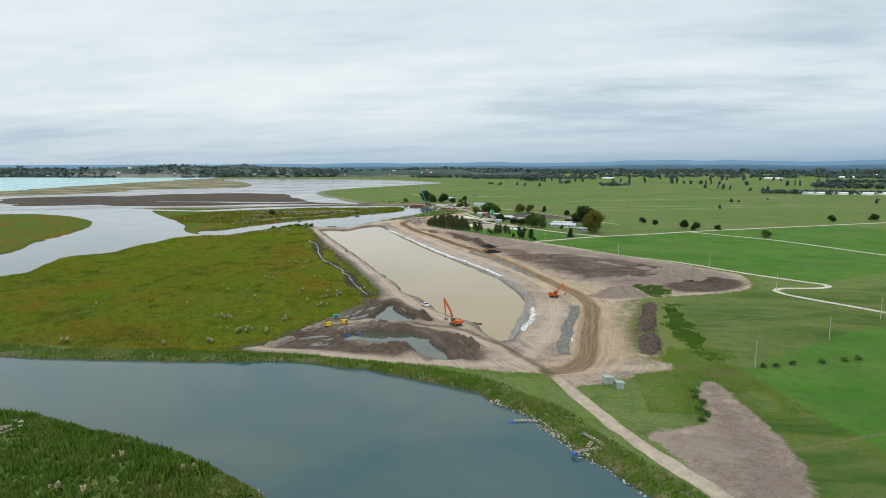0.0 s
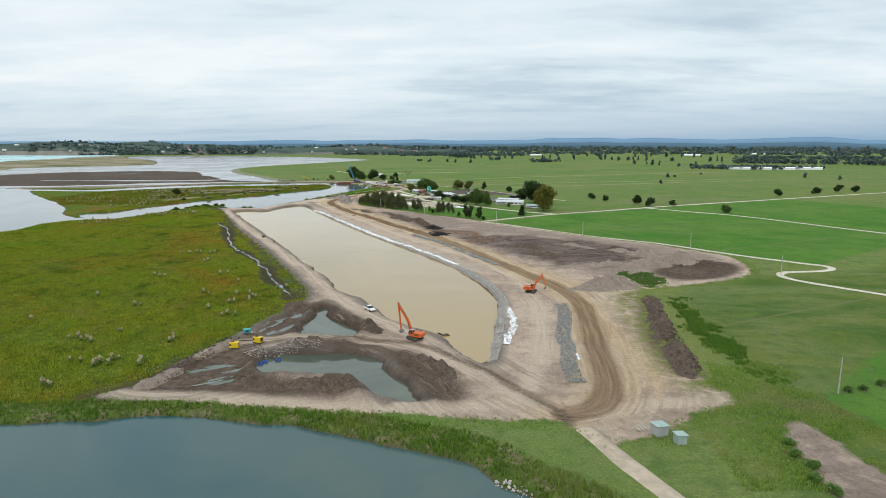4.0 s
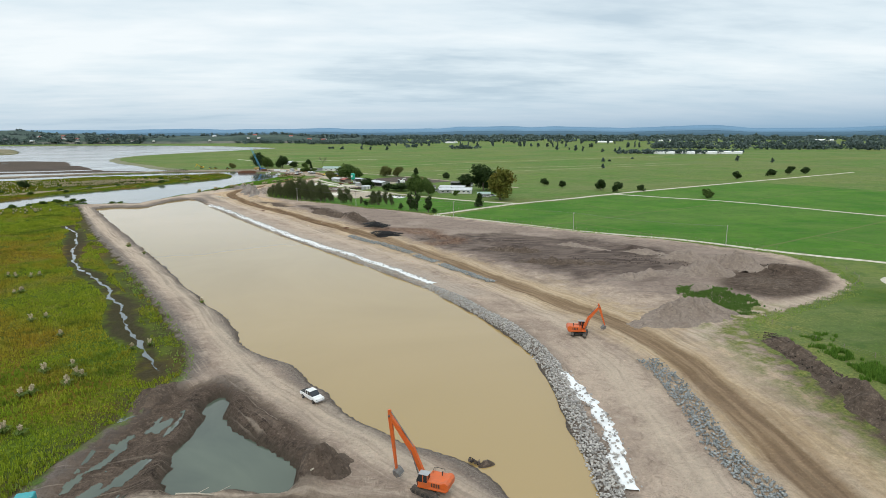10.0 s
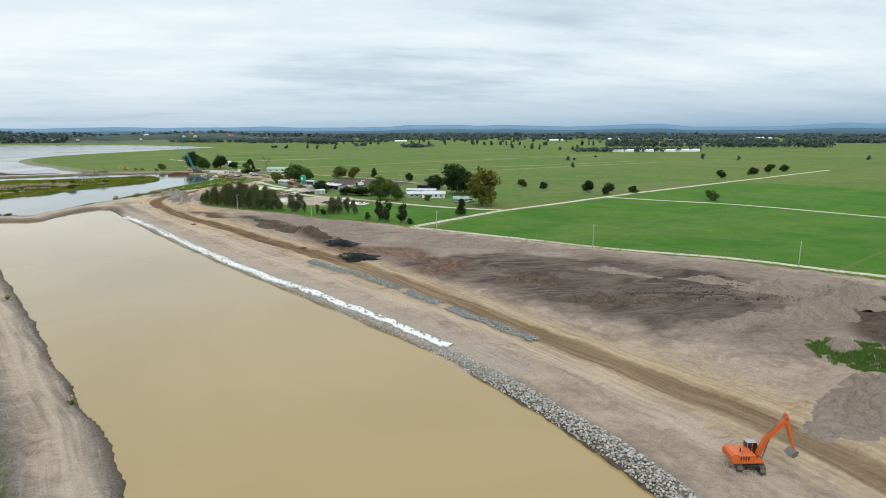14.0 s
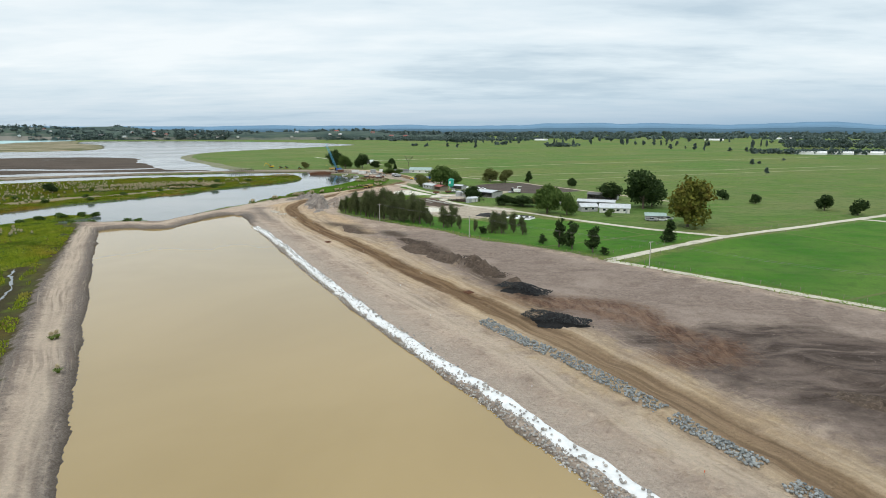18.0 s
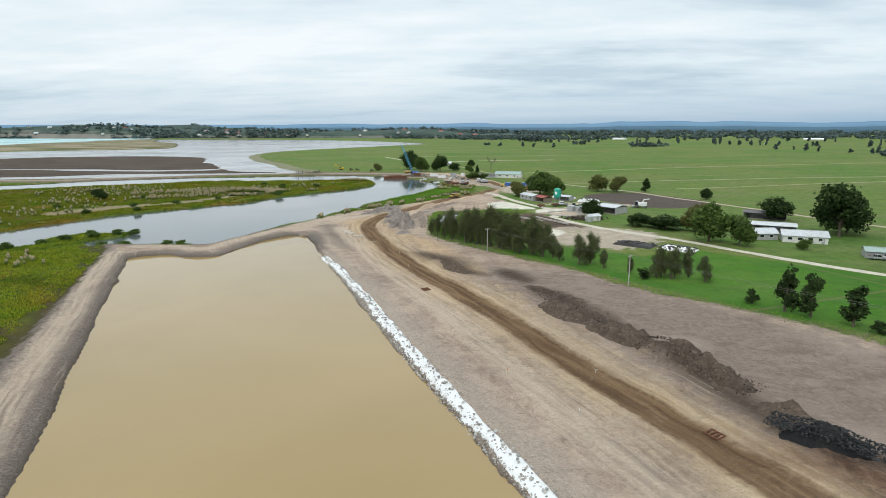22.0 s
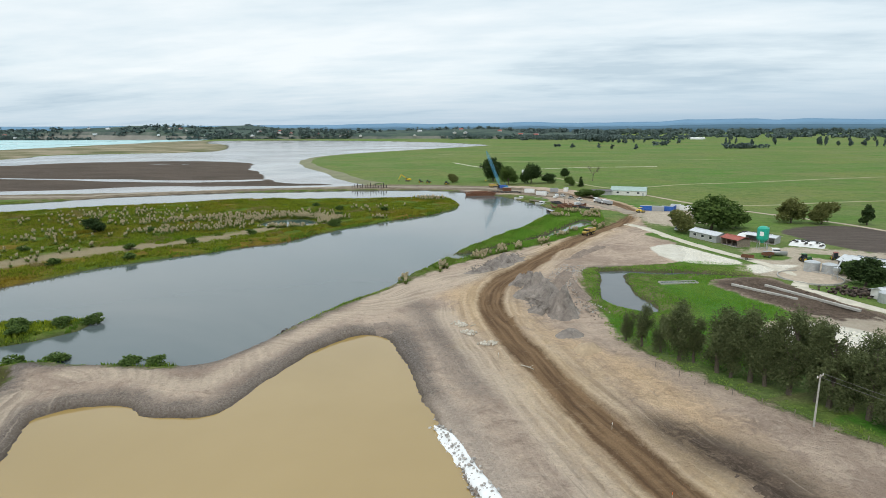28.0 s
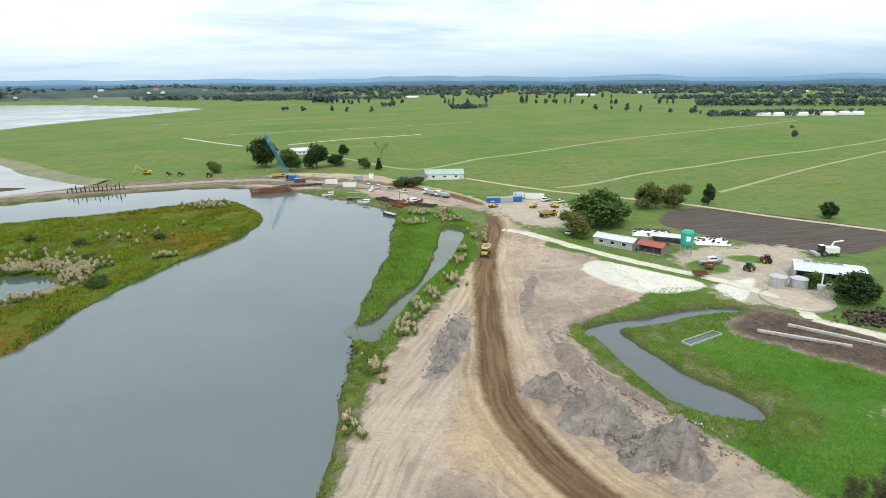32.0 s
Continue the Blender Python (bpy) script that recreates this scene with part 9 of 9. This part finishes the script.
plume_stand("island_plume_grass", [(-250, 656, 36, 16, 330, 25), (-215, 660, 10, 8, 60, 0), (-330, 655, 26, 30, 90, 0), (-232, 661, 14, 6, 130, 20), (-214, 652, 5, 9, 70, 0), (-225, 632, 8, 3, 40, 10), (-184, 750, 10, 8, 55, 0), (-196, 762, 12, 5, 30, 0), (-190, 664, 4, 3, 14, 0),
                                    (-205, 700, 16, 16, 20, 0), (-262, 620, 30, 10, 140, 35), (-285, 645, 30, 9, 120, 35), (-310, 590, 30, 20, 50, 0), (-330, 640, 40, 25, 70, 0), (-225, 756, 5, 4, 18, 0),
                                    (-300, 540, 20, 30, 50, 0), (-290, 500, 14, 20, 30, 0), (-370, 560, 40, 40, 50, 0)], "pale feathery plume grass standing thick on the green island", 5)
plume_stand("bank_plume_grass", [(-95, 700, 4, 4, 20, 0), (-84, 700, 3, 4, 16, 0), (-88, 690, 3, 5, 14, 0), (-138, 566, 2, 6, 12, 0), (-116, 604, 3, 5, 12, 0), (-96, 642, 3, 6, 14, 0), (-128, 584, 3, 5, 26, 0), (-122, 594, 2, 5, 18, 0), (-108, 612, 3, 5, 16, 0), (-100, 628, 3, 5, 14, 0), (-90, 668, 5, 5, 22, 0), (-101, 684, 6, 4, 22, 0), (-86, 683, 4, 4, 16, 0),
                                 (-146, 548, 2, 5, 10, 0), (-84, 654, 3, 6, 14, 0), (-230, 430, 18, 18, 26, 0), (-215, 445, 12, 12, 20, 0), (-255, 385, 20, 14, 22, 0)], "pale feathery plume grass along the river bank", 6)


# ---- rushes and rank grass: uncountable blades ----
def tufts(pts, z, width, high, seed, blades=5):
    r = np.random.RandomState(seed)
    n = len(pts)
    V, F = [], []
    for b in range(blades):
        a = r.rand(n) * 6.28
        w = width * (0.5 + 0.7 * r.rand(n))
        h = high * (0.55 + 0.75 * r.rand(n))
        ox, oy = (r.rand(n) - 0.5) * width * 1.6, (r.rand(n) - 0.5) * width * 1.6
        cx, cy = np.cos(a) * w / 2, np.sin(a) * w / 2
        lx, ly = (r.rand(n) - 0.5) * h * 0.7, (r.rand(n) - 0.5) * h * 0.7
        x, y = pts[:, 0] + ox, pts[:, 1] + oy
        v = np.stack([np.stack([x - cx, y - cy, z - 0.1], 1), np.stack([x + cx, y + cy, z - 0.1], 1), np.stack([x + lx, y + ly, z + h], 1)], 1).reshape(-1, 3)
        f = np.arange(3 * n).reshape(-1, 3) + 3 * n * b
        V.append(v)
        F.append(f)
    return np.concatenate(V), np.concatenate(F)


def field_of(name, box_, n, keep, width, high, material, label, seed, blades=4):
    r = np.random.RandomState(seed)
    x0, x1, y0, y1 = box_
    p = np.stack([x0 + (x1 - x0) * r.rand(n), y0 + (y1 - y0) * r.rand(n)], 1)
    D = zones(p[:, 0], p[:, 1])
    sel = keep(D, p)
    p, D = p[sel], {k: v[sel] for k, v in D.items()}
    hz = levels(p)
    hh = high * (0.6 + 1.1 * np.clip(fbm(p[:, 0], p[:, 1], 12, 3) + 0.4, 0, 1))
    v, f = tufts(p, hz, width, hh, seed, blades)
    return tagged(new(name, mesh_np(name, v, f, [material])), label, "grass", kind="stuff")


wet = lambda D, p: (D["d_marsh"] < -0.5) & (D["d_earth"] > 0.8) & (D["d_water"] > 0.8) & (D["d_bog"] > 0.3) & ((D["d_earth"] > 5) | (fbm(p[:, 0], p[:, 1], 8, 3) > 0.05))
field_of("wetland_rushes", (-300, -48, 84, 300), 230000, wet, 0.26, 0.52, M_REED, "olive and rust-coloured rushes covering the wetland", 71, 3)
field_of("wetland_rushes", (-300, -100, 300, 500), 90000, wet, 0.45, 0.6, M_REED, "olive and rust-coloured rushes covering the wetland", 72, 3)
field_of("island_rushes", (-420, -150, 500, 780), 120000, lambda D, p: wet(D, p) & (D["d_dry"] > 9 * fbm(p[:, 0], p[:, 1], 7, 3)) & (D["d_water"] > 1.8 + 3 * fbm(p[:, 0], p[:, 1], 10, 2)) & (fbm(p[:, 0], p[:, 1], 9, 2) > -0.3), 0.55, 0.6, M_ISLANDRUSH, "green and yellow rushes covering the island", 73, 3)
bankside = lambda D, p: (D["wild"] > 0.6) & (D["wild"] < 10) & (D["d_earth"] > 0.6) & (D["open"] > 2) & ((p[:, 1] < 300) | (p[:, 0] < -170) | (p[:, 1] > 585) | (fbm(p[:, 0], p[:, 1], 9, 3) > 0.12))
field_of("bank_grass", (-190, 110, -20, 100), 100000, bankside, 0.28, 0.6, M_LUSHGRASS, "rank bright green grass along the river bank", 74, 4)
thin = lambda D, p: bankside(D, p) & (D["wild"] < 5.5 + 9 * fbm(p[:, 0], p[:, 1], 18, 3)) & (fbm(p[:, 0], p[:, 1], 7, 2) > -0.28)
field_of("bank_grass", (-240, -60, 460, 720), 110000, thin, 0.35, 0.6, M_LUSHGRASS, "rank bright green grass along the channel bank", 75, 4)
field_of("bank_grass", (-145, -80, 580, 700), 26000, lambda D, p: (D["d_earth"] > 0.8) & (D["d_water"] > 0.5) & (D["wild"] < 30) & (p[:, 0] < -80), 0.35, 0.55, M_PONDGRASS, "rank green grass on the spur beside the inlet", 84, 4)
field_of("bank_grass", (-172, -100, 480, 620), 26000, lambda D, p: (D["wild"] > 0.6) & (D["wild"] < 9) & (D["d_earth"] > 0.3) & (fbm(p[:, 0], p[:, 1], 6, 3) > 0.02) & (p[:, 0] > -175), 0.35, 0.45, M_ROUGHGRASS, "patchy yellow-green grass on the eroded channel bank", 85, 3)
field_of("spit_grass", (-230, 30, -150, 36), 60000, lambda D, p: (D["wild"] > 2.0) & (D["wild"] < 34) & (p[:, 1] > -130 + 60 * fbm(p[:, 0], p[:, 1], 40, 3)), 0.8, 1.0, M_SPITGRASS, "deep green rank grass on the spit", 76, 4)
field_of("pond_grass", (-96, -40, 496, 592), 30000, lambda D, p: (D["d_lush"] < 0) & (D["d_water"] > 0.4) & (D["d_earth"] > 0.5), 0.24, 0.3, M_PONDGRASS, "bright green long grass round the farm pond", 77, 3)
field_of("drain_grass", (56, 110, 60, 200), 40000, lambda D, p: (D["d_earth"] > 0.5) & (D["d_lush"] > 0) & (p[:, 0] + 34 * fbm(p[:, 0], p[:, 1], 14, 3) < 92) & (p[:, 1] < 112 + 30 * fbm(p[:, 0], p[:, 1], 20, 2)) & (D["d_dark"] > 1.5), 0.3, 0.4, M_ROUGHGRASS, "rough grass beside the earthworks", 78, 3)
DRAIN = smooth([(86, 180), (85, 166), (82, 148), (82, 132), (82, 120), (83.5, 110)], False, 6)
field_of("drain_growth", (70, 104, 80, 186), 42000, lambda D, p: line_dist(DRAIN, p[:, 0], p[:, 1], 20.0) < 1.8 + 8.0 * fbm(p[:, 0], p[:, 1], 7, 4) + 7.0 * fbm(p[:, 0], p[:, 1], 1.4, 2), 0.35, 0.6, M_DRAINGROWTH, "dense dark green rank growth along the drain", 81, 4)
field_of("heap_grass", (70, 96, 196, 230), 11000, lambda D, p: D["d_lush"] < -0.5 + 7.0 * fbm(p[:, 0], p[:, 1], 1.6, 2), 0.3, 0.4, M_BRAMBLE, "green weeds growing over an old spoil mound", 79, 4)
edge = lambda D, p: (D["d_dark"] > 2.0) & (D["d_earth"] > -1.0) & (D["d_earth"] < 4.0) & (D["d_water"] > 1.0) & (D["d_marsh"] > -6)
field_of("margin_grass", (-100, 160, 60, 520), 130000, edge, 0.3, 0.35, M_ROUGHGRASS, "rough grass along the edge of the bare ground", 80, 3)

# ---- the distance ----
def canopy(pts, high, wide, seed, per=26):
    """Leafy crowns for far trees, all in one mesh."""
    r = np.random.RandomState(seed)
    n = len(pts)
    P = []
    for i in range(per):
        d = r.normal(size=(n, 3))
        d /= np.linalg.norm(d, axis=1)[:, None]
        rad = 0.5 + 0.5 * r.rand(n)
        P.append(np.stack([pts[:, 0] + d[:, 0] * wide / 2 * rad, pts[:, 1] + d[:, 1] * wide / 2 * rad, pts[:, 2] + high * 0.55 + d[:, 2] * high * 0.45 * rad], 1))
    P = np.concatenate(P)
    size = np.tile(wide * 0.2, per)
    v, f = leaves(P, 1.0, seed, 0.2, 0, 0.8)
    v = (v.reshape(-1, 4, 3) - P[:, None]) * size[:, None, None] + P[:, None]
    return v.reshape(-1, 3), f


def belt(name, a, b, n, high, wide, label, seed, spread=6.0, leaf=None, kind="stuff"):
    r = np.random.RandomState(seed)
    t = r.rand(n)
    p = np.stack([a[0] + (b[0] - a[0]) * t + r.randn(n) * spread, a[1] + (b[1] - a[1]) * t + r.randn(n) * spread], 1)
    z = levels(p)
    hh, ww = high * (0.7 + 0.6 * r.rand(n)), wide * (0.7 + 0.6 * r.rand(n))
    v, f = canopy(np.stack([p[:, 0], p[:, 1], z], 1), hh, ww, seed)
    return tagged(new(name, mesh_np(name, v, f, [leaf or M_HAZYLEAF])), label, "trees", kind=kind)


SB = "dark shelter belt of trees across far pasture"
r = np.random.RandomState(99)
belt("shelter_belt", (700, 1500), (1150, 1290), 220, 14, 11, SB, 1)
belt("shelter_belt", (480, 1210), (720, 1165), 110, 8, 9, SB, 2)
belt("shelter_belt", (200, 1590), (270, 1600), 40, 9, 10, "low dark shelter belt in far pasture", 3)
belt("shelter_belt", (90, 1760), (120, 1765), 14, 9, 9, "short row of far trees", 4)
belt("shelter_belt", (-30, 2090), (30, 2080), 26, 16, 14, "dark clump of far trees", 5)
belt("shelter_belt", (900, 1900), (1900, 1500), 300, 11, 14, SB, 6, 14)
belt("shelter_belt", (1000, 1000), (1500, 860), 200, 10, 11, SB, 7, 8)
belt("shelter_belt", (-500, 2500), (100, 2420), 150, 13, 17, "dark plantation beyond the lagoon", 8, 40)
belt("shelter_belt", (-250, 2300), (250, 2260), 110, 11, 15, "dark plantation beyond the lagoon", 9, 24)
# the haze on these woods is only the blue tint of their leaves
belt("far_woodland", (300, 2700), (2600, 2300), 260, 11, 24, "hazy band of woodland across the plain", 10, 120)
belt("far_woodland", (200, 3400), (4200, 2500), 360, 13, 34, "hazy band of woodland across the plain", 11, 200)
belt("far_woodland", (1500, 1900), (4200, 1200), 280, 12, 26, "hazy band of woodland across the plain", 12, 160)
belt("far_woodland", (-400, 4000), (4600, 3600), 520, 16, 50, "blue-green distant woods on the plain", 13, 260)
# single tall far trees standing in the pasture
def far_row(a, b, n, high, wide, seed, label):
    rr = np.random.RandomState(seed)
    for i in range(n):
        t = rr.rand()
        x, y = a[0] + (b[0] - a[0]) * t + rr.randn() * 18, a[1] + (b[1] - a[1]) * t + rr.randn() * 18
        h = high * (0.6 + 0.7 * rr.rand())
        tree("tall" if rr.rand() > 0.35 else "round", x, y, h, wide * (0.6 + 0.7 * rr.rand()), M_HAZYLEAF, label, "far pasture trees", i)


far_row((-60, 2050), (330, 1800), 16, 15, 9, 41, "far tree standing in open pasture")
far_row((300, 1850), (800, 1500), 20, 18, 9, 42, "far tall poplar in open pasture")
far_row((-120, 1700), (60, 1500), 7, 9, 9, 43, "far tree standing in open pasture")
far_row((420, 1500), (520, 1250), 8, 12, 8, 44, "far tree standing in open pasture")
far_row((500, 900), (900, 700), 7, 9, 9, 45, "round tree in far pasture")
far_row((200, 2300), (900, 2000), 14, 18, 11, 46, "far tall tree on the plain")
far_row((230, 760), (420, 1020), 5, 6, 6, 47, "small round tree in far pasture")

# headland with its cliffs, trees and houses
nx, ny = 150, 14
t = np.linspace(0, 1, nx)
cx = -4800 + 4950 * t
cy = 2640 + 120 * np.sin(t * 9) - 330 * np.clip((t - 0.55) / 0.45, 0, 1) ** 1.2 + 60 * (t < 0.3)
prof = [(-30, -3), (0, -1.5), (8, 0.35), (20, 0.62), (60, 0.8), (140, 0.92), (260, 1.0), (420, 0.96), (640, 0.8), (900, 0.9), (1200, 0.7), (1600, 0.75), (2000, 0.5), (2200, 0.0)]
V = []
top = 34 + 20 * fbm(cx, cx * 0, 500, 3) * 2
top = top * (1 - 0.45 * np.clip((t - 0.62) / 0.38, 0, 1)) * (1 - 0.8 * np.clip((t - 0.9) / 0.1, 0, 1))
for dy, hgt in prof:
    z = np.where(hgt < 0, hgt, hgt * top * (1 + 0.35 * fbm(cx, cy + dy, 260, 3)))
    V.append(np.stack([cx, cy + dy, z], 1))
V = np.stack(V, 0).reshape(-1, 3)


def headland_material():
    n = Nodes("headland_slopes")
    up = n.node("ShaderNodeSeparateXYZ", {0: n.node("ShaderNodeNewGeometry").outputs["True Normal"]}).outputs[2]
    g = n.noise(0.012, 5, 0.65)
    c = n.mix(n.ramp(g, 0.4, 0.62), (0.080, 0.112, 0.085), (0.045, 0.070, 0.064))
    c = n.mix(n.ramp(n.math("ADD", up, n.math("MULTIPLY", n.math("SUBTRACT", n.noise(0.03, 4, 0.6), 0.5), 0.4)), 0.45, 0.75, 1.0, 0.0), c, n.mix(n.noise(0.03, 4), (0.32, 0.29, 0.25), (0.14, 0.14, 0.12)))
    return n.done(c, 0.95, spec=0.1)


headland = tagged(new("headland", mesh_np("headland", V, grid_faces(nx, len(prof)), [headland_material()], True)), "wooded headland with pale cliffs beyond the sea", "headland", kind="structure")
r = np.random.RandomState(5)
n = 2600
i = (r.rand(n) * (nx - 1)).astype(int)
row = np.minimum((1 + r.rand(n) ** 1.6 * 9).astype(int), len(prof) - 2)
p = V.reshape(len(prof), nx, 3)[row, i] + np.stack([r.randn(n) * 16, r.randn(n) * 8, np.zeros(n)], 1)
keep = fbm(p[:, 0], p[:, 1], 300, 3) > -0.12
p = p[keep]
v, f = canopy(p - (0, 0, 3.0), 13 * (0.5 + 0.9 * r.rand(len(p))), 18 * (0.6 + 0.8 * r.rand(len(p))), 6, 20)
tagged(new("headland_trees", mesh_np("headland_trees", v, f, [M_HAZYLEAF])), "dark trees scattered over the headland", "trees", kind="stuff")


def cottage_model(wall, roof):
    bm = B()
    prism(bm, [(-4, 0), (4, 0), (4, 3.2), (-4, 3.2)], -6, 6)
    w = bpy.data.meshes.new("wall")
    bm.to_mesh(w)
    bm.free()
    w.materials.append(wall)
    bm = prism(B(), [(-4.6, 3.0), (4.6, 3.0), (0, 5.6)], -6.4, 6.4)
    q = bpy.data.meshes.new("roof")
    bm.to_mesh(q)
    bm.free()
    q.materials.append(roof)
    bm = B()
    box(bm, (4.03, 0, 1.8), (0.1, 1.6, 1.2))
    g = bpy.data.meshes.new("window")
    bm.to_mesh(g)
    bm.free()
    g.materials.append(M_GLASS)
    return w, q, g


COTTAGES = [cottage_model(M_WALL, M_ROOF), cottage_model(M_GREYWALL, M_REDROOF), cottage_model(M_WALL, M_DARKROOF)]
grid = V.reshape(len(prof), nx, 3)
for j in range(38):
    q = grid[2 + int(r.rand() * 4), int(nx * (0.45 + 0.5 * r.rand()))] + (r.randn() * 14, 0, -0.6)
    root = tagged(new("cottage"), "pale far cottage on the settled shore", "house", "cottages on the far shore")
    root.matrix_basis = pose(*q, 0, 0, r.rand() * 180)
    root.scale = (1.3,) * 3
    for name, me in zip(("wall", "roof"), COTTAGES[j % 3]):
        part(name, me, None, root)
    for dx, dy in ((0, -3.4), (0, 3.4), (-8.06, -3.4), (-8.06, 3.4)):
        part("window", COTTAGES[j % 3][2], None, root, "", Matrix.Translation((dx, dy, 0)))


def glasshouse(x, y, rz, L, k):
    root = thing("glasshouse", x, y, rz, "long white horticultural glasshouse on the far plain", "glasshouse", "far glasshouses")
    for i in range(k):
        bm = prism(B(), [(-5, 0), (5, 0), (5, 3.5), (0, 5.5), (-5, 3.5)], -L / 2, L / 2)
        part("bay", bm, M_CLOTH, root, "", Matrix.Translation((10 * i, 0, 0)))


for x, y, a, L, k in ((560, 1190, 60, 60, 2), (600, 1185, 60, 60, 2), (640, 1175, 60, 60, 2), (690, 1170, 60, 60, 2), (1250, 2500, 70, 90, 5), (900, 2300, 70, 60, 4), (1900, 2400, 70, 100, 6), (1600, 2900, 60, 90, 5), (300, 2350, 60, 40, 3)):
    glasshouse(x, y, a, L, k)

# low ranges along the horizon; distance haze is painted into their blue colour
def ranges(name, dist, base, rise, seed, col, label):
    ang = np.linspace(radians(-62), radians(70), 260)
    X, Y = dist * np.sin(ang), dist * np.cos(ang) + 100
    h = base + rise * np.clip(fbm(ang * 900, ang * 0 + seed, 70, 4) + 0.45, 0, 1) * np.clip((ang + 0.5) / 0.5, 0.12, 1)
    V = np.concatenate([np.stack([X, Y, X * 0 - 20], 1), np.stack([X, Y, h * 0.6], 1), np.stack([X * 1.01, Y * 1.01, h], 1), np.stack([X * 1.03, Y * 1.03, X * 0 - 20], 1)])
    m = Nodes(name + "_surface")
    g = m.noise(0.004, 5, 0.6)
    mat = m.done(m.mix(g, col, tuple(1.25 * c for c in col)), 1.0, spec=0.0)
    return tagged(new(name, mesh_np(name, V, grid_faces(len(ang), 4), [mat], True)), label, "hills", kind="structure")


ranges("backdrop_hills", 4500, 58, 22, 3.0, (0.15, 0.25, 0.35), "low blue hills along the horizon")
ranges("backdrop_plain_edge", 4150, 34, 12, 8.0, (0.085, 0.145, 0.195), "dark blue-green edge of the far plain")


# pale beach along the lagoon's near shore
c = smooth(LAGOON[:10], False, 6)
t = np.gradient(c, axis=0)
t /= np.linalg.norm(t, axis=1)[:, None]
nrm = np.stack([t[:, 1], -t[:, 0]], 1)
rows = []
for d, z in ((-9, -1.6), (-5, -0.98), (-1, -0.6), (3, 0.0), (7, 0.3), (10, 0.2), (13, -0.6)):
    q = c + nrm * (d + 5 * vnoise(c[:, 0] * 0.03 + d, c[:, 1] * 0.03))[:, None]
    rows.append(np.stack([q[:, 0], q[:, 1], z + 0.2 * vnoise(q[:, 0] * 0.1, q[:, 1] * 0.1)], 1))
beach = mesh_np("lagoon_beach", np.stack(rows, 1).reshape(-1, 3), grid_faces(len(rows), len(c)), [plain("grey_beach_sand", (0.19, 0.185, 0.10), 0.95, 0, 0.25, 0.06, (0.12, 0.15, 0.06), 0.8)], True)
tagged(new("lagoon_beach", beach), "narrow grey-brown beach along the lagoon shore", "beach", kind="structure")
